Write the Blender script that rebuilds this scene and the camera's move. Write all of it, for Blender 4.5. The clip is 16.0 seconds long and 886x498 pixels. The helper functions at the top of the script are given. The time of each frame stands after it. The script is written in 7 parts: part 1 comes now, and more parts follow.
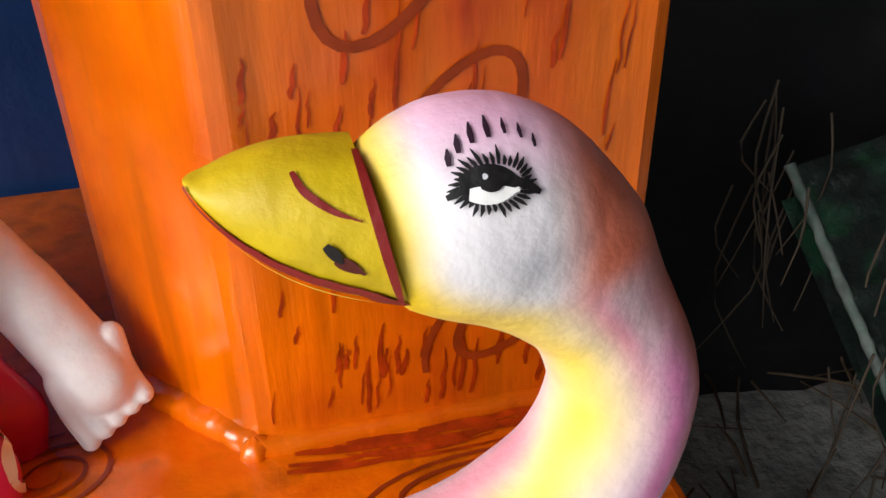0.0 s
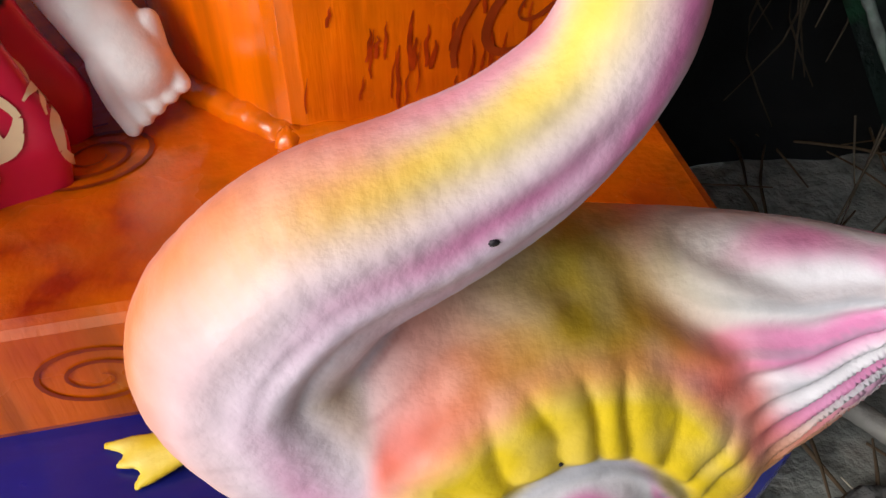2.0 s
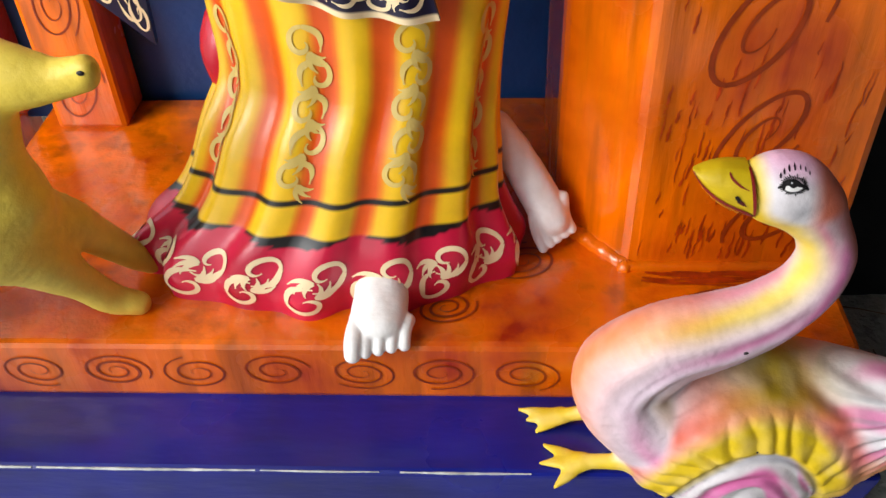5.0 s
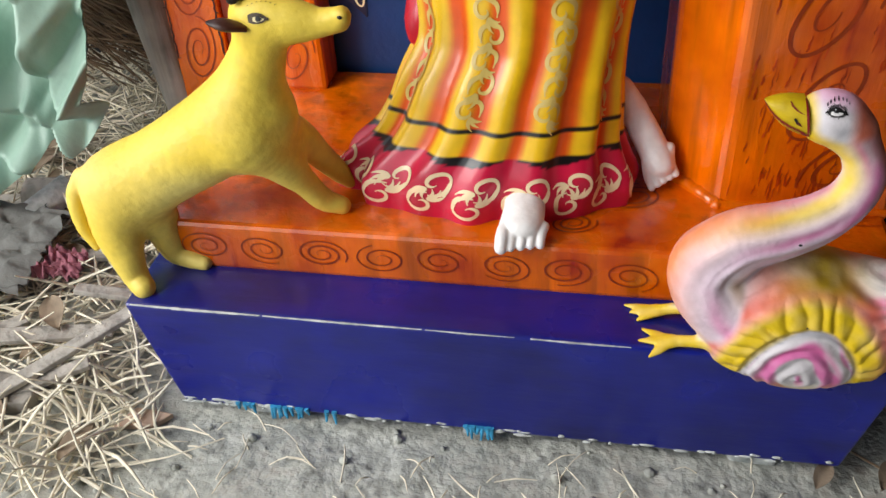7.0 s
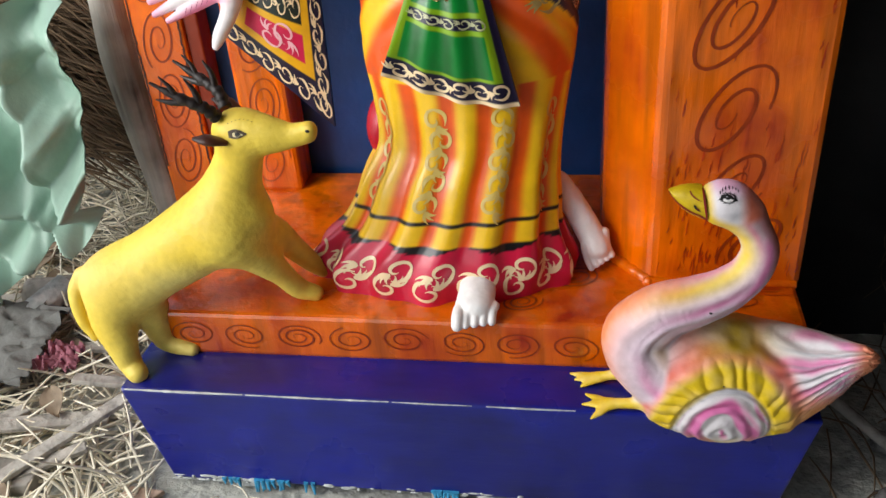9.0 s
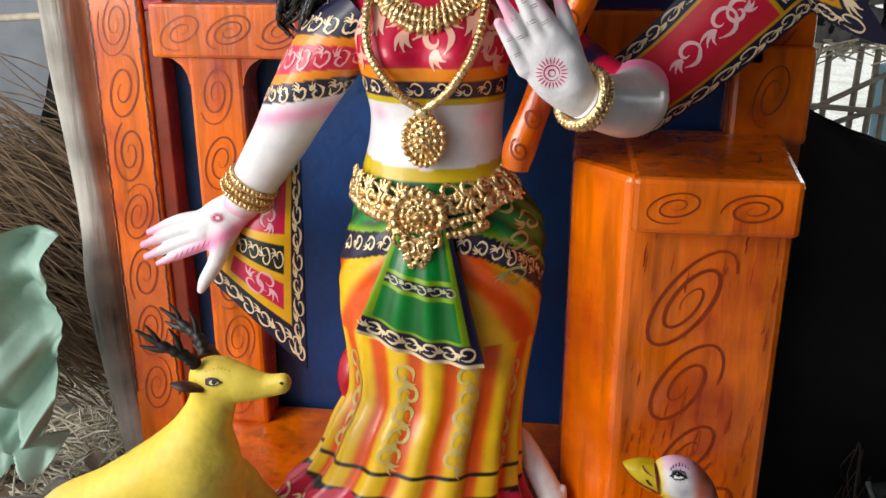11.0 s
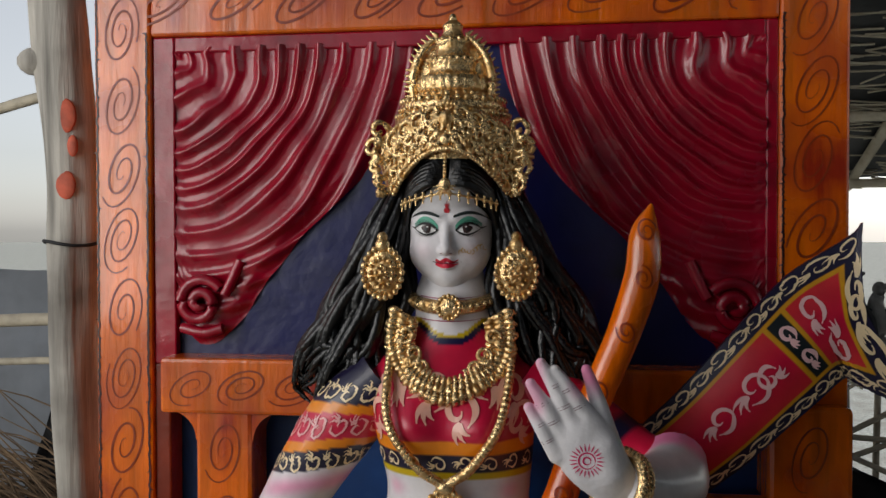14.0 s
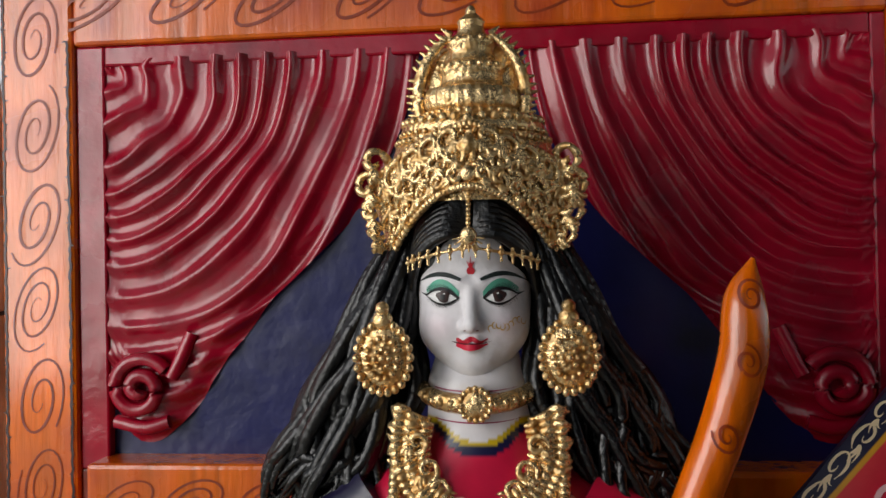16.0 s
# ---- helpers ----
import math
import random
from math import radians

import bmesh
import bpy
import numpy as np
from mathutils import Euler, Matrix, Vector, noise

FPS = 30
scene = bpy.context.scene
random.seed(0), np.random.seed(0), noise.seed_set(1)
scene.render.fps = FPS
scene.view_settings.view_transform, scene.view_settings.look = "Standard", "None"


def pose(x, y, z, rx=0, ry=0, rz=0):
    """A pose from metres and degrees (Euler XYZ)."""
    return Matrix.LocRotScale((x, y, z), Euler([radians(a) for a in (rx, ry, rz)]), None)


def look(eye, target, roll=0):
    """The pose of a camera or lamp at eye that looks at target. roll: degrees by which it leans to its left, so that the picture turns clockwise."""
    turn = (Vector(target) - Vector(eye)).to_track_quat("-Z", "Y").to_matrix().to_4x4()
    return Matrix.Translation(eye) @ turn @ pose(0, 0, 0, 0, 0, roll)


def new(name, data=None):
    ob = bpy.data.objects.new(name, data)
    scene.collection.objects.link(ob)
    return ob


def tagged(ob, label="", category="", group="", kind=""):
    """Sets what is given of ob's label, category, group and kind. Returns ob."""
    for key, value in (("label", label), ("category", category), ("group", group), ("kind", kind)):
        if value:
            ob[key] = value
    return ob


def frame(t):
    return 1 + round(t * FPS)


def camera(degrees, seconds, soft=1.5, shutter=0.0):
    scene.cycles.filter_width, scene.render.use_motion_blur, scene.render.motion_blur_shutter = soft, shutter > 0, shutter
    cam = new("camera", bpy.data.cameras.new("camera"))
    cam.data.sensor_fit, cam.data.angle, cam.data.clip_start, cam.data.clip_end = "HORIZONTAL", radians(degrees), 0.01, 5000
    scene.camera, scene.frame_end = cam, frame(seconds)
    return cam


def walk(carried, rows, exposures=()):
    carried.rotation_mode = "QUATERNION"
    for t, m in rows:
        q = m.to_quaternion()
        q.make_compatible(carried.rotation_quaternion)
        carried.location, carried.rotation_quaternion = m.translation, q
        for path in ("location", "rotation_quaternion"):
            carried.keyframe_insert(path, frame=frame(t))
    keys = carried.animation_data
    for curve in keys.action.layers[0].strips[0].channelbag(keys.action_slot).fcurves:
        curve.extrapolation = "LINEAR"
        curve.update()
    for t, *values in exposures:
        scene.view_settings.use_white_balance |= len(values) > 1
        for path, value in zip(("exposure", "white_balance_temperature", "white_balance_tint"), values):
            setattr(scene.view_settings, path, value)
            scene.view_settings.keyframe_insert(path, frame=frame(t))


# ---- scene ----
cam = camera(52.7, 16.0)
PATH = [
    (0, (0.364, -0.551, 0.634), (0.767, 1.086, -0.442), -0.8),
    (0.5, (0.369, -0.547, 0.627), (0.72, 1.07, -0.495), -0.8),
    (1, (0.369, -0.559, 0.61), (0.7, 1.0, -0.598), -1.2),
    (1.5, (0.356, -0.577, 0.59), (0.636, 0.903, -0.727), -2.2),
    (2, (0.351, -0.607, 0.582), (0.637, 0.825, -0.784), -1.1),
    (2.5, (0.344, -0.641, 0.588), (0.646, 0.761, -0.807), -0.4),
    (3, (0.338, -0.667, 0.616), (0.678, 0.714, -0.791), 1.0),
    (3.5, (0.32, -0.705, 0.67), (0.695, 0.672, -0.73), 1.9),
    (4, (0.279, -0.759, 0.765), (0.532, 0.657, -0.625), -0.4),
    (4.5, (0.237, -0.831, 0.857), (0.308, 0.646, -0.49), -1.2),
    (5, (0.202, -0.895, 0.923), (0.105, 0.614, -0.387), -2.3),
    (5.2, (0.185, -0.918, 0.939), (0.038, 0.597, -0.358), -2.9),
    (7.5, (0.199, -1.267, 0.999), (-0.155, 0.286, -0.211), -3.9),
    (8.2, (0.255, -1.301, 1.019), (-0.092, 0.292, -0.14), -5.9),
    (10.5, (0.256, -1.346, 1.158), (0.019, 0.474, 0.362), -1.1),
    (11, (0.256, -1.349, 1.166), (0.006, 0.518, 0.495), -0.1),
    (11.5, (0.254, -1.356, 1.184), (0.0, 0.55, 0.634), 0.1),
    (12, (0.256, -1.352, 1.199), (-0.001, 0.583, 0.764), -0.0),
    (12.5, (0.255, -1.347, 1.211), (-0.002, 0.61, 0.891), 0.1),
    (13, (0.248, -1.346, 1.227), (-0.002, 0.628, 1.023), 0.2),
    (13.5, (0.241, -1.329, 1.245), (-0.015, 0.651, 1.131), 0.2),
    (14, (0.217, -1.274, 1.258), (-0.048, 0.708, 1.217), -0.1),
    (14.5, (0.184, -1.213, 1.272), (-0.082, 0.769, 1.268), -0.3),
    (15, (0.133, -1.141, 1.284), (-0.113, 0.843, 1.313), -0.7),
    (15.5, (0.107, -1.053, 1.292), (-0.121, 0.934, 1.332), -1.1),
    (16, (0.129, -0.961, 1.296), (-0.078, 1.028, 1.319), -1.1),
]
walk(cam, [(t, look(eye, target, roll)) for t, eye, target, roll in PATH],
     exposures=[(0, 0.65), (1.5, 0.4), (3.5, 0.55), (5, 0.45), (8, 0.2), (10.5, 0.15), (11.5, -0.05), (12.5, -0.45), (13.5, -0.85), (14.5, -1.15), (15.5, -0.9), (16, -0.72)])

# ---- light ----
world = bpy.data.worlds.new("sky")
scene.world = world
world.use_nodes = True
wt = world.node_tree
sky = wt.nodes.new("ShaderNodeTexSky")
sky.sky_type, sky.sun_disc = "NISHITA", False
sky.sun_elevation, sky.sun_rotation = radians(45), radians(36)
soft_sky = wt.nodes.new("ShaderNodeHueSaturation")
soft_sky.inputs["Saturation"].default_value = 0.3
wt.links.new(sky.outputs[0], soft_sky.inputs["Color"])
wt.links.new(soft_sky.outputs[0], wt.nodes["Background"].inputs[0])
wt.nodes["Background"].inputs[1].default_value = 0.26
sun_data = bpy.data.lights.new("sun", "SUN")
sun_data.energy, sun_data.angle, sun_data.color = 3.6, radians(3), (1.0, 0.97, 0.92)
sun = new("sun", sun_data)
sun.matrix_world = look((3.0, 4.2, 5.6), (0, 0, 0.4))

opening_data = bpy.data.lights.new("open_side_daylight", "AREA")
opening_data.shape, opening_data.size, opening_data.size_y = "RECTANGLE", 1.5, 1.5
opening_data.energy, opening_data.color = 56, (1.0, 0.965, 0.92)
opening = new("open_side_daylight", opening_data)
opening.matrix_world = look((-1.75, -1.35, 1.62), (-0.1, 0.0, 0.95))


# ---- materials ----
def lin(r, g, b):
    return tuple((c / 255 / 12.92) if c <= 10 else ((c / 255 + 0.055) / 1.055) ** 2.4 for c in (r, g, b))


def material(name, color=(0.5, 0.5, 0.5), rough=0.5, metal=0.0, paint=False, vary=0.25, scale=12.0, stretch=(1, 1, 1),
             dark=None, dark_from=0.5, patch=4.0, bump=0.15, bump_scale=60.0, coat=0.0, translucent=0.0):
    """Paint or stuff with variation at two scales and fine relief. paint: colour from the mesh's own 'paint' attribute."""
    mat = bpy.data.materials.new(name)
    mat.use_nodes = True
    nt = mat.node_tree
    n, l = nt.nodes, nt.links
    bsdf = n["Principled BSDF"]
    co = n.new("ShaderNodeTexCoord")
    mp = n.new("ShaderNodeMapping")
    mp.inputs["Scale"].default_value = stretch
    l.new(co.outputs["Object"], mp.inputs[0])
    fine = n.new("ShaderNodeTexNoise")
    fine.inputs["Scale"].default_value, fine.inputs["Detail"].default_value = scale, 6
    l.new(mp.outputs[0], fine.inputs["Vector"])
    big = n.new("ShaderNodeTexNoise")
    big.inputs["Scale"].default_value, big.inputs["Detail"].default_value = patch, 4
    l.new(co.outputs["Object"], big.inputs["Vector"])
    if paint:
        at = n.new("ShaderNodeAttribute")
        at.attribute_name = "paint"
        base = at.outputs["Color"]
    else:
        rgb = n.new("ShaderNodeRGB")
        rgb.outputs[0].default_value = (*color, 1)
        base = rgb.outputs[0]
    ramp = n.new("ShaderNodeMapRange")
    ramp.inputs[1].default_value, ramp.inputs[2].default_value = 0.3, 0.7
    ramp.inputs[3].default_value, ramp.inputs[4].default_value = 1 - vary, 1 + vary * 0.6
    l.new(fine.outputs[0], ramp.inputs[0])
    mul = n.new("ShaderNodeVectorMath")
    mul.operation = "SCALE"
    l.new(base, mul.inputs[0])
    l.new(ramp.outputs[0], mul.inputs["Scale"])
    out = mul.outputs[0]
    if dark:
        mask = n.new("ShaderNodeMapRange")
        mask.inputs[1].default_value, mask.inputs[2].default_value = dark_from, dark_from + 0.2
        mixed = n.new("ShaderNodeMath")
        mixed.operation = "MULTIPLY_ADD"
        mixed.inputs[1].default_value = 0.55
        half = n.new("ShaderNodeMath")
        half.operation = "MULTIPLY"
        half.inputs[1].default_value = 0.45
        l.new(fine.outputs[0], half.inputs[0])
        l.new(big.outputs[0], mixed.inputs[0])
        l.new(half.outputs[0], mixed.inputs[2])
        l.new(mixed.outputs[0], mask.inputs[0])
        mx = n.new("ShaderNodeMix")
        mx.data_type = "RGBA"
        l.new(mask.outputs[0], mx.inputs["Factor"])
        l.new(out, mx.inputs["A"])
        mx.inputs["B"].default_value = (*dark, 1)
        out = mx.outputs["Result"]
    l.new(out, bsdf.inputs["Base Color"])
    rr = n.new("ShaderNodeMapRange")
    rr.inputs[1].default_value, rr.inputs[2].default_value = 0.3, 0.7
    rr.inputs[3].default_value, rr.inputs[4].default_value = max(0.04, rough - 0.08), min(1, rough + 0.1)
    l.new(big.outputs[0], rr.inputs[0])
    l.new(rr.outputs[0], bsdf.inputs["Roughness"])
    bsdf.inputs["Metallic"].default_value = metal
    bsdf.inputs["Coat Weight"].default_value = coat
    bsdf.inputs["Coat Roughness"].default_value = 0.12
    if bump:
        bn = n.new("ShaderNodeTexNoise")
        bn.inputs["Scale"].default_value, bn.inputs["Detail"].default_value = bump_scale, 5
        l.new(mp.outputs[0], bn.inputs["Vector"])
        bp = n.new("ShaderNodeBump")
        bp.inputs["Strength"].default_value, bp.inputs["Distance"].default_value = bump, 0.01
        l.new(bn.outputs[0], bp.inputs["Height"])
        l.new(bp.outputs[0], bsdf.inputs["Normal"])
    return mat


ORANGE = material("orange_enamel", lin(238, 112, 0), 0.24, vary=0.5, scale=34, stretch=(1, 1, 0.12), dark=lin(150, 34, 2), dark_from=0.47, patch=7, bump=0.35, bump_scale=34, coat=0.6)
STROKE = material("brown_brush_paint", lin(142, 50, 8), 0.35, vary=0.3, scale=50, bump=0.1)
BLUE = material("blue_enamel", lin(14, 28, 138), 0.3, vary=0.4, scale=18, stretch=(0.25, 1, 1), dark=lin(10, 16, 84), dark_from=0.46, patch=6, bump=0.3, bump_scale=26, coat=0.3)
NAVY = material("navy_enamel", lin(22, 25, 84), 0.36, vary=0.3, scale=14, dark=lin(13, 14, 44), patch=7, bump=0.3, bump_scale=22, coat=0.1)
PANEL_BLUE = material("back_panel_blue", lin(16, 66, 128), 0.45, vary=0.3, scale=8, dark=lin(10, 22, 64), patch=3, bump=0.15)
CRIMSON = material("crimson_enamel", lin(158, 7, 38), 0.24, vary=0.25, scale=20, dark=lin(100, 4, 24), patch=8, bump=0.2, bump_scale=30, coat=0.25)
GLOSS = material("glossy_paint", paint=True, rough=0.34, vary=0.1, scale=40, bump=0.06, bump_scale=60, coat=0.25)
CLAY = material("matte_paint_on_clay", paint=True, rough=0.5, vary=0.08, scale=70, patch=9, bump=0.12, bump_scale=120)
GOLD = material("gold_paint", lin(244, 210, 154), 0.25, 0.85, vary=0.22, scale=60, dark=lin(186, 138, 72), patch=60, bump=0.35, bump_scale=160)
HAIR = material("black_hair_enamel", lin(9, 8, 9), 0.28, vary=0.3, scale=50, bump=0.3, bump_scale=120, coat=0.1)


# ---- mesh building ----
def spline(pts, n):
    """n points evenly along a smooth curve through pts (tuples of any length)."""
    p = np.array(pts, float)
    p = np.vstack([2 * p[0] - p[1], p, 2 * p[-1] - p[-2]])
    out = []
    for i in range(n):
        s = i / (n - 1) * (len(p) - 3)
        k = min(int(s), len(p) - 4)
        t = s - k
        a, b, c, d = p[k:k + 4]
        out.append(0.5 * (2 * b + (c - a) * t + (2 * a - 5 * b + 4 * c - d) * t * t + (3 * b - a - 3 * c + d) * t ** 3))
    return np.array(out)


def track(rows, x):
    """The row's other numbers at x of its first one, smoothly."""
    r = np.array(rows, float)
    x = min(max(x, r[0, 0]), r[-1, 0])
    k = int(min(max(np.searchsorted(r[:, 0], x) - 1, 0), len(r) - 2))
    t = (x - r[k, 0]) / (r[k + 1, 0] - r[k, 0])
    a, b, c, d = r[max(k - 1, 0)], r[k], r[k + 1], r[min(k + 2, len(r) - 1)]
    o = 0.5 * (2 * b + (c - a) * t + (2 * a - 5 * b + 4 * c - d) * t * t + (3 * b - a - 3 * c + d) * t ** 3)
    return o[1:]


def sm(a, b, x):
    t = min(max((x - a) / (b - a), 0), 1)
    return t * t * (3 - 2 * t)


def mix(a, b, t):
    return tuple(p + (q - p) * t for p, q in zip(a, b))


class Form:
    """Collects faces with their material slot and paint, and makes one mesh of them."""

    def __init__(self):
        self.v, self.f, self.m, self.c = [], [], [], []

    def grid(self, fn, nu, nv, slot=0, col=(0.8, 0.8, 0.8), close=False, flip=False):
        base = len(self.v)
        for j in range(nv):
            for i in range(nu):
                u, w = i / (nu if close else nu - 1), j / (nv - 1)
                p = fn(u, w)
                self.v.append(tuple(p))
                self.c.append(col(u, w, p) if callable(col) else col)
        for j in range(nv - 1):
            for i in range(nu if close else nu - 1):
                a, b = base + j * nu + i, base + j * nu + (i + 1) % nu
                q = (a, b, b + nu, a + nu)
                self.f.append(q[::-1] if flip else q)
                self.m.append(slot)

    def cap(self, ring, slot, col, flip=False):
        base = len(self.v)
        mid = sum((Vector(p) for p in ring), Vector()) / len(ring)
        for p in [mid, *ring]:
            self.v.append(tuple(p))
            self.c.append(col)
        n = len(ring)
        for i in range(n):
            q = (base, base + 1 + i, base + 1 + (i + 1) % n)
            self.f.append(q[::-1] if flip else q)
            self.m.append(slot)

    def tube(self, pts, radii, n=10, steps=24, slot=0, col=(0.8, 0.8, 0.8), flat=1.0, up=(0, 0, 1), caps=True, bump=None):
        """A round or flattened limb along pts; radii: one per point."""
        rows = spline([(*p, r) for p, r in zip(pts, radii)], steps)
        P, R = [Vector(r[:3]) for r in rows], rows[:, 3]
        rings = []
        for i, p in enumerate(P):
            d = (P[min(i + 1, steps - 1)] - P[max(i - 1, 0)]).normalized()
            a = d.cross(Vector(up))
            if a.length < 1e-4:
                a = d.cross(Vector((1, 0.1, 0)))
            a.normalize()
            b = d.cross(a)
            r = max(R[i], 1e-4)
            rings.append([p + (a * math.cos(t) + b * math.sin(t) * flat) * r * (1 + (bump(t, i / (steps - 1)) if bump else 0))
                          for t in (2 * math.pi * k / n for k in range(n))])
        base = len(self.v)
        for i, ring in enumerate(rings):
            for k, p in enumerate(ring):
                self.v.append(tuple(p))
                self.c.append(col(k / n, i / (steps - 1), p) if callable(col) else col)
        for i in range(steps - 1):
            for k in range(n):
                a, b = base + i * n + k, base + i * n + (k + 1) % n
                self.f.append((a, a + n, b + n, b))
                self.m.append(slot)
        if caps:
            for ring, fl in ((rings[0], False), (rings[-1], True)):
                c0 = col(0, 0 if not fl else 1, ring[0]) if callable(col) else col
                self.cap(ring, slot, c0, fl)

    def ball(self, c, r, slot=0, col=(0.8, 0.8, 0.8), nu=16, nv=10, turn=None, shape=None):
        c = Vector(c)
        r = Vector(r) if hasattr(r, "__len__") else Vector((r, r, r))

        def fn(u, w):
            t, p = 2 * math.pi * u, math.pi * w
            d = Vector((math.sin(p) * math.cos(t), math.sin(p) * math.sin(t), -math.cos(p)))
            q = Vector((d.x * r.x, d.y * r.y, d.z * r.z))
            if shape:
                q = shape(d, q)
            return c + (turn @ q if turn else q)
        self.grid(fn, nu, nv, slot, col, close=True)

    def ribbon(self, P, N, w, slot=0, col=(0.1, 0.1, 0.1), off=0.0008, taper=True):
        """A painted stroke: a thin strip along the points P, lying on a surface with the normals N."""
        n = len(P)
        if n < 2:
            return
        base = len(self.v)
        for i in range(n):
            d = P[min(i + 1, n - 1)] - P[max(i - 1, 0)]
            s = d.cross(N[i])
            if s.length < 1e-9:
                s = Vector((1e-6, 0, 0))
            t = i / (n - 1)
            k = (0.25 + 0.75 * math.sin(math.pi * min(1, 0.12 + t)) ** 0.7) if taper else 1
            s = s.normalized() * w * 0.5 * k
            for q in (P[i] + s, P[i] - s):
                self.v.append(tuple(q + N[i] * off))
                self.c.append(col)
        for i in range(n - 1):
            a = base + 2 * i
            self.f.append((a, a + 1, a + 3, a + 2))
            self.m.append(slot)

    def make(self, name, mats, parent=None, label="", smooth=True):
        me = bpy.data.meshes.new(name)
        me.from_pydata(self.v, [], self.f)
        for mat in mats:
            me.materials.append(mat)
        me.polygons.foreach_set("material_index", self.m)
        me.polygons.foreach_set("use_smooth", [smooth] * len(self.f))
        at = me.attributes.new("paint", "FLOAT_COLOR", "POINT")
        flat = np.ones((len(self.v), 4), np.float32)
        flat[:, :3] = np.array(self.c, np.float32)[:, :3]
        at.data.foreach_set("color", flat.ravel())
        me.update()
        ob = new(name, me)
        ob.parent = parent
        if label:
            ob["label"] = label
        return ob


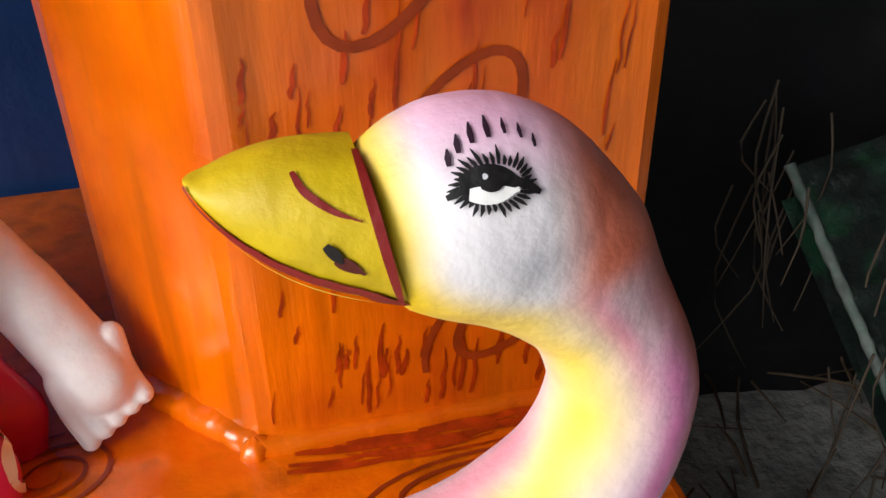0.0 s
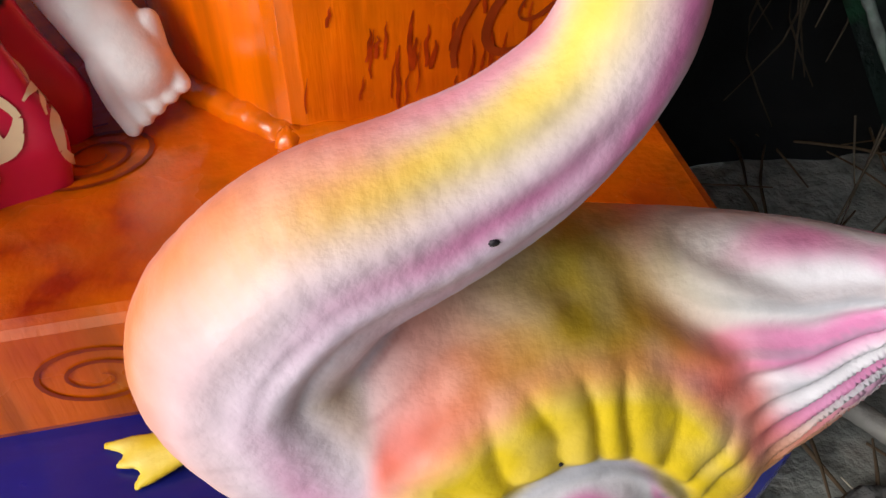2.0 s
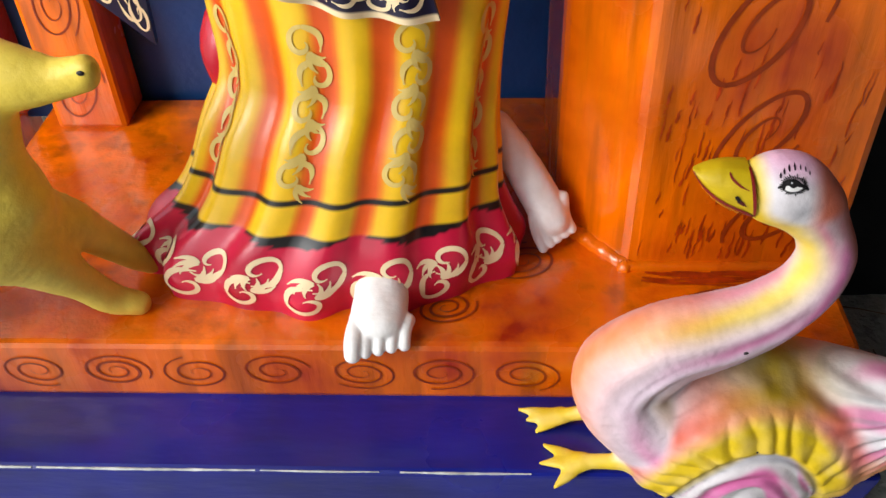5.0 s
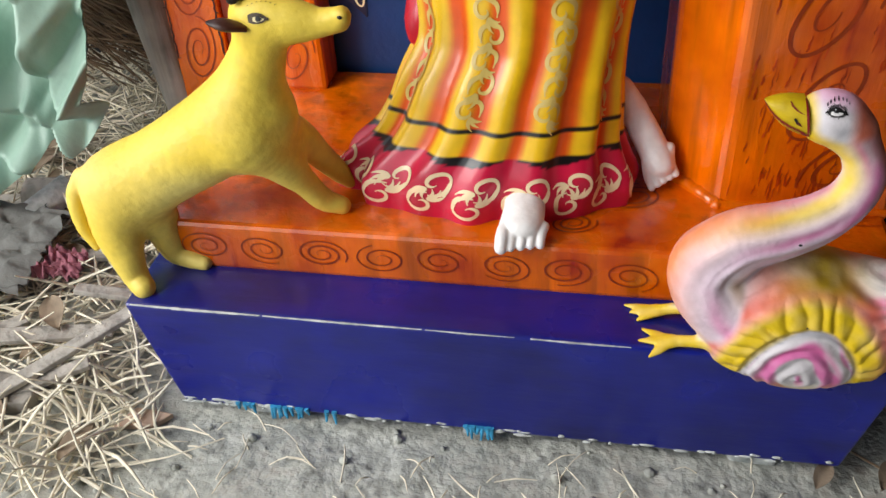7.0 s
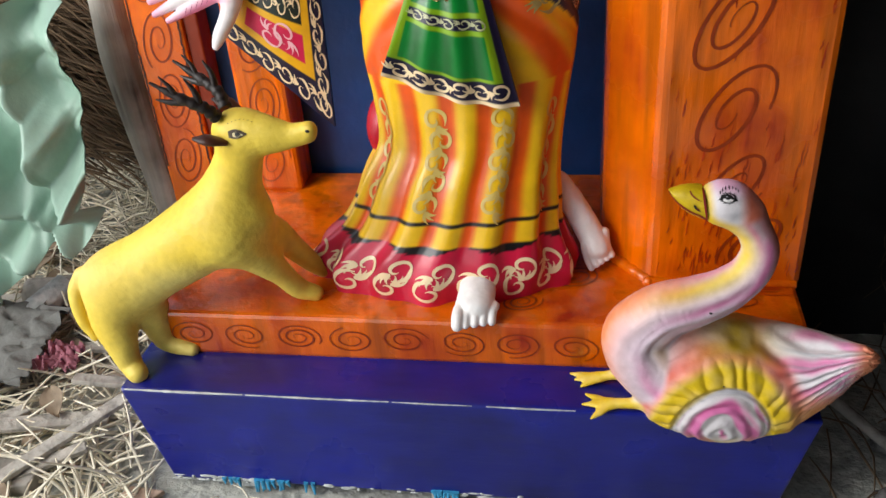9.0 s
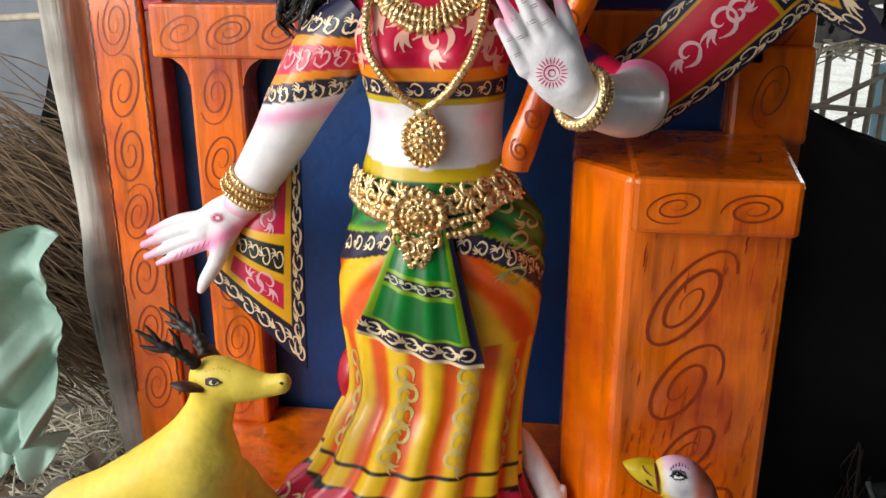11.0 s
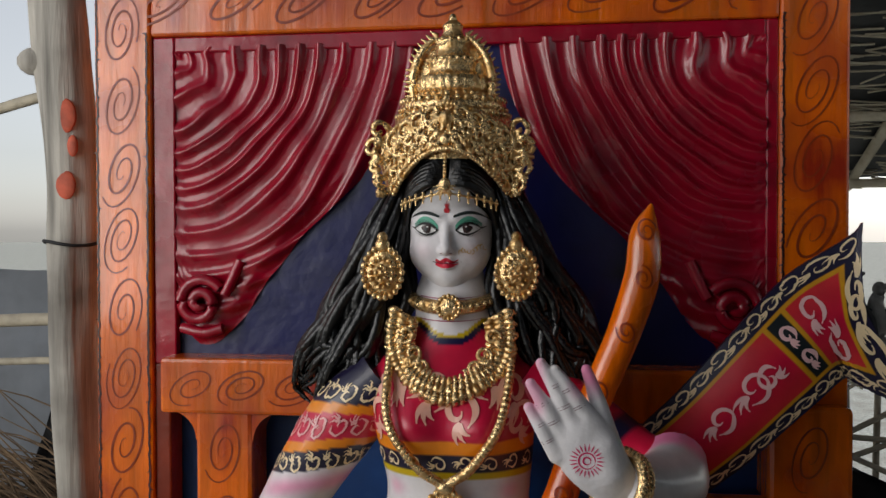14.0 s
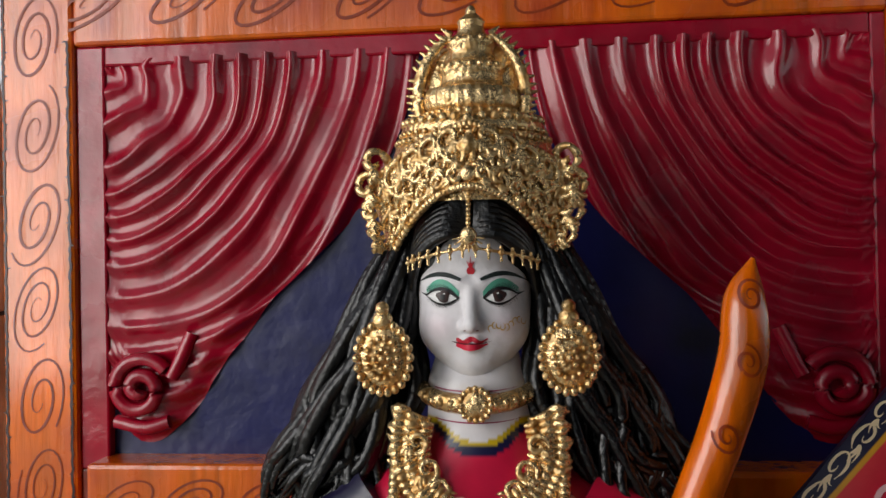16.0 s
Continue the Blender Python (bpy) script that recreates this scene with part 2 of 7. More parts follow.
class Clay:
    """Soft modelled clay: limbs blended into one another in a field, then skinned as one smooth surface."""

    def __init__(self, lo, hi, step):
        self.lo, self.h = np.array(lo, float), step
        self.n = [int((b - a) / step) + 2 for a, b in zip(lo, hi)]
        self.d = np.full(self.n, 1.0, np.float32)

    def box(self, lo, hi):
        a = [max(0, int((p - q) / self.h)) for p, q in zip(lo, self.lo)]
        b = [min(n, int((p - q) / self.h) + 2) for p, q, n in zip(hi, self.lo, self.n)]
        return tuple(slice(i, max(j, i + 1)) for i, j in zip(a, b))

    def axes(self, sl):
        return np.meshgrid(*[(np.arange(s.start, s.stop) * self.h + o).astype(np.float32) for s, o in zip(sl, self.lo)], indexing="ij", sparse=True)

    def limb(self, pts, radii, steps=12, squash=(1, 1, 1), k=0.008, carve=False):
        """A tapered limb along a smooth curve; squash flattens its section; k is the width of the blend."""
        rows = spline([(*p, r) for p, r in zip(pts, radii)], steps)
        m = max(radii) + 0.02 + k
        q = rows[:, :3]
        whole = self.box(q.min(0) - m, q.max(0) + m)
        dn = np.full([s.stop - s.start for s in whole], 1.0, np.float32)
        inv = 1 / np.array(squash)
        for a, b in zip(rows[:-1], rows[1:]):
            w = max(a[3], b[3]) + 0.02 + k
            sl = self.box(np.minimum(a[:3], b[:3]) - w, np.maximum(a[:3], b[:3]) + w)
            X = [(c - o) * s for c, o, s in zip(self.axes(sl), a[:3], inv)]
            d = (b[:3] - a[:3]) * inv
            t = np.clip((X[0] * d[0] + X[1] * d[1] + X[2] * d[2]) / max(float(d @ d), 1e-12), 0, 1)
            e = np.sqrt((X[0] - t * d[0]) ** 2 + (X[1] - t * d[1]) ** 2 + (X[2] - t * d[2]) ** 2) - (a[3] + (b[3] - a[3]) * t)
            loc = tuple(slice(s.start - o.start, s.stop - o.start) for s, o in zip(sl, whole))
            dn[loc] = np.minimum(dn[loc], e * min(squash))
        old = self.d[whole]
        if carve:
            self.d[whole] = np.maximum(old, -dn)
        else:
            f = np.clip(0.5 + 0.5 * (dn - old) / k, 0, 1)
            self.d[whole] = dn * (1 - f) + old * f - k * f * (1 - f)

    def skin(self, form, slot, paint, relief=None):
        """Adds the surface to form. paint(P) -> colours; relief(P, N) -> how far each point is raised."""
        d, n = self.d, self.n
        s = d < 0
        c8 = [(i, j, k) for i in (0, 1) for j in (0, 1) for k in (0, 1)]
        cut = lambda o: tuple(slice(q, m - 1 + q) for q, m in zip(o, n))
        cnt = sum(s[cut(o)].astype(np.int8) for o in c8)
        cell = np.argwhere((cnt > 0) & (cnt < 8))
        idx = np.full([m - 1 for m in n], -1, np.int32)
        idx[tuple(cell.T)] = np.arange(len(cell))
        pos, num = np.zeros((len(cell), 3)), np.zeros(len(cell))
        for o in c8:
            for ax in range(3):
                if o[ax]:
                    continue
                o2 = np.array(o)
                o2[ax] = 1
                a, b = d[tuple((cell + o).T)], d[tuple((cell + o2).T)]
                hit = (a < 0) != (b < 0)
                t = np.where(hit, a / np.where(hit, a - b, 1), 0)
                p = np.tile(np.array(o, float), (len(cell), 1))
                p[:, ax] = t
                pos += p * hit[:, None]
                num += hit
        P = (cell + pos / num[:, None]) * self.h + self.lo
        ci = [np.clip(cell[:, i], 1, n[i] - 2) for i in range(3)]
        N = np.stack([d[tuple(ci[j] + (j == i) for j in range(3))] - d[tuple(ci[j] - (j == i) for j in range(3))] for i in range(3)], 1)
        N /= np.linalg.norm(N, axis=1)[:, None] + 1e-9
        col = paint(P)
        if relief is not None:
            P = P + N * relief(P, N)[:, None]
        faces = []
        for ax in range(3):
            u, v = (ax + 1) % 3, (ax + 2) % 3
            sl0, sl1 = [slice(1, m - 1) for m in n], [slice(1, m - 1) for m in n]
            sl0[ax], sl1[ax] = slice(0, n[ax] - 1), slice(1, n[ax])
            a, b = s[tuple(sl0)], s[tuple(sl1)]
            for flip, hit in ((False, a & ~b), (True, ~a & b)):
                e = np.argwhere(hit) + np.array([0 if i == ax else 1 for i in range(3)])
                eu, ev = np.zeros(3, int), np.zeros(3, int)
                eu[u], ev[v] = 1, 1
                f = np.stack([idx[tuple((e - q).T)] for q in (eu + ev, ev, 0 * ev, eu)], 1)
                f = f[(f >= 0).all(1)]
                faces.append(f[:, ::-1] if flip else f)
        f = np.vstack(faces) + len(form.v)
        form.v.extend(map(tuple, P.tolist()))
        form.c.extend(map(tuple, np.asarray(col).tolist()))
        form.f.extend(map(tuple, f.tolist()))
        form.m.extend([slot] * len(f))

    def front(self):
        """(x, z) -> the place on the side towards -y, and the way out of it."""
        d, lo, h, n = self.d, self.lo, self.h, self.n
        s = d < 0
        j = np.argmax(s, axis=1)
        ii, kk = np.meshgrid(np.arange(n[0]), np.arange(n[2]), indexing="ij")
        j1 = np.maximum(j, 1)
        a, b = d[ii, j1 - 1, kk], d[ii, j1, kk]
        depth = np.where(s.any(axis=1), (j1 - 1 + a / np.where(a == b, 1, a - b)) * h + lo[1], np.nan)
        depth = np.where(np.isnan(depth), np.nanmax(depth), depth)

        def y_at(x, z):
            u, w = min(max((x - lo[0]) / h, 0), n[0] - 1.01), min(max((z - lo[2]) / h, 0), n[2] - 1.01)
            i, k = int(u), int(w)
            u, w = u - i, w - k
            return float((depth[i, k] * (1 - u) + depth[i + 1, k] * u) * (1 - w) + (depth[i, k + 1] * (1 - u) + depth[i + 1, k + 1] * u) * w)

        def at(x, z):
            e = 1.5 * h
            nrm = Vector(((y_at(x + e, z) - y_at(x - e, z)) / (2 * e), -1, (y_at(x, z + e) - y_at(x, z - e)) / (2 * e)))
            nrm.normalize()
            return Vector((x, y_at(x, z), z)), nrm
        return at


def blend(a, b, t):
    """Rows of colours a towards b by the weights t."""
    t = np.clip(np.asarray(t, float), 0, 1)[:, None]
    return np.asarray(a, float) * (1 - t) + np.asarray(b, float) * t


def step_up(a, b, x):
    t = np.clip((x - a) / (b - a), 0, 1)
    return t * t * (3 - 2 * t)


def bell(x, mid, wide):
    return np.exp(-((x - mid) / wide) ** 2)


def grain(P, s, seed=0.0):
    return np.array([noise.noise((x * s + seed, y * s, z * s)) for x, y, z in P.tolist()])


def part(name, bm, mat, parent=None, label="", smooth=False):
    me = bpy.data.meshes.new(name)
    bm.to_mesh(me)
    bm.free()
    me.materials.append(mat)
    if smooth:
        me.polygons.foreach_set("use_smooth", [True] * len(me.polygons))
    ob = new(name, me)
    ob.parent = parent
    if label:
        ob["label"] = label
    return ob


def prism(outline, z0, z1, bevel=0.004, axis="z", seg=2):
    """A solid with that outline (x, y), from z0 to z1, its edges rounded. axis y: outline in x and z, from y=z0 to z1."""
    bm = bmesh.new()
    put = (lambda p, h: (p[0], p[1], h)) if axis == "z" else (lambda p, h: (p[0], h, p[1]))
    lo = [bm.verts.new(put(p, z0)) for p in outline]
    hi = [bm.verts.new(put(p, z1)) for p in outline]
    bm.faces.new(lo)
    bm.faces.new(hi[::-1])
    for i in range(len(lo)):
        bm.faces.new((lo[i], hi[i], hi[(i + 1) % len(lo)], lo[(i + 1) % len(lo)]))
    bmesh.ops.recalc_face_normals(bm, faces=bm.faces)
    if bevel:
        bmesh.ops.bevel(bm, geom=bm.edges[:], offset=bevel, segments=seg, affect="EDGES", profile=0.5)
    return bm


def block(x0, x1, y0, y1, z0, z1, bevel=0.004):
    return prism([(x0, y0), (x1, y0), (x1, y1), (x0, y1)], z0, z1, bevel)


def thing(name, label, category, group="", at=(0, 0, 0)):
    e = new(name)
    e.location = at
    e.empty_display_size = 0.05
    return tagged(e, label, category, group)


# ---- painted patterns ----
def spiral(cx, cy, rx, ry, tilt=0.0, turns=2.4, n=44, start=0.0, way=1):
    out = []
    for i in range(n):
        t = i / (n - 1)
        a = start + way * t * turns * 2 * math.pi
        k = 1 - 0.86 * t
        x, y = rx * k * math.cos(a), ry * k * math.sin(a)
        out.append((cx + x * math.cos(tilt) - y * math.sin(tilt), cy + x * math.sin(tilt) + y * math.cos(tilt)))
    return out


def curl(cx, cy, s, tilt=0.0, way=1):
    """A leafy scroll of size s: a spiral stem with three tapering leaves. Lists of 2D points, each with its width."""
    def loc(x, y):
        y *= way
        return (cx + s * (x * math.cos(tilt) - y * math.sin(tilt)), cy + s * (x * math.sin(tilt) + y * math.cos(tilt)))
    stem = []
    for i in range(22):
        t = i / 21
        a = -0.6 + t * 5.2
        r = 0.42 * (1 - 0.8 * t)
        stem.append(loc(0.15 + r * math.cos(a), 0.1 + r * math.sin(a)))
    tail = [loc(0.15 + 0.42 * math.cos(-0.6) - 0.75 * t, 0.1 + 0.42 * math.sin(-0.6) - 0.25 * math.sin(t * 3.0)) for t in (i / 9 for i in range(10))]
    strokes = [(stem, 0.13 * s), (tail, 0.15 * s)]
    for a0, ln in ((2.5, 0.5), (2.0, 0.55), (3.0, 0.42)):
        strokes.append(([loc(-0.12 + ln * t * math.cos(a0 + 0.9 * t), 0.05 + ln * t * math.sin(a0 + 0.9 * t)) for t in (i / 7 for i in range(8))], 0.12 * s))
    return strokes


def paint_on(form, fn, strokes, slot, col, off=0.0008):
    """Lays 2D strokes on a surface fn(a, b) -> place, normal."""
    for pts, w in strokes:
        pn = [fn(a, b) for a, b in pts]
        form.ribbon([p for p, _ in pn], [q for _, q in pn], w, slot, col, off)


def plane(origin, ax, ay):
    o, ax, ay = Vector(origin), Vector(ax), Vector(ay)
    nrm = ax.cross(ay).normalized()
    return lambda a, b: (o + ax * a + ay * b, nrm)


def knots(name, fn, spots, parent, w=0.0035):
    """Brown painted wood-knot scrolls: (a, b, ra, rb, tilt) on a surface, each a part of its own."""
    rnd = random.Random(len(spots) * 7 + 3)
    for a, b, ra, rb, tilt in spots:
        fm = Form()
        a, b, tilt = a + rnd.uniform(-0.06, 0.06) * ra, b + rnd.uniform(-0.08, 0.08) * rb, tilt + rnd.uniform(-0.12, 0.12)
        st = [(spiral(a, b, ra, rb, tilt, rnd.uniform(2.0, 2.8), 60, rnd.uniform(0, 6.2), rnd.choice((1, -1))), w * rnd.uniform(0.7, 1.1))]
        paint_on(fm, fn, st, 0, (0.1, 0.03, 0.01), 0.0009)
        fm.make("painted_scroll", [STROKE], parent)


# ---- throne ----
GROUND_Z = 0.0
throne = thing("throne", "orange and blue painted clay throne with brown scrollwork", "throne")


def tapered_base():
    bm = prism([(-0.435, -0.394), (0.572, -0.394), (0.572, 0.16), (-0.435, 0.16)], 0.02, 0.206, 0)
    for v in bm.verts:
        if v.co.z < 0.1:
            v.co.x += 0.045 if v.co.x < 0 else -0.045
    bmesh.ops.bevel(bm, geom=bm.edges[:], offset=0.006, segments=3, affect="EDGES", profile=0.5)
    return bm


base = part("base_plinth", tapered_base(), BLUE, throne, "glossy royal blue painted plinth")
platform = part("platform", block(-0.395, 0.560, -0.302, 0.16, 0.204, 0.283, 0.007), ORANGE, throne, "orange painted step")
post_l = part("post", block(-0.545, -0.448, 0.11, 0.20, 0.02, 1.68, 0.005), ORANGE, throne)
post_r = part("post", block(0.536, 0.636, 0.11, 0.20, 0.02, 1.68, 0.005), ORANGE, throne)
top = part("top_rail", block(-0.448, 0.536, 0.111, 0.199, 1.574, 1.68, 0.005), ORANGE, throne)
back = part("back_panel", block(-0.45, 0.54, 0.165, 0.19, 0.25, 1.60, 0.002), PANEL_BLUE, throne, "deep blue back panel")
upper = part("upper_panel", block(-0.448, 0.536, 0.135, 0.163, 1.03, 1.575, 0.002), NAVY, throne, "navy blue panel behind the curtains")
rail_l = part("rail", block(-0.42, 0.02, 0.075, 0.15, 0.968, 1.056, 0.006), ORANGE, throne)
rail_r = part("rail", block(0.16, 0.56, 0.075, 0.15, 0.97, 1.050, 0.006), ORANGE, throne)
stile_l = part("stile", block(-0.365, -0.27, 0.085, 0.16, 0.28, 0.975, 0.008), ORANGE, throne)
stile_r = part("stile", block(0.515, 0.634, 0.075, 0.16, 0.85, 1.00, 0.008), ORANGE, throne)
for x0, x1 in ((-0.448, -0.41), (0.518, 0.536)):
    part("red_border", block(x0, x1, 0.118, 0.136, 1.04, 1.574, 0.003), CRIMSON, throne, "dark red border strip")
part("red_border", block(-0.41, 0.518, 0.118, 0.136, 1.548, 1.574, 0.003), CRIMSON, throne, "dark red border strip")
part("red_border", block(-0.448, -0.421, 0.118, 0.164, 0.283, 1.04, 0.003), material("red_brown_enamel", lin(130, 42, 10), 0.35, vary=0.3), throne, "red-brown inner edge")
arm = part("arm_block", prism([(0.276, -0.10), (0.350, -0.186), (0.566, -0.186), (0.575, 0.10), (0.276, 0.10)], 0.28, 0.862, 0.010), ORANGE, throne, "orange arm block with chamfered corner")
cornice = part("arm_cornice", prism([(0.352, -0.212), (0.566, -0.212), (0.60, 0.10), (0.352, 0.10)], 0.79, 0.866, 0.008), ORANGE, throne)



def corner(x, z, sx, r=0.045):
    """A rounded inner corner under a rail: sx, the side the opening lies on."""
    arc = [(x + sx * (r - r * math.sin(t)), z - r + r * math.cos(t)) for t in np.linspace(0, math.pi / 2, 9)]
    part("corner_fillet", prism([(x - sx * 0.003, z + 0.003), *arc, (x - sx * 0.003, z - r)], 0.088, 0.148, 0.0, "y"), ORANGE, throne)


corner(-0.365, 0.969, -1)
corner(-0.27, 0.969, 1)
front = lambda y: plane((0, y, 0), (1, 0, 0), (0, 0, 1))
knots("scrolls", front(0.11), [(-0.497, 0.34 + i * 0.113, 0.031, 0.062, -0.28) for i in range(12)], post_l, 0.0034)
knots("scrolls", front(0.11), [(0.586, 0.94 + i * 0.105, 0.031, 0.062, -0.42) for i in range(7)], post_r, 0.0036)
knots("scrolls", front(0.111), [(-0.42 + i * 0.118, 1.628, 0.074, 0.026, 0.55) for i in range(9)], top, 0.0044)
knots("scrolls", front(0.075), [(-0.365 + i * 0.082, 1.012, 0.046, 0.026, 0.45) for i in range(5)], rail_l, 0.0034)
knots("scrolls", front(0.085), [(-0.317, 0.34 + i * 0.113, 0.031, 0.055, -0.3) for i in range(6)], stile_l, 0.0034)
knots("scrolls", front(0.075), [(0.575, 0.93, 0.027, 0.055, -0.3)], stile_r, 0.003)
knots("scrolls", front(-0.302), [(-0.34 + i * 0.083, 0.244, 0.037, 0.024, 0.0) for i in range(10)], platform, 0.003)
knots("scrolls", plane((0, 0, 0.283), (1, 0, 0), (0, 1, 0)), [(0.24, -0.18, 0.042, 0.03, 0.4), (0.16, -0.25, 0.032, 0.022, 0.3), (0.45, -0.235, 0.06, 0.02, 0.1)], platform, 0.003)
knots("scrolls", front(-0.186), [(0.44, 0.69, 0.04, 0.095, -0.55), (0.44, 0.56, 0.04, 0.085, -0.65), (0.46, 0.45, 0.035, 0.075, -0.7), (0.49, 0.355, 0.03, 0.06, -0.8)], arm, 0.0058)
d = Vector((0.081, -0.086, 0)).normalized()
knots("scrolls", plane((0.276, -0.10, 0), d, (0, 0, 1)), [(0.058, 0.345 + i * 0.092, 0.02, 0.042, -0.15) for i in range(6)], arm, 0.003)
knots("scrolls", front(-0.212), [(0.408, 0.828, 0.042, 0.022, 0.15), (0.508, 0.828, 0.042, 0.022, 0.1)], cornice, 0.0032)
knots("scrolls", plane((0, 0, 0.866), (1, 0, 0), (0, 1, 0)), [(0.50, -0.08, 0.05, 0.06, 0.2)], cornice, 0.0032)


def brush_dabs():
    """Dry-brush streaks of brown glaze, thickest low on the arm block."""
    fm, rn = Form(), random.Random(17)
    for i in range(130):
        z = 0.295 + 0.20 * rn.random() ** 1.6 if i < 90 else rn.uniform(0.30, 0.78)
        x, ln = rn.uniform(0.358, 0.556), rn.uniform(0.008, 0.040)
        P = [Vector((x + rn.uniform(-0.001, 0.001) + 0.003 * t, -0.186, z + ln * t)) for t in np.linspace(0, 1, 6)]
        fm.ribbon(P, [Vector((0, -1, 0))] * 6, rn.uniform(0.0008, 0.0030), 0, (0.1, 0.03, 0.01), 0.0005 + 0.000003 * i)
    ob = fm.make("brush_streak", [GLAZE], arm, "dry-brushed red-brown streaks")
    ob["kind"] = "stuff"
    fm = Form()
    for i in range(46):
        x, y, ln = rn.uniform(0.36, 0.54), -0.192 - 0.02 * rn.random() ** 2, rn.uniform(0.03, 0.11)
        P = [Vector((x + ln * t, y - 0.004 * math.sin(3 * t), 0.283)) for t in np.linspace(0, 1, 8)]
        if P[-1].x < 0.556:
            fm.ribbon(P, [Vector((0, 0, 1))] * 8, rn.uniform(0.001, 0.005), 0, (0.1, 0.03, 0.01), 0.0008 + 0.000005 * i)
    ob = fm.make("brush_streak", [GLAZE], platform, "dark streaks along the arm block's foot")
    ob["kind"] = "stuff"
    fm = Form()
    fm.tube([(0.272, -0.095, 0.284), (0.312, -0.142, 0.284), (0.349, -0.183, 0.284), (0.352, -0.186, 0.284), (0.45, -0.186, 0.284), (0.560, -0.186, 0.284)], [0.010, 0.011, 0.009, 0.008, 0.007, 0.006], 12, 80, 0, bump=lambda t, v: 0.25 * noise.noise((math.cos(t), math.sin(t), v * 30)))
    fm.make("glaze_bead", [ORANGE], arm, "thick glossy bead of orange paint")


GLAZE = material("red_brown_glaze", lin(168, 52, 4), 0.3, vary=0.5, scale=60, bump=0.2)
brush_dabs()


def edge_line(x, y, z0, z1, owner, seed):
    """A hand-drawn dark line down an edge, with ragged brush ends."""
    fm, rn = Form(), random.Random(seed)
    P = [Vector((x + rn.uniform(-0.0012, 0.0012), y, z0 + (z1 - z0) * i / 220)) for i in range(221)]
    fm.ribbon(P, [Vector((0, -1, 0))] * 221, 0.0032, 0, (0.05, 0.01, 0.01), 0.0009, taper=False)
    for p in P[::5]:
        q = p + Vector((rn.uniform(0.002, 0.006) * rn.choice((-1, 1)), 0, rn.uniform(-0.002, 0.002)))
        fm.ribbon([p, (p + q) / 2, q], [Vector((0, -1, 0))] * 3, 0.0022, 0, (0.05, 0.01, 0.01), 0.0010)
    fm.make("edge_line", [DARK_STROKE], owner, "dark hand-painted edge line")


DARK_STROKE = material("dark_brush_paint", lin(52, 14, 8), 0.4, vary=0.3, scale=50, bump=0.1)
edge_line(-0.4545, 0.11, 0.32, 1.58, post_l, 1)
edge_line(0.5415, 0.11, 1.05, 1.58, post_r, 2)
edge_line(-0.540, 0.11, 0.32, 1.66, post_l, 3)


def curtain(sign):
    """A swagged relief curtain: folds sweep in arcs from the top rail to the side."""
    fm = Form()
    edge = [(0, 0.40), (0.45, 0.38), (0.94, 0.37), (1.2, 0.41), (1.40, 0.475), (1.5, 0.485), (1.5708, 0.44)]
    cx = 0.054

    def fn(u, w):
        a = u * math.pi / 2
        r = max(w, 0.002) * float(track(edge, a)[0])
        wob = 0.010 * math.sin(a * 2.3 + 1) + 0.005 * math.sin(a * 5 + r * 16)
        ph = (r + wob) * 178 + 1.6 * math.sin(r * 31) + 0.8 * noise.noise((a * 3, r * 20, sign))
        fold = (0.5 + 0.5 * math.sin(ph)) ** 2.2 * (0.35 + 0.65 * sm(0.02, 0.12, r)) * (0.75 + 0.25 * math.sin(5 * a + 11 * r))
        x, z = -0.41 + r * math.cos(a), 1.556 - r * math.sin(a)
        y = 0.134 - 0.013 * fold - 0.012 * sm(0.0, 0.03, (1 - w) * 0.4) + 0.004 * noise.noise((x * 14, z * 14, 3 * sign))
        return Vector((x if sign < 0 else 2 * cx - x, y, z))
    fm.grid(fn, 90, 260, 0, (0.4, 0.02, 0.05), flip=sign < 0)
    cloth = fm.make("curtain", [CRIMSON], throne, "glossy crimson relief curtain with deep folds")
    fm = Form()
    c = (-0.366, 1.142)
    pts = [(c[0] + r * math.cos(a), 0.112 - 0.004 * (1 - r / 0.04), c[1] + r * math.sin(a))
           for r, a in ((0.04 * (1 - 0.9 * t), 0.6 + 11 * t) for t in (i / 39 for i in range(40)))]
    tail = [(-0.30, 0.118, 1.21), (-0.315, 0.114, 1.175), (-0.325, 0.112, 1.155)]
    for q in (pts, tail, [(-0.40, 0.118, 1.10), (-0.36, 0.114, 1.093), (-0.33, 0.116, 1.10)]):
        q = [(x if sign < 0 else 2 * cx - x, y, z) for x, y, z in q]
        fm.tube(q, [0.009] * len(q), 8, 60, 0, (0.4, 0.02, 0.05))
    fm.make("curtain_scroll", [CRIMSON], cloth, "rolled crimson scroll at the gathered corner")


curtain(-1)
curtain(1)


# ---- the standing statue ----
SKIN, PINK, YELLOW, ORA, RED = lin(226, 222, 224), lin(236, 90, 160), lin(238, 190, 24), lin(226, 84, 10), lin(206, 22, 64)
NAV, CREAM, GREEN, LIME, BLACK = lin(26, 22, 52), lin(238, 214, 172), lin(10, 128, 44), lin(130, 170, 20), lin(16, 12, 14)
WHITE, MUSTARD = lin(240, 238, 236), lin(206, 176, 10)

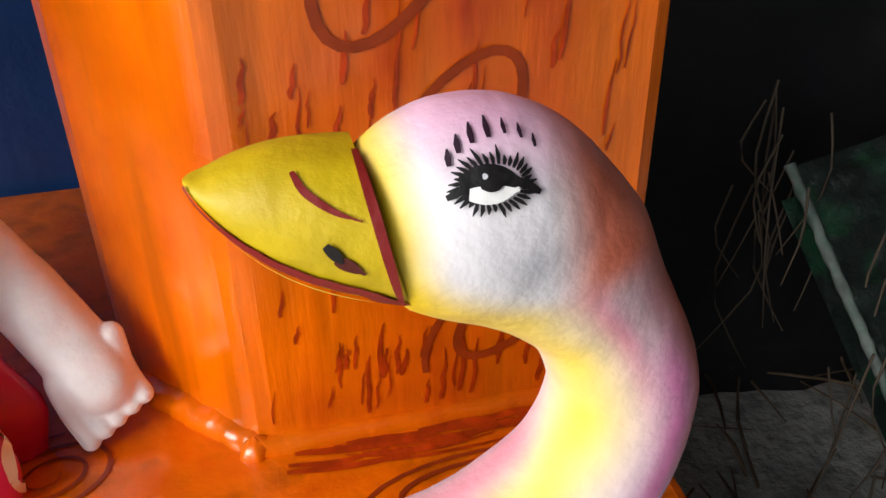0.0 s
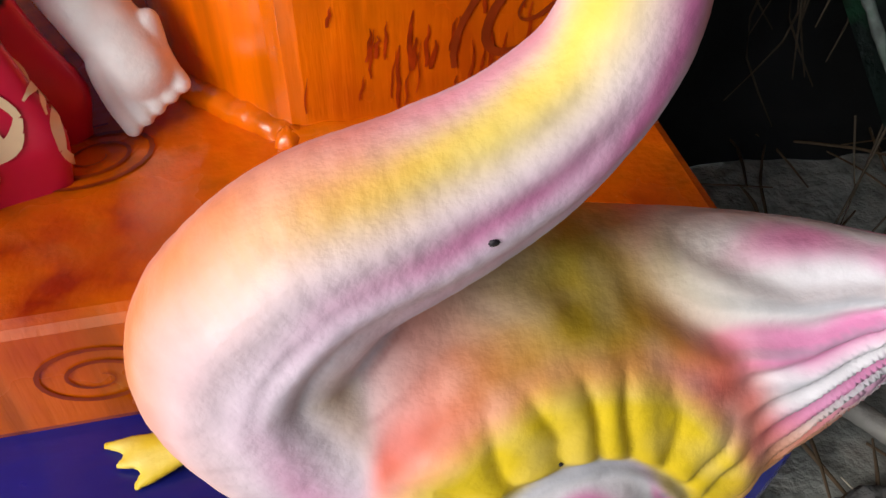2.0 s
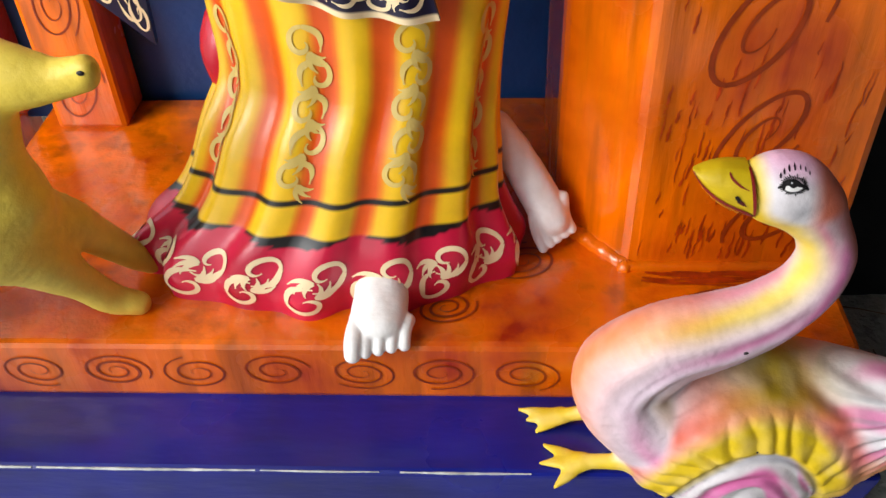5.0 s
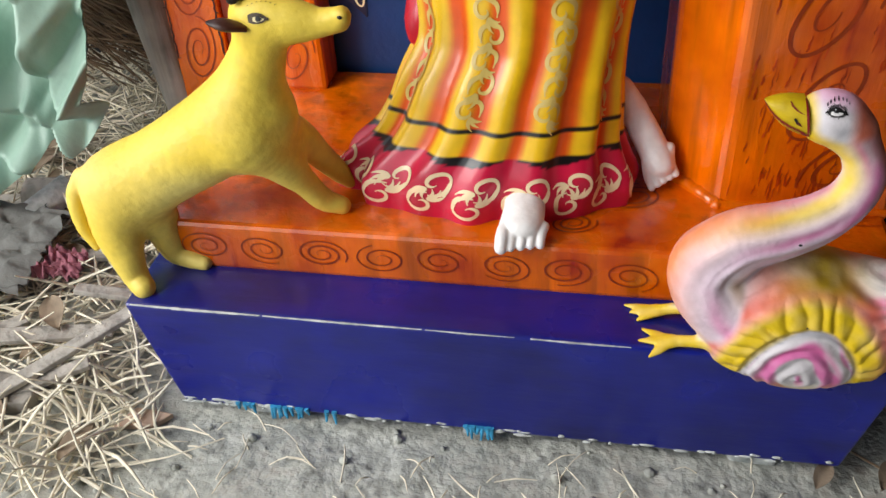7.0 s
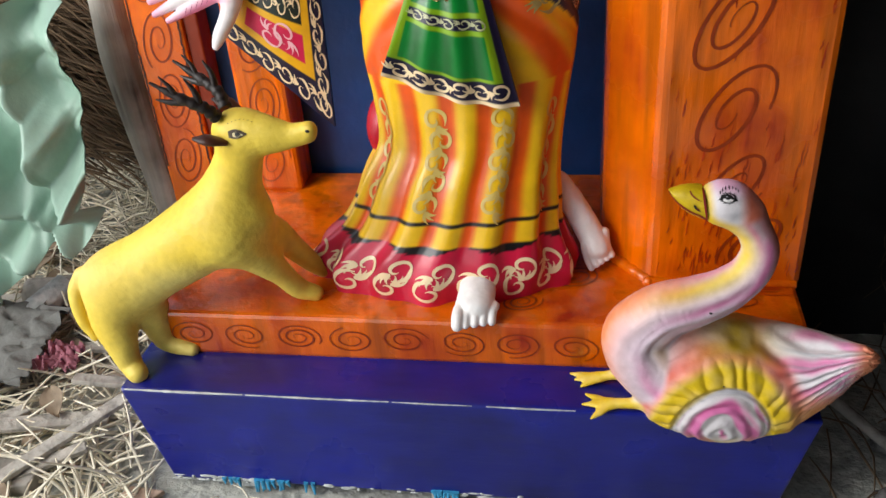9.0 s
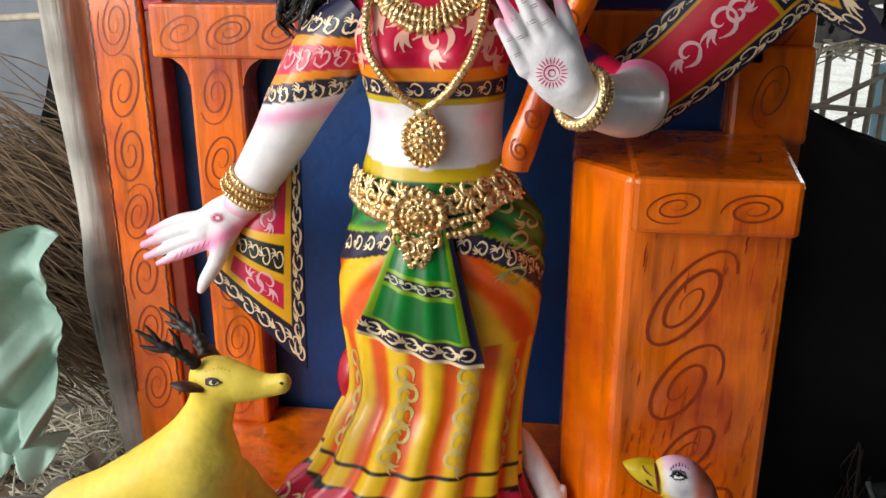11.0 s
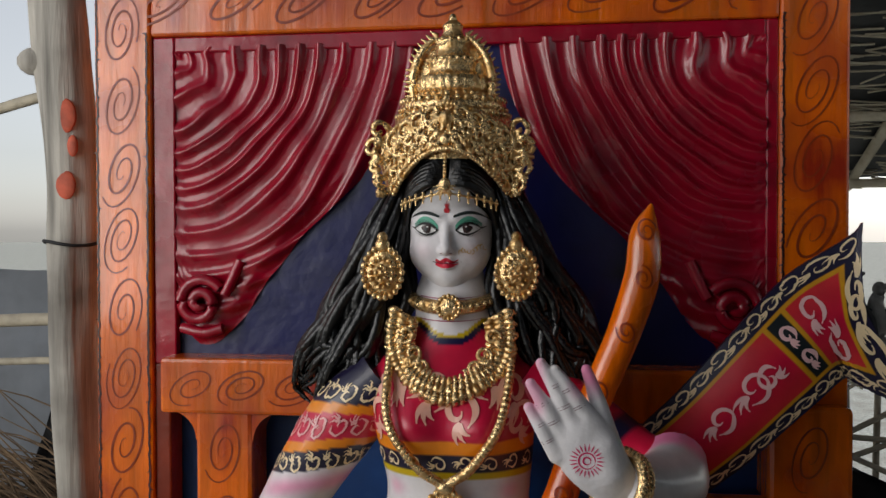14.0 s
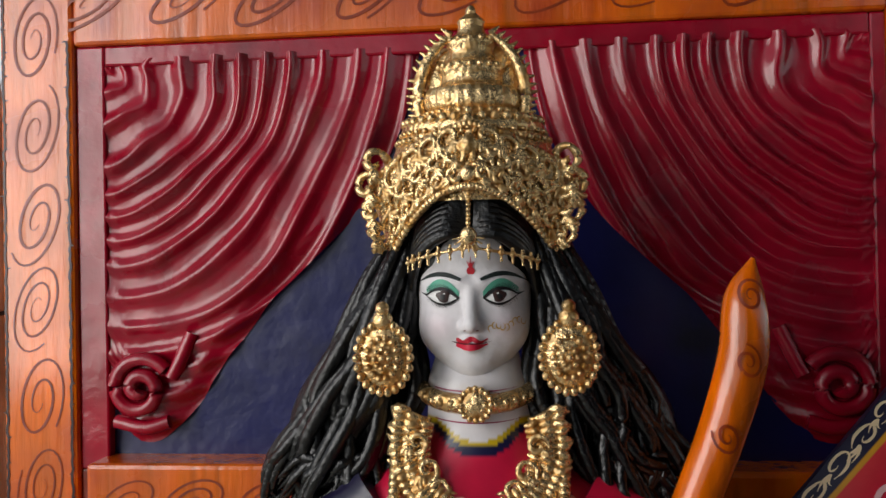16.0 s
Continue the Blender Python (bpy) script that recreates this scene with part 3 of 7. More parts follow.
BODY_ROWS = [
    (0.283, 0.032, -0.165, 0.196, 0.096), (0.315, 0.033, -0.165, 0.200, 0.098), (0.345, 0.038, -0.163, 0.185, 0.094),
    (0.375, 0.050, -0.158, 0.163, 0.088), (0.41, 0.060, -0.152, 0.152, 0.085), (0.45, 0.067, -0.145, 0.143, 0.082),
    (0.50, 0.080, -0.125, 0.134, 0.085), (0.56, 0.082, -0.110, 0.142, 0.088), (0.62, 0.082, -0.100, 0.153, 0.090),
    (0.70, 0.085, -0.092, 0.153, 0.090), (0.77, 0.093, -0.090, 0.142, 0.088), (0.81, 0.083, -0.088, 0.122, 0.082),
    (0.845, 0.074, -0.085, 0.104, 0.075), (0.88, 0.076, -0.083, 0.097, 0.072), (0.92, 0.078, -0.083, 0.096, 0.071),
    (0.96, 0.076, -0.085, 0.102, 0.077), (1.00, 0.073, -0.085, 0.108, 0.082), (1.04, 0.073, -0.080, 0.117, 0.076),
    (1.075, 0.072, -0.070, 0.112, 0.062), (1.10, 0.071, -0.062, 0.083, 0.050), (1.125, 0.070, -0.060, 0.056, 0.042),
    (1.175, 0.068, -0.060, 0.050, 0.040), (1.20, 0.068, -0.056, 0.042, 0.034), (1.225, 0.068, -0.050, 0.034, 0.028)]


def pleat(a, z):
    return math.cos(a * 15 + 0.6 * math.sin(z * 9) + 0.5 * math.sin(a * 4))


def body_at(a, z):
    """The statue's surface at the angle a from the front, to its left, at the height z."""
    cx, cy, rx, ry = track(BODY_ROWS, z)
    k = 1 + 0.045 * pleat(a, z) * (1 - sm(0.44, 0.66, z)) + 0.05 * math.cos(a * 10 + 1) * (1 - sm(0.30, 0.36, z))
    if 0.62 < z < 0.83:
        k += 0.018 * math.sin((z + 0.10 * abs(a)) * 150) * sm(0.62, 0.68, z) * (1 - sm(0.80, 0.83, z)) * (1 if a > 0.2 else 0.4)
    x, y = cx + rx * k * math.sin(a), cy - ry * k * math.cos(a)
    if 0.94 < z < 1.09 and abs(a) < 1.6:
        for s in (-1, 1):
            q = ((x - cx - s * 0.05) / 0.036) ** 2 + ((z - 1.012) / 0.036) ** 2
            y -= 0.026 * math.exp(-q)
    return Vector((x, y, z))


def on_body(a, z):
    p = body_at(a, z)
    nrm = (body_at(a + 0.02, z) - p).cross(body_at(a, z + 0.003) - p)
    nrm.normalize()
    return p, nrm


def wrap_edge(a):
    """Height of the green wrap's lower edge at the angle a."""
    return 0.775 - (0.028 * a * a + 0.012 * a if a > 0 else 0.022 * abs(a))


def body_paint(u, w, p):
    a, z = (u - 0.5) * 2 * math.pi, p[2]
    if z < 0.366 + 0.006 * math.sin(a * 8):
        # Shade of the hem's fold hollows is put into the colour as darker red
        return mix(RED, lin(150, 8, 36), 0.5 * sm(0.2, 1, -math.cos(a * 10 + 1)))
    if z < 0.374 or 0.402 < z < 0.410:
        return BLACK
    if z < 0.402:
        return mix(YELLOW, ORA, sm(0.1, 0.9, -pleat(a, z)))
    e = wrap_edge(a)
    band = 0.030 + 0.016 * sm(0, 1.4, abs(a))
    if z < e - band:
        fold = sm(-0.5, 0.8, -pleat(a, z)) if z < 0.60 else sm(0.1, 0.9, 0.5 + 0.5 * math.sin(abs(a) * 7 + (z - 0.6) * 45))
        return mix(YELLOW, ORA, fold)
    if z < e:
        return NAV
    if z < 0.835:
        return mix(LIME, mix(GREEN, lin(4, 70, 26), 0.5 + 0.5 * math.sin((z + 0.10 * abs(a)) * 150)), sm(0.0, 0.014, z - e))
    if z < 0.853 + 0.006 * a * a:
        return MUSTARD
    if z < 0.944:
        c = mix(SKIN, PINK, 0.75 * math.exp(-((a + 0.05) / 0.07) ** 2 - ((z - 0.868) / 0.010) ** 2))
        for s in (-0.9, 0.85):
            c = mix(c, PINK, 0.4 * math.exp(-((a - s) / 0.18) ** 2 - ((z - 0.925) / 0.012) ** 2))
        return c
    if z < 0.951:
        return MUSTARD
    if z < 0.978:
        return NAV
    if z < 0.994:
        return lin(240, 140, 20)
    neck = 1.108 + 0.020 * sm(0.1, 1.0, abs(a))
    if z < neck:
        return mix(lin(216, 30, 70), lin(180, 14, 52), 0.5 + 0.5 * noise.noise((p[0] * 30, 0, z * 30)))
    if z < neck + 0.008:
        return lin(20, 18, 60)
    if z < neck + 0.013:
        return MUSTARD
    return SKIN


def stroke_body(form, strokes, col):
    paint_on(form, on_body, strokes, 1, col, 0.0012)


def scale_strokes(strokes, a0, z0, sa, sz, bold=1.0):
    return [([(a0 + x * sa, z0 + y * sz) for x, y in pts], w * sz * bold) for pts, w in strokes]


def flag(form, fn, nu, nv, col, thick=0.006):
    """A clay sheet with thickness: fn(u, v) -> its front."""
    form.grid(fn, nu, nv, 1, col)
    form.grid(lambda u, v: fn(u, v) + Vector((0, thick, 0)), nu, nv, 1, NAV, flip=True)
    for f2 in (lambda u, v: fn(u, 0) + Vector((0, thick * v, 0)), lambda u, v: fn(u, 1) + Vector((0, thick * v, 0))):
        form.grid(f2, nu, 2, 1, NAV)
    for f2 in (lambda u, v: fn(0, u) + Vector((0, thick * v, 0)), lambda u, v: fn(1, u) + Vector((0, thick * v, 0))):
        form.grid(f2, nv, 2, 1, NAV)


def quad_patch(a, b, c, d, belly=0.0):
    """A sheet between four corners: a-b along u at v=0, d-c at v=1."""
    a, b, c, d = (Vector(q) for q in (a, b, c, d))
    return lambda u, v: (a * (1 - u) + b * u) * (1 - v) + (d * (1 - u) + c * u) * v + Vector((0, belly * math.sin(math.pi * u) * math.sin(math.pi * v), 0))


def surf(fn):
    def at(u, v):
        p = fn(u, v)
        n = (fn(u + 0.01, v) - p).cross(fn(u, v + 0.01) - p)
        n.normalize()
        if n.y > 0:
            n = -n
        return p, n
    return at


def statue():
    fm = Form()
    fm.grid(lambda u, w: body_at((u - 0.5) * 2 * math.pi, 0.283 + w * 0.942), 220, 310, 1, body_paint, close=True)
    rnd = random.Random(8)
    # cream scrolls on the hem, the wrap border and the blouse
    for i in range(9):
        a = -1.35 + i * 0.34
        for dz, tilt in ((0.006, 0.4), (-0.012, 3.9)):
            stroke_body(fm, scale_strokes(curl(0, 0, 1, tilt + rnd.uniform(-0.3, 0.3), 1), a + 3 * dz, 0.326 + dz, 0.25, 0.038, 1.2), CREAM)
    for i in range(8):
        a = 0.25 + i * 0.17
        stroke_body(fm, scale_strokes(curl(0, 0, 1, -0.3 + rnd.uniform(-0.5, 0.5), (-1) ** i), a, wrap_edge(a) - 0.019, 0.13, 0.026), CREAM)
    for i in range(4):
        a = -0.55 - i * 0.2
        stroke_body(fm, scale_strokes(curl(0, 0, 1, 0.4, (-1) ** i), a, wrap_edge(a) - 0.018, 0.13, 0.025), CREAM)
    for i in range(8):
        a = -1.15 + i * 0.33
        stroke_body(fm, scale_strokes(curl(0, 0, 1, 0.2, (-1) ** i), a, 0.965, 0.2, 0.022), CREAM)
    for a, z, t, w in ((-0.16, 1.045, 1.2, 1), (0.18, 1.025, 1.7, 1), (-0.75, 1.045, 1.6, 1), (0.75, 1.045, 1.6, -1), (-0.95, 1.015, 0.8, -1), (0.98, 1.015, 2.3, 1), (-0.45, 1.06, 0.9, 1), (0.45, 1.06, 2.2, -1)):
        stroke_body(fm, scale_strokes(curl(0, 0, 1, t, w), a, z, 0.40, 0.050, 1.3), lin(236, 178, 158))
    for i in range(5):
        z = 0.70 + i * 0.026
        stroke_body(fm, scale_strokes(curl(0, 0, 1, 0.15, (-1) ** i), 0.80 + 0.25 * (i % 2), z, 0.34, 0.030, 1.3), lin(170, 160, 100))
    for a in (-1.0, -0.25, 0.42, 1.05):
        for j in range(5):
            stroke_body(fm, scale_strokes(curl(0, 0, 1, 1.57 + 0.5 * (-1) ** j, (-1) ** j), a, 0.43 + j * 0.030, 0.24, 0.036, 1.15), lin(214, 186, 104))
    # red lining of the skirt, gathered at the side
    fm.ball((-0.045, -0.10, 0.50), (0.035, 0.05, 0.055), 1, lin(196, 16, 46), 16, 12)
    # green apron with its border
    ap = quad_patch((0.040, -0.186, 0.785), (0.108, -0.186, 0.785), (0.163, -0.212, 0.578), (-0.022, -0.212, 0.628), -0.012)

    def apron(u, v):
        p = ap(u, v)
        p.y -= 0.005 * math.cos(u * 22) * v
        p.z -= 0.014 * math.sin(u * math.pi) * v
        return p

    def apron_paint(u, v, p):
        if v > 0.975 or v < 0.0:
            return CREAM
        if v > 0.84 or u > 0.93:
            return NAV
        if v > 0.81 or u < 0.07 or u > 0.86:
            return LIME
        if 0.42 < v < 0.50:
            return NAV
        if 0.39 < v < 0.53:
            return LIME
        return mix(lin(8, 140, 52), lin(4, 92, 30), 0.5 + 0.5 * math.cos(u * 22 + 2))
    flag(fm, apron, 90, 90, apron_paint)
    for i in range(6):
        paint_on(fm, surf(apron), [([(0.09 + i * 0.155 + x * 0.17, 0.905 + y * 0.11) for x, y in pts], w * 0.03) for pts, w in curl(0, 0, 1, 0.4 * (-1) ** i, (-1) ** i)], 1, CREAM)
    for i in range(5):
        paint_on(fm, surf(apron), [([(0.15 + i * 0.165 + x * 0.15, 0.46 + y * 0.07) for x, y in pts], w * 0.018) for pts, w in curl(0, 0, 1, 0.3, (-1) ** i)], 1, lin(190, 190, 150))
    # feet: one steps over the platform's edge, one stands on its toes
    foot = Clay((0.04, -0.345, 0.265), (0.325, -0.085, 0.440), 0.0016)
    foot.limb([(0.098, -0.205, 0.325), (0.098, -0.245, 0.318), (0.098, -0.282, 0.304)], [0.024, 0.026, 0.028], 12, (1, 1, 0.66))
    for k in range(5):
        x = 0.075 + k * 0.0122
        y = -0.320 + 0.0035 * k
        foot.limb([(x + 0.002, -0.285, 0.302), (x, y + 0.012, 0.300), (x - 0.001, y, 0.289)], [0.0072, 0.0070, 0.0062] if k else [0.0088, 0.0092, 0.0082], 8, k=0.002)
    foot.limb([(0.212, -0.115, 0.415), (0.232, -0.125, 0.385), (0.256, -0.138, 0.345), (0.272, -0.148, 0.318)], [0.016, 0.019, 0.021, 0.020], 14, (1, 0.9, 1))
    for k in range(5):
        o = Vector((0.256, -0.158, 0.304)) + Vector((0.0075, 0.0030, 0.0042)) * k
        foot.limb([tuple(o + Vector((-0.004, 0.004, 0.022))), tuple(o), tuple(o + Vector((0.007, -0.007, -0.013)))], [0.0064, 0.0060, 0.0054], 8, k=0.0022)
    foot.skin(fm, 0, lambda P: blend(np.ones((len(P), 3)) * WHITE, np.ones((len(P), 3)) * PINK, 0.35 * step_up(-0.235, -0.215, P[:, 1]) * step_up(0.2, 0.15, P[:, 0])), lambda P, N: 0.0010 * grain(P, 60, 3))
    # viewer's left arm, reaching down
    def sleeve(u, v, p):
        q = v + 0.11 * math.sin(2 * math.pi * u)
        if q < 0.40:
            band = q / 0.40
            if band < 0.30 or band > 0.78:
                return NAV
            if band < 0.40 or band > 0.68:
                return lin(236, 140, 20)
            return mix(RED, lin(226, 50, 90), 0.5 + 0.5 * math.sin(u * 9))
        return mix(SKIN, PINK, 0.6 * math.exp(-((q - 0.47) / 0.045) ** 2) * sm(-0.9, 0.5, math.sin(2 * math.pi * u - 0.6)) + 0.55 * sm(0.93, 1.0, v))
    arm_pts = [(-0.02, -0.075, 1.06), (-0.075, -0.075, 1.005), (-0.125, -0.07, 0.935), (-0.165, -0.06, 0.87), (-0.21, -0.05, 0.805), (-0.245, -0.045, 0.752)]
    arm_rad = [0.046, 0.052, 0.048, 0.043, 0.037, 0.028]
    fm.tube(arm_pts, arm_rad, 56, 120, 1, sleeve)
    arm_rows = spline([(*p, r) for p, r in zip(arm_pts, arm_rad)], 100)

    def on_sleeve(a, v):
        r = arm_rows[int(min(max(v, 0), 1) * 99)]
        n = Vector((0.80, 0, -0.60)) * math.sin(a) + Vector((0, -1, 0)) * math.cos(a)
        return Vector(r[:3]) + n * r[3], n
    for i in range(7):
        a = -1.2 + i * 0.4
        for b, sz, cc in ((0.36, 0.060, CREAM), (0.215, 0.085, lin(236, 170, 170)), (0.06, 0.085, CREAM)):
            paint_on(fm, on_sleeve, [([(a + x * 0.38, b - 0.11 * math.sin(a) + y * sz) for x, y in pts], w * 0.026) for pts, w in curl(0, 0, 1, 0.3, (-1) ** i)], 1, cc, 0.0015)
    hand = Clay((-0.42, -0.11, 0.60), (-0.22, 0.0, 0.79), 0.0015)
    hand.limb([(-0.240, -0.046, 0.757), (-0.272, -0.050, 0.735), (-0.302, -0.054, 0.716)], [0.027, 0.033, 0.029], 10, (1, 0.62, 1))
    for root, mid, tip, r in (((-0.298, -0.050, 0.737), (-0.348, -0.050, 0.727), (-0.394, -0.056, 0.709), 0.0105), ((-0.303, -0.055, 0.722), (-0.352, -0.058, 0.710), (-0.402, -0.066, 0.690), 0.0108),
                              ((-0.302, -0.060, 0.708), (-0.350, -0.066, 0.692), (-0.396, -0.072, 0.672), 0.0102), ((-0.296, -0.064, 0.697), (-0.338, -0.072, 0.680), (-0.374, -0.078, 0.664), 0.0090)):
        hand.limb([root, mid, tip], [r * 1.15, r, r * 0.55], 14, k=0.0035)
    hand.limb([(-0.268, -0.056, 0.715), (-0.279, -0.070, 0.672), (-0.297, -0.080, 0.640), (-0.305, -0.084, 0.624)], [0.020, 0.0135, 0.0105, 0.006], 14, k=0.010)

    def hand_paint(P):
        one = np.ones((len(P), 3))
        low = 0.75 * bell(P[:, 2] - 0.55 * (P[:, 0] + 0.30), 0.692, 0.014) + 0.55 * step_up(-0.355, -0.400, P[:, 0])
        return blend(one * SKIN, one * PINK, low)
    hand.skin(fm, 0, hand_paint)
    back_of = hand.front()
    for k in range(16):
        t = k / 16 * 2 * math.pi
        fm.ribbon(*zip(*[back_of(-0.272 + q * math.cos(t), 0.742 + q * math.sin(t) * 0.7) for q in (0.004, 0.008, 0.013)]), 0.0017, 0, lin(200, 10, 90), 0.0006)
    fm.ribbon(*zip(*[back_of(-0.272 + 0.0045 * math.cos(t), 0.742 + 0.0035 * math.sin(t)) for t in np.linspace(0, 6.3, 20)]), 0.0016, 0, lin(200, 10, 90), 0.0006)
    for k in range(7):
        x = -0.285 - 0.009 * k
        fm.ribbon(*zip(*[back_of(x - 0.006 * t, 0.708 - 0.004 * k - 0.012 * t) for t in (0, 0.5, 1)]), 0.0010, 0, lin(150, 20, 80), 0.0006)
    # viewer's right arm, palm raised
    fm.tube([(0.165, -0.075, 1.055), (0.235, -0.085, 1.01), (0.30, -0.115, 0.965), (0.343, -0.15, 0.955)], [0.044, 0.047, 0.046, 0.04], 20, 24, 1, lambda u, v, p: mix(RED, NAV, 1.0 if 0.5 < v < 0.62 else 0))
    fm.tube([(0.356, -0.13, 0.968), (0.345, -0.185, 0.957), (0.312, -0.245, 0.966), (0.278, -0.288, 0.983)], [0.040, 0.043, 0.036, 0.027], 20, 24, 1,
            lambda u, v, p: mix(SKIN, PINK, 0.8 * (1 - sm(0.1, 0.35, v)) * sm(0.94, 1.0, p[2])))
    hand = Clay((0.165, -0.345, 0.955), (0.31, -0.255, 1.130), 0.0014)
    hand.limb([(0.276, -0.290, 0.982), (0.262, -0.296, 0.996), (0.247, -0.299, 1.014), (0.236, -0.301, 1.034)], [0.025, 0.030, 0.034, 0.034], 12, (1, 0.5, 1))
    for tip, root in (((0.181, -0.308, 1.067), (0.212, -0.301, 1.016)), ((0.183, -0.308, 1.093), (0.219, -0.302, 1.034)), ((0.194, -0.308, 1.115), (0.231, -0.302, 1.048)), ((0.209, -0.308, 1.108), (0.247, -0.300, 1.052)), ((0.243, -0.288, 1.106), (0.266, -0.290, 1.035))):
        r, t = Vector(root), Vector(tip)
        hand.limb([tuple(r), tuple((r + t) / 2 + Vector((0.001, -0.003, 0))), tuple(t)], [0.0112, 0.0092, 0.0058], 12, k=0.004)
    hand.limb([(0.268, -0.300, 1.000), (0.262, -0.302, 1.025)], [0.016, 0.014], 4, k=0.012)
    hand.skin(fm, 0, lambda P: blend(np.ones((len(P), 3)) * SKIN, np.ones((len(P), 3)) * PINK, 0.75 * step_up(1.07, 1.10, P[:, 2]) * step_up(0.218, 0.235, P[:, 0]) + 0.5 * step_up(1.045, 1.075, P[:, 2]) * step_up(0.205, 0.190, P[:, 0])))
    palm = hand.front()
    mark = lambda pts, w, c: fm.ribbon(*zip(*[palm(0.243 + a, 1.013 + b) for a, b in pts]), w, 0, c, 0.0006)
    for r in (0.004, 0.0088):
        mark([(r * math.cos(t), r * math.sin(t)) for t in np.linspace(0, 6.4, 30)], 0.0018, lin(204, 8, 92))
    for k in range(22):
        t = k / 22 * 2 * math.pi
        mark([(q * math.cos(t), q * math.sin(t)) for q in (0.0108, 0.014, 0.0185)], 0.0017, lin(204, 8, 92))
    for tip, root in (((0.181, 1.067), (0.212, 1.016)), ((0.183, 1.093), (0.219, 1.034)), ((0.194, 1.115), (0.231, 1.048)), ((0.209, 1.108), (0.247, 1.052))):
        for f in (0.30, 0.34, 0.62, 0.66):
            x, z = root[0] + (tip[0] - root[0]) * f, root[1] + (tip[1] - root[1]) * f
            fm.ribbon(*zip(*[palm(x + d * 0.006, z + d * 0.003) for d in (-1, 0, 1)]), 0.0008, 0, lin(120, 70, 84), 0.0006)
    # scarf behind the raised arm, with a flared end
    mid = spline([(0.34, -0.06, 0.93), (0.42, -0.035, 0.99), (0.50, -0.02, 1.07), (0.56, -0.012, 1.125), (0.62, -0.01, 1.145)], 60)
    wid = spline([(0.060,), (0.066,), (0.072,), (0.080,), (0.118,)], 60)[:, 0]

    def scarf(u, v):
        k = min(int(u * 59), 58)
        t = u * 59 - k
        p = mid[k] * (1 - t) + mid[k + 1] * t
        d = mid[k + 1] - mid[k]
        nx, nz = -d[2], d[0]
        ln = math.hypot(nx, nz)
        s = (v - 0.5) * 2
        w = wid[k] * (1 - t) + wid[k + 1] * t
        end = sm(0.75, 1, u) * (0.035 * abs(s) ** 1.5) * (1 if s > 0 else 1.7)
        return Vector((p[0] + nx / ln * s * w + end, p[1] - 0.012 * math.cos(s * 2.2) + 0.004 * math.sin(u * 9), p[2] + nz / ln * s * w + end * (0.3 if s > 0 else -0.35)))

    def scarf_paint(u, v, p):
        e = min(v, 1 - v)
        if e < 0.15 or u > 0.90:
            return NAV
        if e < 0.19 or u > 0.88 or 0.57 < u < 0.59 or 0.67 < u < 0.69:
            return lin(208, 150, 24)
        if 0.59 <= u <= 0.67:
            return lin(22, 30, 34)
        return mix(lin(200, 18, 60), lin(214, 52, 44), abs(v - 0.5) * 2)
    flag(fm, scarf, 150, 90, scarf_paint, 0.008)
    sf = surf(scarf)
    for i in range(11):
        for v0 in (0.075, 0.925):
            paint_on(fm, sf, [([(0.05 + i * 0.085 + x * 0.09, v0 + y * 0.12) for x, y in pts], w * 0.022) for pts, w in curl(0, 0, 1, 0.3, (-1) ** i)], 1, CREAM)
    for u0, v0, s, t in ((0.40, 0.5, 0.16, 0.2), (0.27, 0.5, 0.14, 0.2), (0.48, 0.5, 0.12, 2.8), (0.76, 0.62, 0.14, 1.2), (0.80, 0.36, 0.14, 4.5), (0.95, 0.3, 0.14, 1.5), (0.95, 0.7, 0.14, 4.5), (0.95, 0.5, 0.12, 1.5), (0.63, 0.35, 0.09, 1.5), (0.63, 0.62, 0.09, 1.5)):
        paint_on(fm, sf, [([(u0 + x * s * 0.7, v0 + y * s * 2.0) for x, y in pts], w * 0.045) for pts, w in curl(0, 0, 1, t, 1)], 1, lin(236, 190, 190) if 0.2 < v0 < 0.8 and u0 < 0.9 else CREAM)
    # scarf hanging from the lowered arm
    hs = quad_patch((-0.235, -0.02, 0.78), (-0.148, -0.02, 0.86), (-0.148, -0.05, 0.475), (-0.312, -0.045, 0.635), -0.02)

    def hang_paint(u, v, p):
        if v > 0.84 or u > 0.86 or u < 0.10:
            return NAV
        if v > 0.78 or u > 0.78 or u < 0.18 or 0.40 < v < 0.45 or 0.60 < v < 0.65:
            return lin(232, 176, 24)
        if 0.45 < v < 0.60:
            return lin(24, 36, 30)
        return lin(206, 24, 76)
    flag(fm, hs, 90, 110, hang_paint, 0.008)
    hf = surf(hs)
    for i in range(9):
        paint_on(fm, hf, [([(0.93 + y * 0.12, 0.08 + i * 0.105 + x * 0.11) for x, y in pts], w * 0.024) for pts, w in curl(0, 0, 1, 0.3, (-1) ** i)], 1, CREAM)
        if i < 6:
            paint_on(fm, hf, [([(0.07 + i * 0.16 + x * 0.15, 0.92 + y * 0.12) for x, y in pts], w * 0.026) for pts, w in curl(0, 0, 1, 0.3, (-1) ** i)], 1, CREAM)
        if i < 4:
            paint_on(fm, hf, [([(0.25 + i * 0.15 + x * 0.13, 0.525 + y * 0.12) for x, y in pts], w * 0.02) for pts, w in curl(0, 0, 1, 0.3, (-1) ** i)], 1, CREAM)
    for u0, v0, t in ((0.45, 0.72, 1.2), (0.6, 0.7, 4.2), (0.5, 0.22, 1.5), (0.55, 0.33, 4.5)):
        paint_on(fm, hf, [([(u0 + x * 0.25, v0 + y * 0.13) for x, y in pts], w * 0.03) for pts, w in curl(0, 0, 1, t, 1)], 1, lin(236, 180, 190))
    # head
    hx = 0.0665
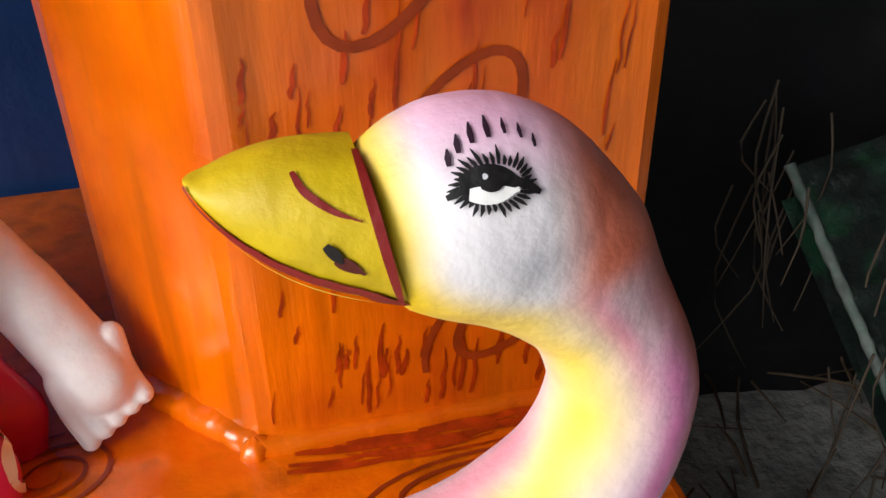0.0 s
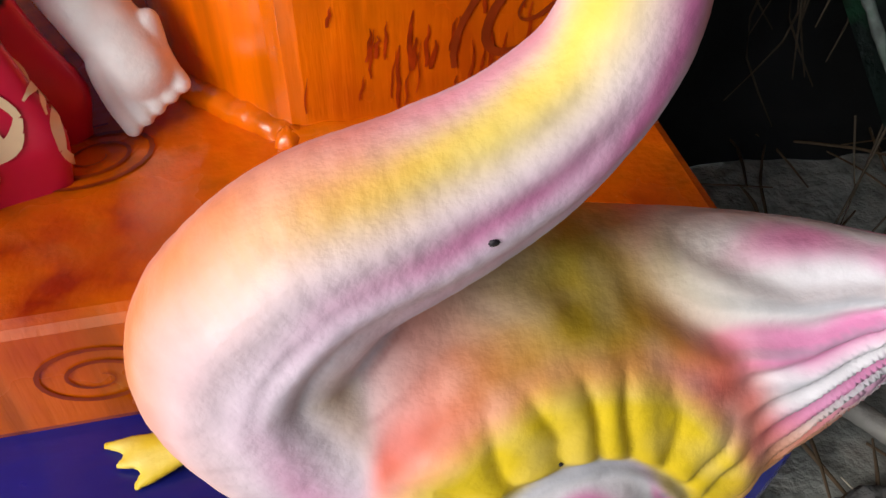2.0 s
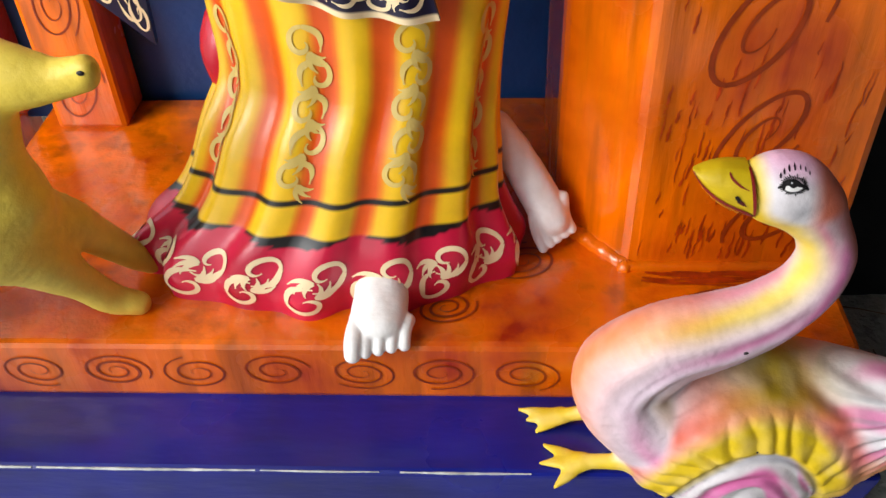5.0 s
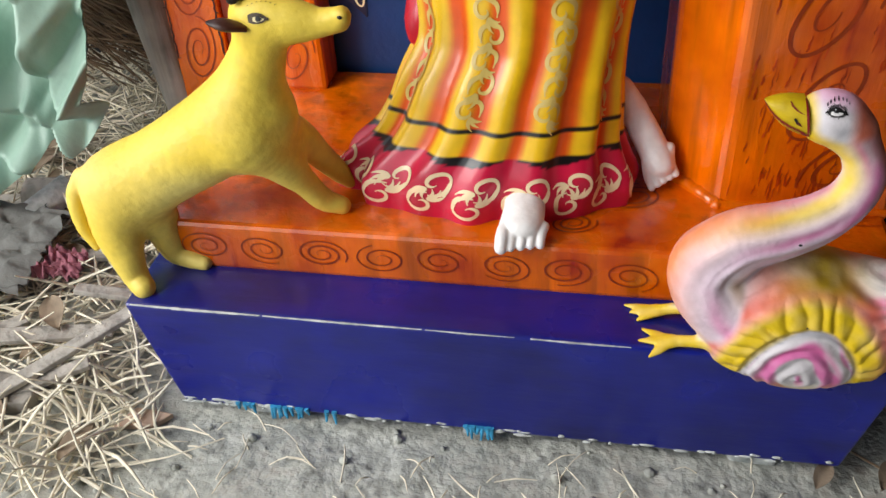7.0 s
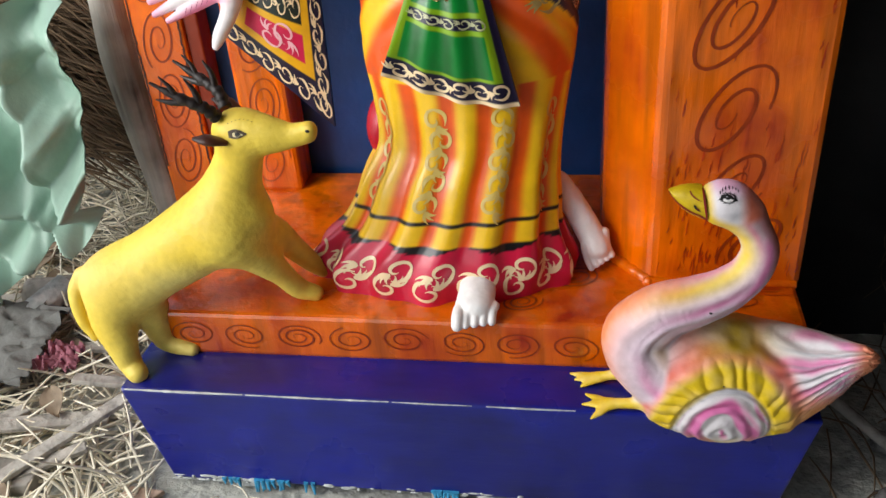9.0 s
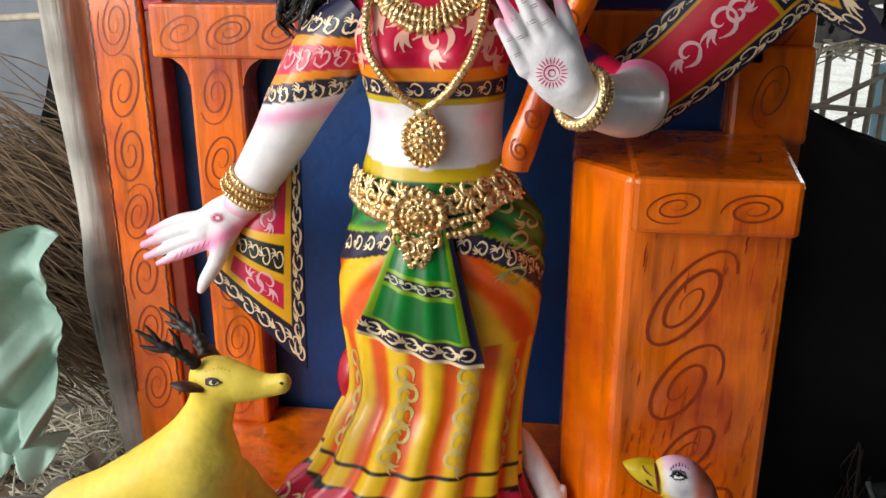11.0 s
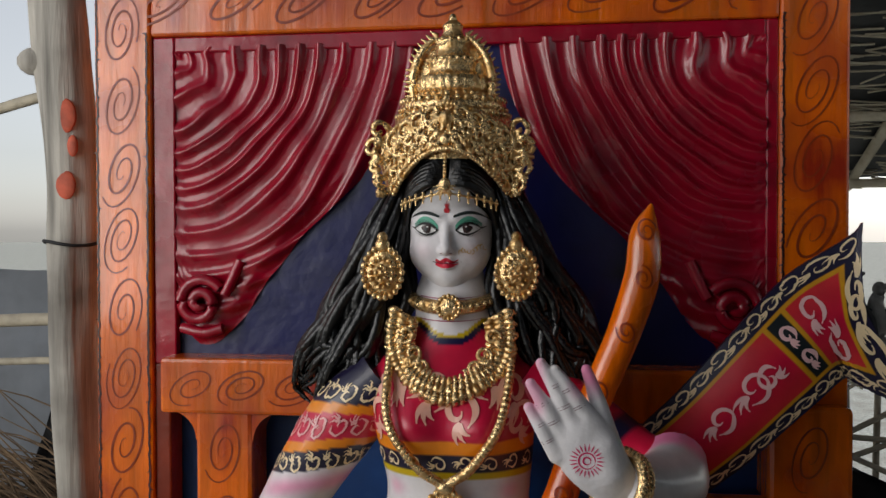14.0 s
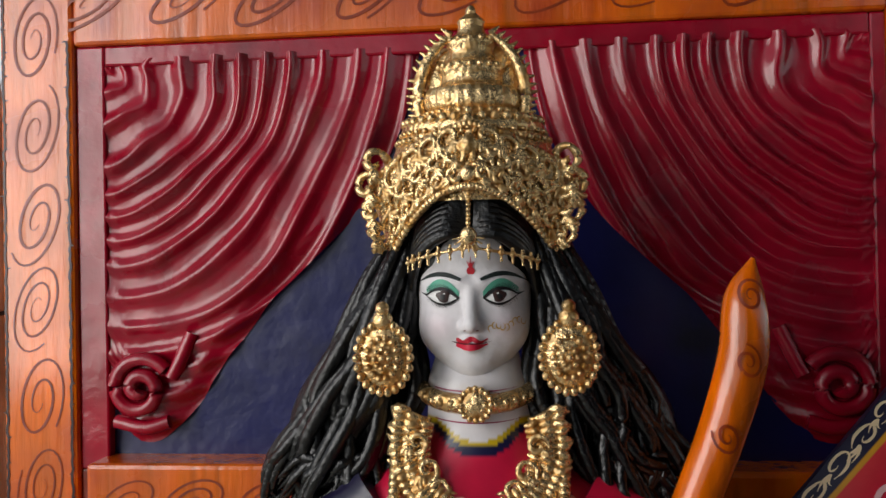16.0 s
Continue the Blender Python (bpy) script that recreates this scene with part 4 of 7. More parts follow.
    head = Clay((-0.01, -0.145, 1.165), (0.145, 0.02, 1.36), 0.0013)
    head.limb([(hx, -0.055, 1.292), (hx, -0.055, 1.255), (hx, -0.062, 1.228), (hx, -0.076, 1.209), (hx, -0.084, 1.202)], [0.0545, 0.0575, 0.049, 0.033, 0.0235], 24, (1, 1, 1))
    for q in (-1, 1):
        head.limb([(hx + q * 0.026, -0.086, 1.234), (hx + q * 0.030, -0.082, 1.228)], [0.022, 0.022], 3, k=0.016)
        head.limb([(hx + q * 0.016, -0.100, 1.2585), (hx + q * 0.027, -0.098, 1.2595), (hx + q * 0.038, -0.090, 1.2590)], [0.007, 0.0125, 0.006], 8, k=0.006)
        head.limb([(hx + q * 0.0072, -0.113, 1.2315), (hx + q * 0.0072, -0.111, 1.2330)], [0.0048, 0.0048], 3, k=0.004)
        head.limb([(hx + q * 0.010, -0.108, 1.2735), (hx + q * 0.030, -0.101, 1.2785), (hx + q * 0.046, -0.085, 1.2740)], [0.004, 0.0045, 0.003], 8, k=0.010)
    head.limb([(hx, -0.109, 1.268), (hx, -0.116, 1.250), (hx, -0.1215, 1.2360), (hx, -0.119, 1.2315)], [0.0045, 0.0050, 0.0068, 0.0060], 12, k=0.007)
    head.limb([(hx - 0.0155, -0.1035, 1.2170), (hx - 0.005, -0.1110, 1.2188), (hx, -0.1110, 1.2178), (hx + 0.005, -0.1110, 1.2188), (hx + 0.0155, -0.1035, 1.2170)], [0.0018, 0.0042, 0.0040, 0.0042, 0.0018], 16, k=0.003)
    head.limb([(hx - 0.011, -0.1055, 1.2140), (hx, -0.1105, 1.2118), (hx + 0.011, -0.1055, 1.2140)], [0.0022, 0.0050, 0.0022], 12, k=0.003)
    head.skin(fm, 0, lambda P: blend(np.ones((len(P), 3)) * SKIN, np.ones((len(P), 3)) * PINK, 0.10 * bell(np.abs(P[:, 0] - hx), 0.032, 0.014) * bell(P[:, 2], 1.232, 0.014)), lambda P, N: 0.0003 * grain(P, 90, 3))
    at = head.front()
    lay = lambda pts, w, col, off=0.0006: fm.ribbon(*zip(*[at(hx + a, 1.255 + b) for a, b in pts]), w, 0, col, off)
    lin_t = lambda n: np.linspace(0, 1, n)
    for q in (-1, 1):
        X = lambda t: q * (0.0125 + 0.030 * t)
        upper = lambda t: 0.0035 + 0.0072 * max(0, math.sin(math.pi * t)) ** 0.8 + 0.0030 * t
        lower = lambda t: 0.0030 - 0.0062 * math.sin(math.pi * t) + 0.0025 * t
        for k in range(5):
            f = (k + 0.5) / 5
            lay([(X(t), lower(t) * (1 - f) + upper(t) * f) for t in lin_t(16)], 0.0032, WHITE, 0.0004)
        lay([(X(t), 0.0042 + 0.0005 * k) for k, t in enumerate(np.linspace(0.30, 0.70, 7))], 0.0118, lin(48, 18, 12), 0.0008)
        lay([(X(t), 0.0048) for t in np.linspace(0.42, 0.58, 5)], 0.0056, BLACK, 0.0011)
        lay([(X(0.40), 0.0075), (X(0.44), 0.0078), (X(0.47), 0.0078)], 0.0016, WHITE, 0.0014)
        # teal lid, drawn with fine lash lines, and heavy liner to a wing
        for k in range(4):
            lay([(X(t * 1.08 - 0.02), upper(t) + 0.0018 + 0.0022 * k * (0.35 + 0.65 * math.sin(math.pi * (0.1 + 0.8 * t)))) for t in lin_t(16)], 0.0030, lin(92, 172, 146), 0.0004 + 0.0001 * k)
        for k in range(16):
            t = 0.05 + 0.9 * k / 15
            lay([(X(t), upper(t)), (X(t) + q * 0.0014, upper(t) + 0.0032), (X(t) + q * 0.0030, upper(t) + 0.0060)], 0.0006, lin(20, 60, 52), 0.0010)
            lay([(X(t), lower(t)), (X(t) + q * 0.0010, lower(t) - 0.0020), (X(t) + q * 0.0022, lower(t) - 0.0034)], 0.0006, BLACK, 0.0008)
        lay([(X(t), upper(min(t, 1)) + 0.010 * max(0, t - 1)) for t in np.linspace(-0.04, 1.22, 22)], 0.0036, BLACK, 0.0012)
        lay([(X(t), lower(min(t, 1)) + 0.012 * max(0, t - 1)) for t in np.linspace(-0.02, 1.16, 22)], 0.0024, BLACK, 0.0012)
        lay([(q * (0.0095 + 0.045 * t), 0.0170 + 0.0125 * math.sin(math.pi * (0.10 + 0.72 * t)) - 0.006 * t) for t in lin_t(22)], 0.0048, lin(12, 30, 28), 0.0008)
        lay([(q * (0.0045 + 0.003 * t), -0.0262 - 0.0005 * t) for t in lin_t(5)], 0.0016, lin(120, 70, 70), 0.0006)
    for dz, w, c in ((-0.0368, 0.0052, lin(186, 14, 44)), (-0.0430, 0.0068, lin(206, 26, 60))):
        lay([(-0.0150 + t * 0.030, dz + (0.0016 * math.cos((t - 0.5) * 12) if dz > -0.04 else 0.0030 * (2 * t - 1) ** 2)) for t in lin_t(20)], w, c, 0.0006)
    lay([(-0.0185 + t * 0.037, -0.0395 + 0.0022 * (2 * t - 1) ** 2) for t in lin_t(18)], 0.0013, lin(80, 6, 20), 0.0014)
    # mark on the brow, and the gold tracery on one cheek
    lay([(0, 0.0262 + 0.0085 * t) for t in lin_t(7)], 0.0078, lin(186, 14, 34), 0.0006)
    for a in (-0.5, -0.22, 0.0, 0.22, 0.5):
        lay([(0.006 * t * math.sin(a) * 1.3, 0.031 + (0.012 if abs(a) < 0.1 else 0.008) * t) for t in lin_t(5)], 0.0012, lin(186, 14, 34), 0.0009)
    for k in range(9):
        a0, b0 = 0.018 + 0.0038 * k, -0.0255 + 0.0022 * math.sin(k * 1.2) + 0.0008 * k
        lay([(a0 + 0.0022 * math.cos(t), b0 + 0.0030 * math.sin(t)) for t in np.linspace(0.5 + k, 4.8 + k, 10)], 0.0011, lin(206, 162, 70), 0.0008)
    for z, w in ((1.176, 0.0016), (1.158, 0.0014), (1.146, 0.0014)):
        stroke_body(fm, [([(a, z - 0.008 * math.cos(a)) for a in np.linspace(-0.9, 0.9, 24)], w)], lin(150, 40, 80))
    # hair: a cap swept to the sides, then thick waved locks over the shoulders
    fm.ball((hx, -0.030, 1.300), (0.078, 0.075, 0.062), 2, BLACK, 30, 20)
    for q in (-1, 1):
        fm.tube([(hx + q * 0.062, -0.040, 1.33), (hx + q * 0.082, -0.040, 1.26), (hx + q * 0.105, -0.040, 1.19), (hx + q * 0.140, -0.040, 1.12), (hx + q * 0.150, -0.040, 1.05)], [0.028, 0.036, 0.050, 0.060, 0.045], 16, 24, 2, BLACK, 0.6, up=(0, 1, 0))
        for k in range(120):
            o, e = rnd.random(), rnd.uniform(1.015, 1.085)
            lock = int(o * 9)
            ph = lock * 2.3 + rnd.uniform(-0.25, 0.25)
            bulge = 0.046 * math.sin(math.pi * (0.12 + 0.78 * o)) * rnd.uniform(0.8, 1.05) + 0.008 * math.cos(o * 9 * 2 * math.pi)
            path = [(0.046 + 0.036 * o, 1.335 - 0.01 * o), (0.058 + 0.050 * o, 1.275), (0.060 + 0.080 * o, 1.215), (0.064 + 0.112 * o, 1.160), (0.076 + 0.126 * o, 1.105), (0.086 + 0.124 * o, e + 0.02), (0.088 + 0.120 * o + rnd.uniform(-0.008, 0.010), e)]
            pts = [(hx + q * (x + 0.015 * math.sin(i * 1.75 + ph) * min(1, i / 3)), -0.040 - bulge * min(1, 0.5 + i / 4) - 0.005 * math.cos(i * 1.9 + ph), z) for i, (x, z) in enumerate(path)]
            fm.tube(pts, [0.004, 0.0070, 0.0075, 0.0075, 0.0070, 0.005, 0.0012], 6, 30, 2, BLACK)
        for k in range(30):
            t = k / 29
            w = 0.002 * math.sin(k * 1.7)
            fm.tube([(hx + q * 0.004, -0.112 + 0.012 * t, 1.318 + 0.045 * t), (hx + q * (0.026 + w), -0.116 + 0.020 * t, 1.318 + 0.040 * t), (hx + q * (0.050 + w), -0.098 + 0.022 * t, 1.300 + 0.038 * t), (hx + q * 0.0605, -0.078 + 0.012 * t, 1.272 + 0.030 * t), (hx + q * (0.066 + 0.006 * t), -0.060, 1.225 + 0.02 * t)], [0.0042, 0.0055, 0.0055, 0.005, 0.003], 6, 18, 2, BLACK)
    ob = fm.make("clay_statue", [CLAY, GLOSS, HAIR])
    return tagged(ob, "painted clay statue in red blouse, green wrap and orange skirt", "statue")


statue()


# ---- gold ornaments on the statue ----
def ornament(name, fm, label, category, group=""):
    return tagged(fm.make(name, [GOLD]), label, category, group)


def bead_line(fm, pts, r, n):
    for p in spline(pts, n):
        fm.ball(p, r, 0, (1, 1, 1), 8, 6)


def gold_curl(fm, fn, a, b, s, tilt, way=1, r=0.0028):
    for pts, w in curl(a, b, s, tilt, way):
        q = [fn(x, y)[0] + fn(x, y)[1] * 0.001 for x, y in pts]
        fm.tube(q, [r * (0.55 + 0.6 * math.sin(math.pi * (0.15 + 0.8 * i / (len(q) - 1)))) for i in range(len(q))], 6, max(10, len(q)), 0)


def crown():
    fm = Form()
    c = Vector((0.067, -0.045, 0))
    prof = [(1.352, 0.086), (1.385, 0.085), (1.410, 0.079), (1.416, 0.071), (1.424, 0.073), (1.431, 0.072), (1.436, 0.066), (1.440, 0.056), (1.445, 0.046), (1.450, 0.049), (1.460, 0.050), (1.468, 0.046), (1.472, 0.036), (1.480, 0.033),
            (1.488, 0.036), (1.494, 0.035), (1.498, 0.028), (1.508, 0.024), (1.516, 0.027), (1.521, 0.024), (1.526, 0.016), (1.534, 0.013), (1.540, 0.014), (1.545, 0.009), (1.550, 0.003)]

    def fn(u, w):
        z, r = spline_prof[int(w * 119)]
        a = 2 * math.pi * u
        k = 1 + 0.02 * math.cos(a * 30) * (0.5 + 0.5 * math.sin(z * 500)) + (0.05 * abs(math.cos(a * 14)) if 1.446 < z < 1.470 else 0)
        return c + Vector((r * k * math.sin(a), -r * k * 0.82 * math.cos(a), z))
    spline_prof = spline(prof, 120)
    fm.grid(fn, 96, 120, 0, (1, 1, 1), close=True)
    # fan of leaf scrolls over the brow
    def fan(a, t):
        """a from -1 to 1 across, t from 0 at the arched lower edge to 1 at the rim."""
        low, high = Vector((0.084 * a, -0.126 + 0.055 * a * a, 1.366 - 0.066 * a * a)), Vector((0.106 * a, -0.112 + 0.048 * a * a, 1.424 - 0.036 * a * a - 0.020 * abs(a)))
        return Vector((0.067, 0, 0)) + low + (high - low) * t
    fm.grid(lambda u, v: fan(2 * u - 1, v) + Vector((0, 0.004 - 0.004 * abs(math.sin(u * 40)), 0.003 * v * abs(math.sin(u * 34)))), 120, 12, 0)
    fm.grid(lambda u, v: fan(2 * u - 1, v) + Vector((0, 0.014, 0)), 60, 6, 0, flip=True)
    on_fan = lambda x, b: (fan(x / 0.095, b / 0.056) + Vector((0, -0.001, 0)), Vector((0.3 * x / 0.095, -1, 0.2)).normalized())
    for i in range(-5, 6):
        if i:
            w = 1 if i > 0 else -1
            gold_curl(fm, on_fan, i * 0.0172, 0.044, 0.022, 1.57 - w * 0.5, w, 0.0032)
            gold_curl(fm, on_fan, i * 0.0172 - w * 0.006, 0.026, 0.021, 1.57 - w * 0.2, -w, 0.0032)
            gold_curl(fm, on_fan, i * 0.0168, 0.010, 0.017, 1.2 + w * 0.9, w, 0.0028)
    bead_line(fm, [fan(a, 1.02) for a in np.linspace(-1, 1, 15)], 0.0042, 46)
    for b, r in ((0.036, 0.0105), (0.010, 0.0080), (0.062, 0.0050), (0.070, 0.0035)):
        p, n = on_fan(0, b)
        fm.ball(p, (r, r * 0.8, r * 1.1), 0, (1, 1, 1), 16, 12)
    for k in range(16):
        t = 2 * math.pi * k / 16
        p, n = on_fan(0.0155 * math.cos(t), 0.036 + 0.0175 * math.sin(t))
        fm.ball(p, 0.0028, 0, (1, 1, 1), 8, 6)
    ring = lambda z, r, n, b: [fm.ball(c + Vector((r * math.sin(t), -r * 0.83 * math.cos(t), z)), b, 0, (1, 1, 1), 8, 6) for t in (2 * math.pi * k / n for k in range(n))]
    ring(1.414, 0.078, 44, 0.0036)
    ring(1.422, 0.074, 40, 0.0030)
    ring(1.434, 0.070, 34, 0.0048)
    ring(1.443, 0.050, 30, 0.0030)
    ring(1.491, 0.036, 22, 0.0032)
    ring(1.519, 0.026, 14, 0.0030)
    fm.ball(c + Vector((0, 0, 1.548)), (0.006, 0.006, 0.009), 0, (1, 1, 1), 10, 8)
    # lower edge, arched over the forehead, with side wings
    bead_line(fm, [fan(a, -0.03) for a in np.linspace(-1, 1, 15)], 0.0040, 50)
    for s in (-1, 1):
        # side flourish, and the beaded crescent of the upper tier
        wf = lambda a, b: (Vector((0.067 + s * (0.098 + a), -0.082 + 0.5 * abs(a), 1.350 + b)), Vector((s * 0.3, -1, 0)).normalized())
        for a, b, sz, t in ((-0.004, 0.040, 0.028, 1.6), (0.002, 0.016, 0.032, 1.9), (-0.002, -0.010, 0.030, 1.6), (-0.008, -0.032, 0.024, 1.4)):
            gold_curl(fm, wf, a, b, sz, t if s > 0 else 3.14 - t, s, 0.0040)
        fm.ball((0.067 + s * 0.018, -0.044, 1.474), (0.034, 0.010, 0.042), 0, (1, 1, 1), 20, 14)
        horn = [(0.067 + s * x, -0.055, z) for x, z in ((0.053, 1.442), (0.055, 1.462), (0.050, 1.486), (0.038, 1.508), (0.020, 1.524))]
        fm.tube(horn, [0.0055, 0.0065, 0.0062, 0.005, 0.003], 10, 24, 0)
        for i, p in enumerate(spline(horn, 13)):
            d = Vector((s * 0.8, 0, 0.6)) if i > 5 else Vector((s, 0, 0.15))
            fm.tube([p, Vector(p) + d * 0.012], [0.0042, 0.001], 7, 5, 0)
    ornament("crown", fm, "tall tiered gold crown with scroll relief on the statue's head", "crown")


def earring(x):
    fm = Form()
    c = Vector((x, -0.118, 1.205))
    fm.ball(c + Vector((0, 0.006, 0)), (0.026, 0.012, 0.034), 0, (1, 1, 1), 24, 14)
    for k in range(22):
        t = 2 * math.pi * k / 22
        fm.ball(c + Vector((0.026 * math.cos(t), -0.001, 0.033 * math.sin(t) - 0.002)), (0.0042, 0.004, 0.0046), 0, (1, 1, 1), 8, 6)
    for k in range(14):
        t = 2 * math.pi * k / 14
        fm.ball(c + Vector((0.015 * math.cos(t), -0.006, 0.019 * math.sin(t) - 0.002)), 0.0036, 0, (1, 1, 1), 8, 6)
    for k in range(8):
        t = 2 * math.pi * k / 8
        fm.ball(c + Vector((0.007 * math.cos(t), -0.009, 0.009 * math.sin(t) - 0.002)), 0.003, 0, (1, 1, 1), 8, 6)
    fm.ball(c + Vector((0, -0.01, -0.002)), 0.004, 0, (1, 1, 1), 8, 6)
    for z, r in ((0.034, 0.010), (0.045, 0.007)):
        fm.ball(c + Vector((0, 0, z)), (r, 0.007, r), 0, (1, 1, 1), 12, 8)
    ornament("earring", fm, "large round gold earring with beaded rim beside the neck", "earring", "pair of earrings")


def necklaces():
    fm = Form()
    pts = [(a, 1.168 - 0.012 * math.cos(a)) for a in np.linspace(-1.35, 1.35, 30)]
    P = [on_body(a, z) for a, z in pts]
    fm.tube([p + n * 0.004 for p, n in P], [0.0075] * 30, 8, 60, 0, flat=1.3)
    for p, n in P[::2]:
        fm.ball(p + n * 0.009, 0.0045, 0, (1, 1, 1), 8, 6)
    m, n = on_body(0, 1.157)
    fm.ball(m + n * 0.004, (0.017, 0.009, 0.017), 0, (1, 1, 1), 18, 10)
    for r, k in ((0.015, 16), (0.008, 9)):
        for i in range(k):
            t = 2 * math.pi * i / k
            fm.ball(m + n * 0.009 + Vector((r * math.cos(t), 0, r * math.sin(t))), 0.0034, 0, (1, 1, 1), 8, 6)
    ornament("choker", fm, "gold choker with a round flower boss on the statue's neck", "necklace")
    fm = Form()
    rows = [(-0.062, 1.145), (-0.066, 1.115), (-0.058, 1.085), (-0.036, 1.066), (0, 1.055), (0.036, 1.066), (0.058, 1.085), (0.066, 1.115), (0.062, 1.145)]
    rn = random.Random(4)
    for k, (w, r) in enumerate(((0.80, 0.0066), (1.0, 0.0088), (1.18, 0.0084))):
        q = spline([(x * w, 1.105 + (z - 1.105) * w) for x, z in rows], 34 + 4 * k)
        for i, (x, z) in enumerate(q):
            a = math.asin(max(-0.95, min(0.95, x / 0.088)))
            p, n = on_body(a, max(z, 1.02))
            y = min(p.y, -0.098 - 0.35 * max(0, 1.12 - z)) - 0.006
            out = Vector((x, 0, z - 1.125)).normalized()
            side = Vector((-out.z, 0, out.x)) * rn.choice((-1, 1)) * rn.uniform(0.15, 0.7)
            p = Vector((0.071 + x, y, z))
            fm.tube([p - out * r * 0.9, p + out * r * 0.3 + Vector((0, -0.003, 0)), p + (out + side) * r * 1.3], [r * 0.35, r * rn.uniform(0.55, 0.75), r * 0.18], 7, 8, 0)
    band = spline([(x, 1.105 + (z - 1.105)) for x, z in rows], 40)
    fm.tube([(0.071 + x, -0.098 - 0.30 * max(0, 1.12 - z), z) for x, z in band], [0.016] * 40, 8, 60, 0, flat=0.35, up=(0, 1, 0))
    for s in (-1, 1):
        for i in range(5):
            gold_curl(fm, lambda a, b: (Vector((0.071 + s * a, -0.112 - 0.33 * max(0, 1.12 - b), b)), Vector((0, -1, 0))), 0.012 + i * 0.012, 1.062 + i * i * 0.0035, 0.022, 1.2 + 0.3 * i, s, 0.003)
    ornament("necklace", fm, "broad gold leaf-relief collar necklace over the red blouse", "necklace")
    fm = Form()
    for s in (-1, 1):
        q = [(0.071 + s * 0.077, -0.085, 1.14), (0.071 + s * 0.080, -0.118, 1.085), (0.071 + s * 0.070, -0.182, 1.02), (0.071 + s * 0.035, -0.180, 0.965), (0.071 + s * 0.006, -0.172, 0.942)]
        fm.tube(q, [0.0052] * 5, 8, 50, 0)
        for i, p in enumerate(spline(q, 44)):
            fm.ball(p, 0.0066, 0, (1, 1, 1), 8, 6)
    chain = ornament("pendant_chain", fm, "long gold rope chain with an oval pendant at the navel", "necklace")
    fm = Form()
    c = Vector((0.072, -0.172, 0.898))
    fm.ball(c + Vector((0, 0.006, 0)), (0.026, 0.012, 0.034), 0, (1, 1, 1), 22, 14)
    for r, k, b in ((1.0, 22, 0.0048), (0.66, 15, 0.0044), (0.34, 8, 0.0038)):
        for i in range(k):
            t = 2 * math.pi * i / k
            fm.ball(c + Vector((0.027 * r * math.cos(t), -0.008 * (1 - r), 0.034 * r * math.sin(t))), b, 0, (1, 1, 1), 8, 6)
    fm.ball(c + Vector((0, 0, 0.038)), (0.013, 0.008, 0.010), 0, (1, 1, 1), 12, 8)
    fm.ball(c + Vector((0, -0.008, 0)), 0.005, 0, (1, 1, 1), 8, 6)
    fm.make("pendant", [GOLD], chain, "oval gold pendant with beaded rings")


def waist_belt():
    fm = Form()
    rn = random.Random(6)
    for i in range(46):
        a = -1.5 + 3.0 * i / 45
        z0 = 0.838 - 0.030 * math.cos(a) + 0.012 * a
        for k in range(4 if abs(a) < 0.55 else 3):
            drop = (0.0085 + 0.007 * math.cos(a) ** 2) * k
            p, n = on_body(a, z0 - drop + 0.004)
            r = rn.uniform(0.0055, 0.0085)
            fm.ball(p + n * 0.005, (r, r, r * 1.1), 0, (1, 1, 1), 8, 6)
    for i in range(-5, 6):
        a = i * 0.24
        gold_curl(fm, lambda x, y: (on_body(x / 0.12, y)[0] + on_body(x / 0.12, y)[1] * 0.010, on_body(x / 0.12, y)[1]), a * 0.12, 0.812 + 0.010 * abs(a), 0.034, 1.2 * (1 if i > 0 else -1), 1 if i > 0 else -1, 0.0034)
    band = ornament("waist_belt", fm, "gold flower-boss belt with hanging relief on the statue's hips", "belt")
    fm = Form()
    c = Vector((0.066, -0.190, 0.795))
    fm.ball(c + Vector((0, 0.01, 0)), (0.036, 0.014, 0.036), 0, (1, 1, 1), 26, 14)
    for r, k, b in ((0.034, 18, 0.0075), (0.021, 16, 0.0044), (0.012, 9, 0.0040)):
        for i in range(k):
            t = 2 * math.pi * i / k
            fm.ball(c + Vector((r * math.cos(t), -0.006 * (1 - r / 0.034), r * math.sin(t))), (b, b * 0.8, b), 0, (1, 1, 1), 8, 6)
    fm.ball(c + Vector((0, -0.008, 0)), 0.006, 0, (1, 1, 1), 10, 8)
    fm.tube([c + Vector((0, 0, -0.03)), c + Vector((0, -0.004, -0.05)), c + Vector((0, -0.004, -0.075))], [0.028, 0.020, 0.003], 14, 12, 0, flat=0.4, up=(0, 1, 0))
    wf = lambda a, b: (c + Vector((a, -0.012, b)), Vector((0, -1, 0)))
    for s in (-1, 1):
        for a, b, sz, t in ((0.012, -0.045, 0.024, 1.9), (0.022, -0.032, 0.026, 1.2), (0.007, -0.062, 0.016, 1.9)):
            gold_curl(fm, wf, s * a, b, sz, t if s > 0 else 3.14 - t, s, 0.0032)
    fm.make("flower_boss", [GOLD], band, "round gold flower boss with a pointed drop")


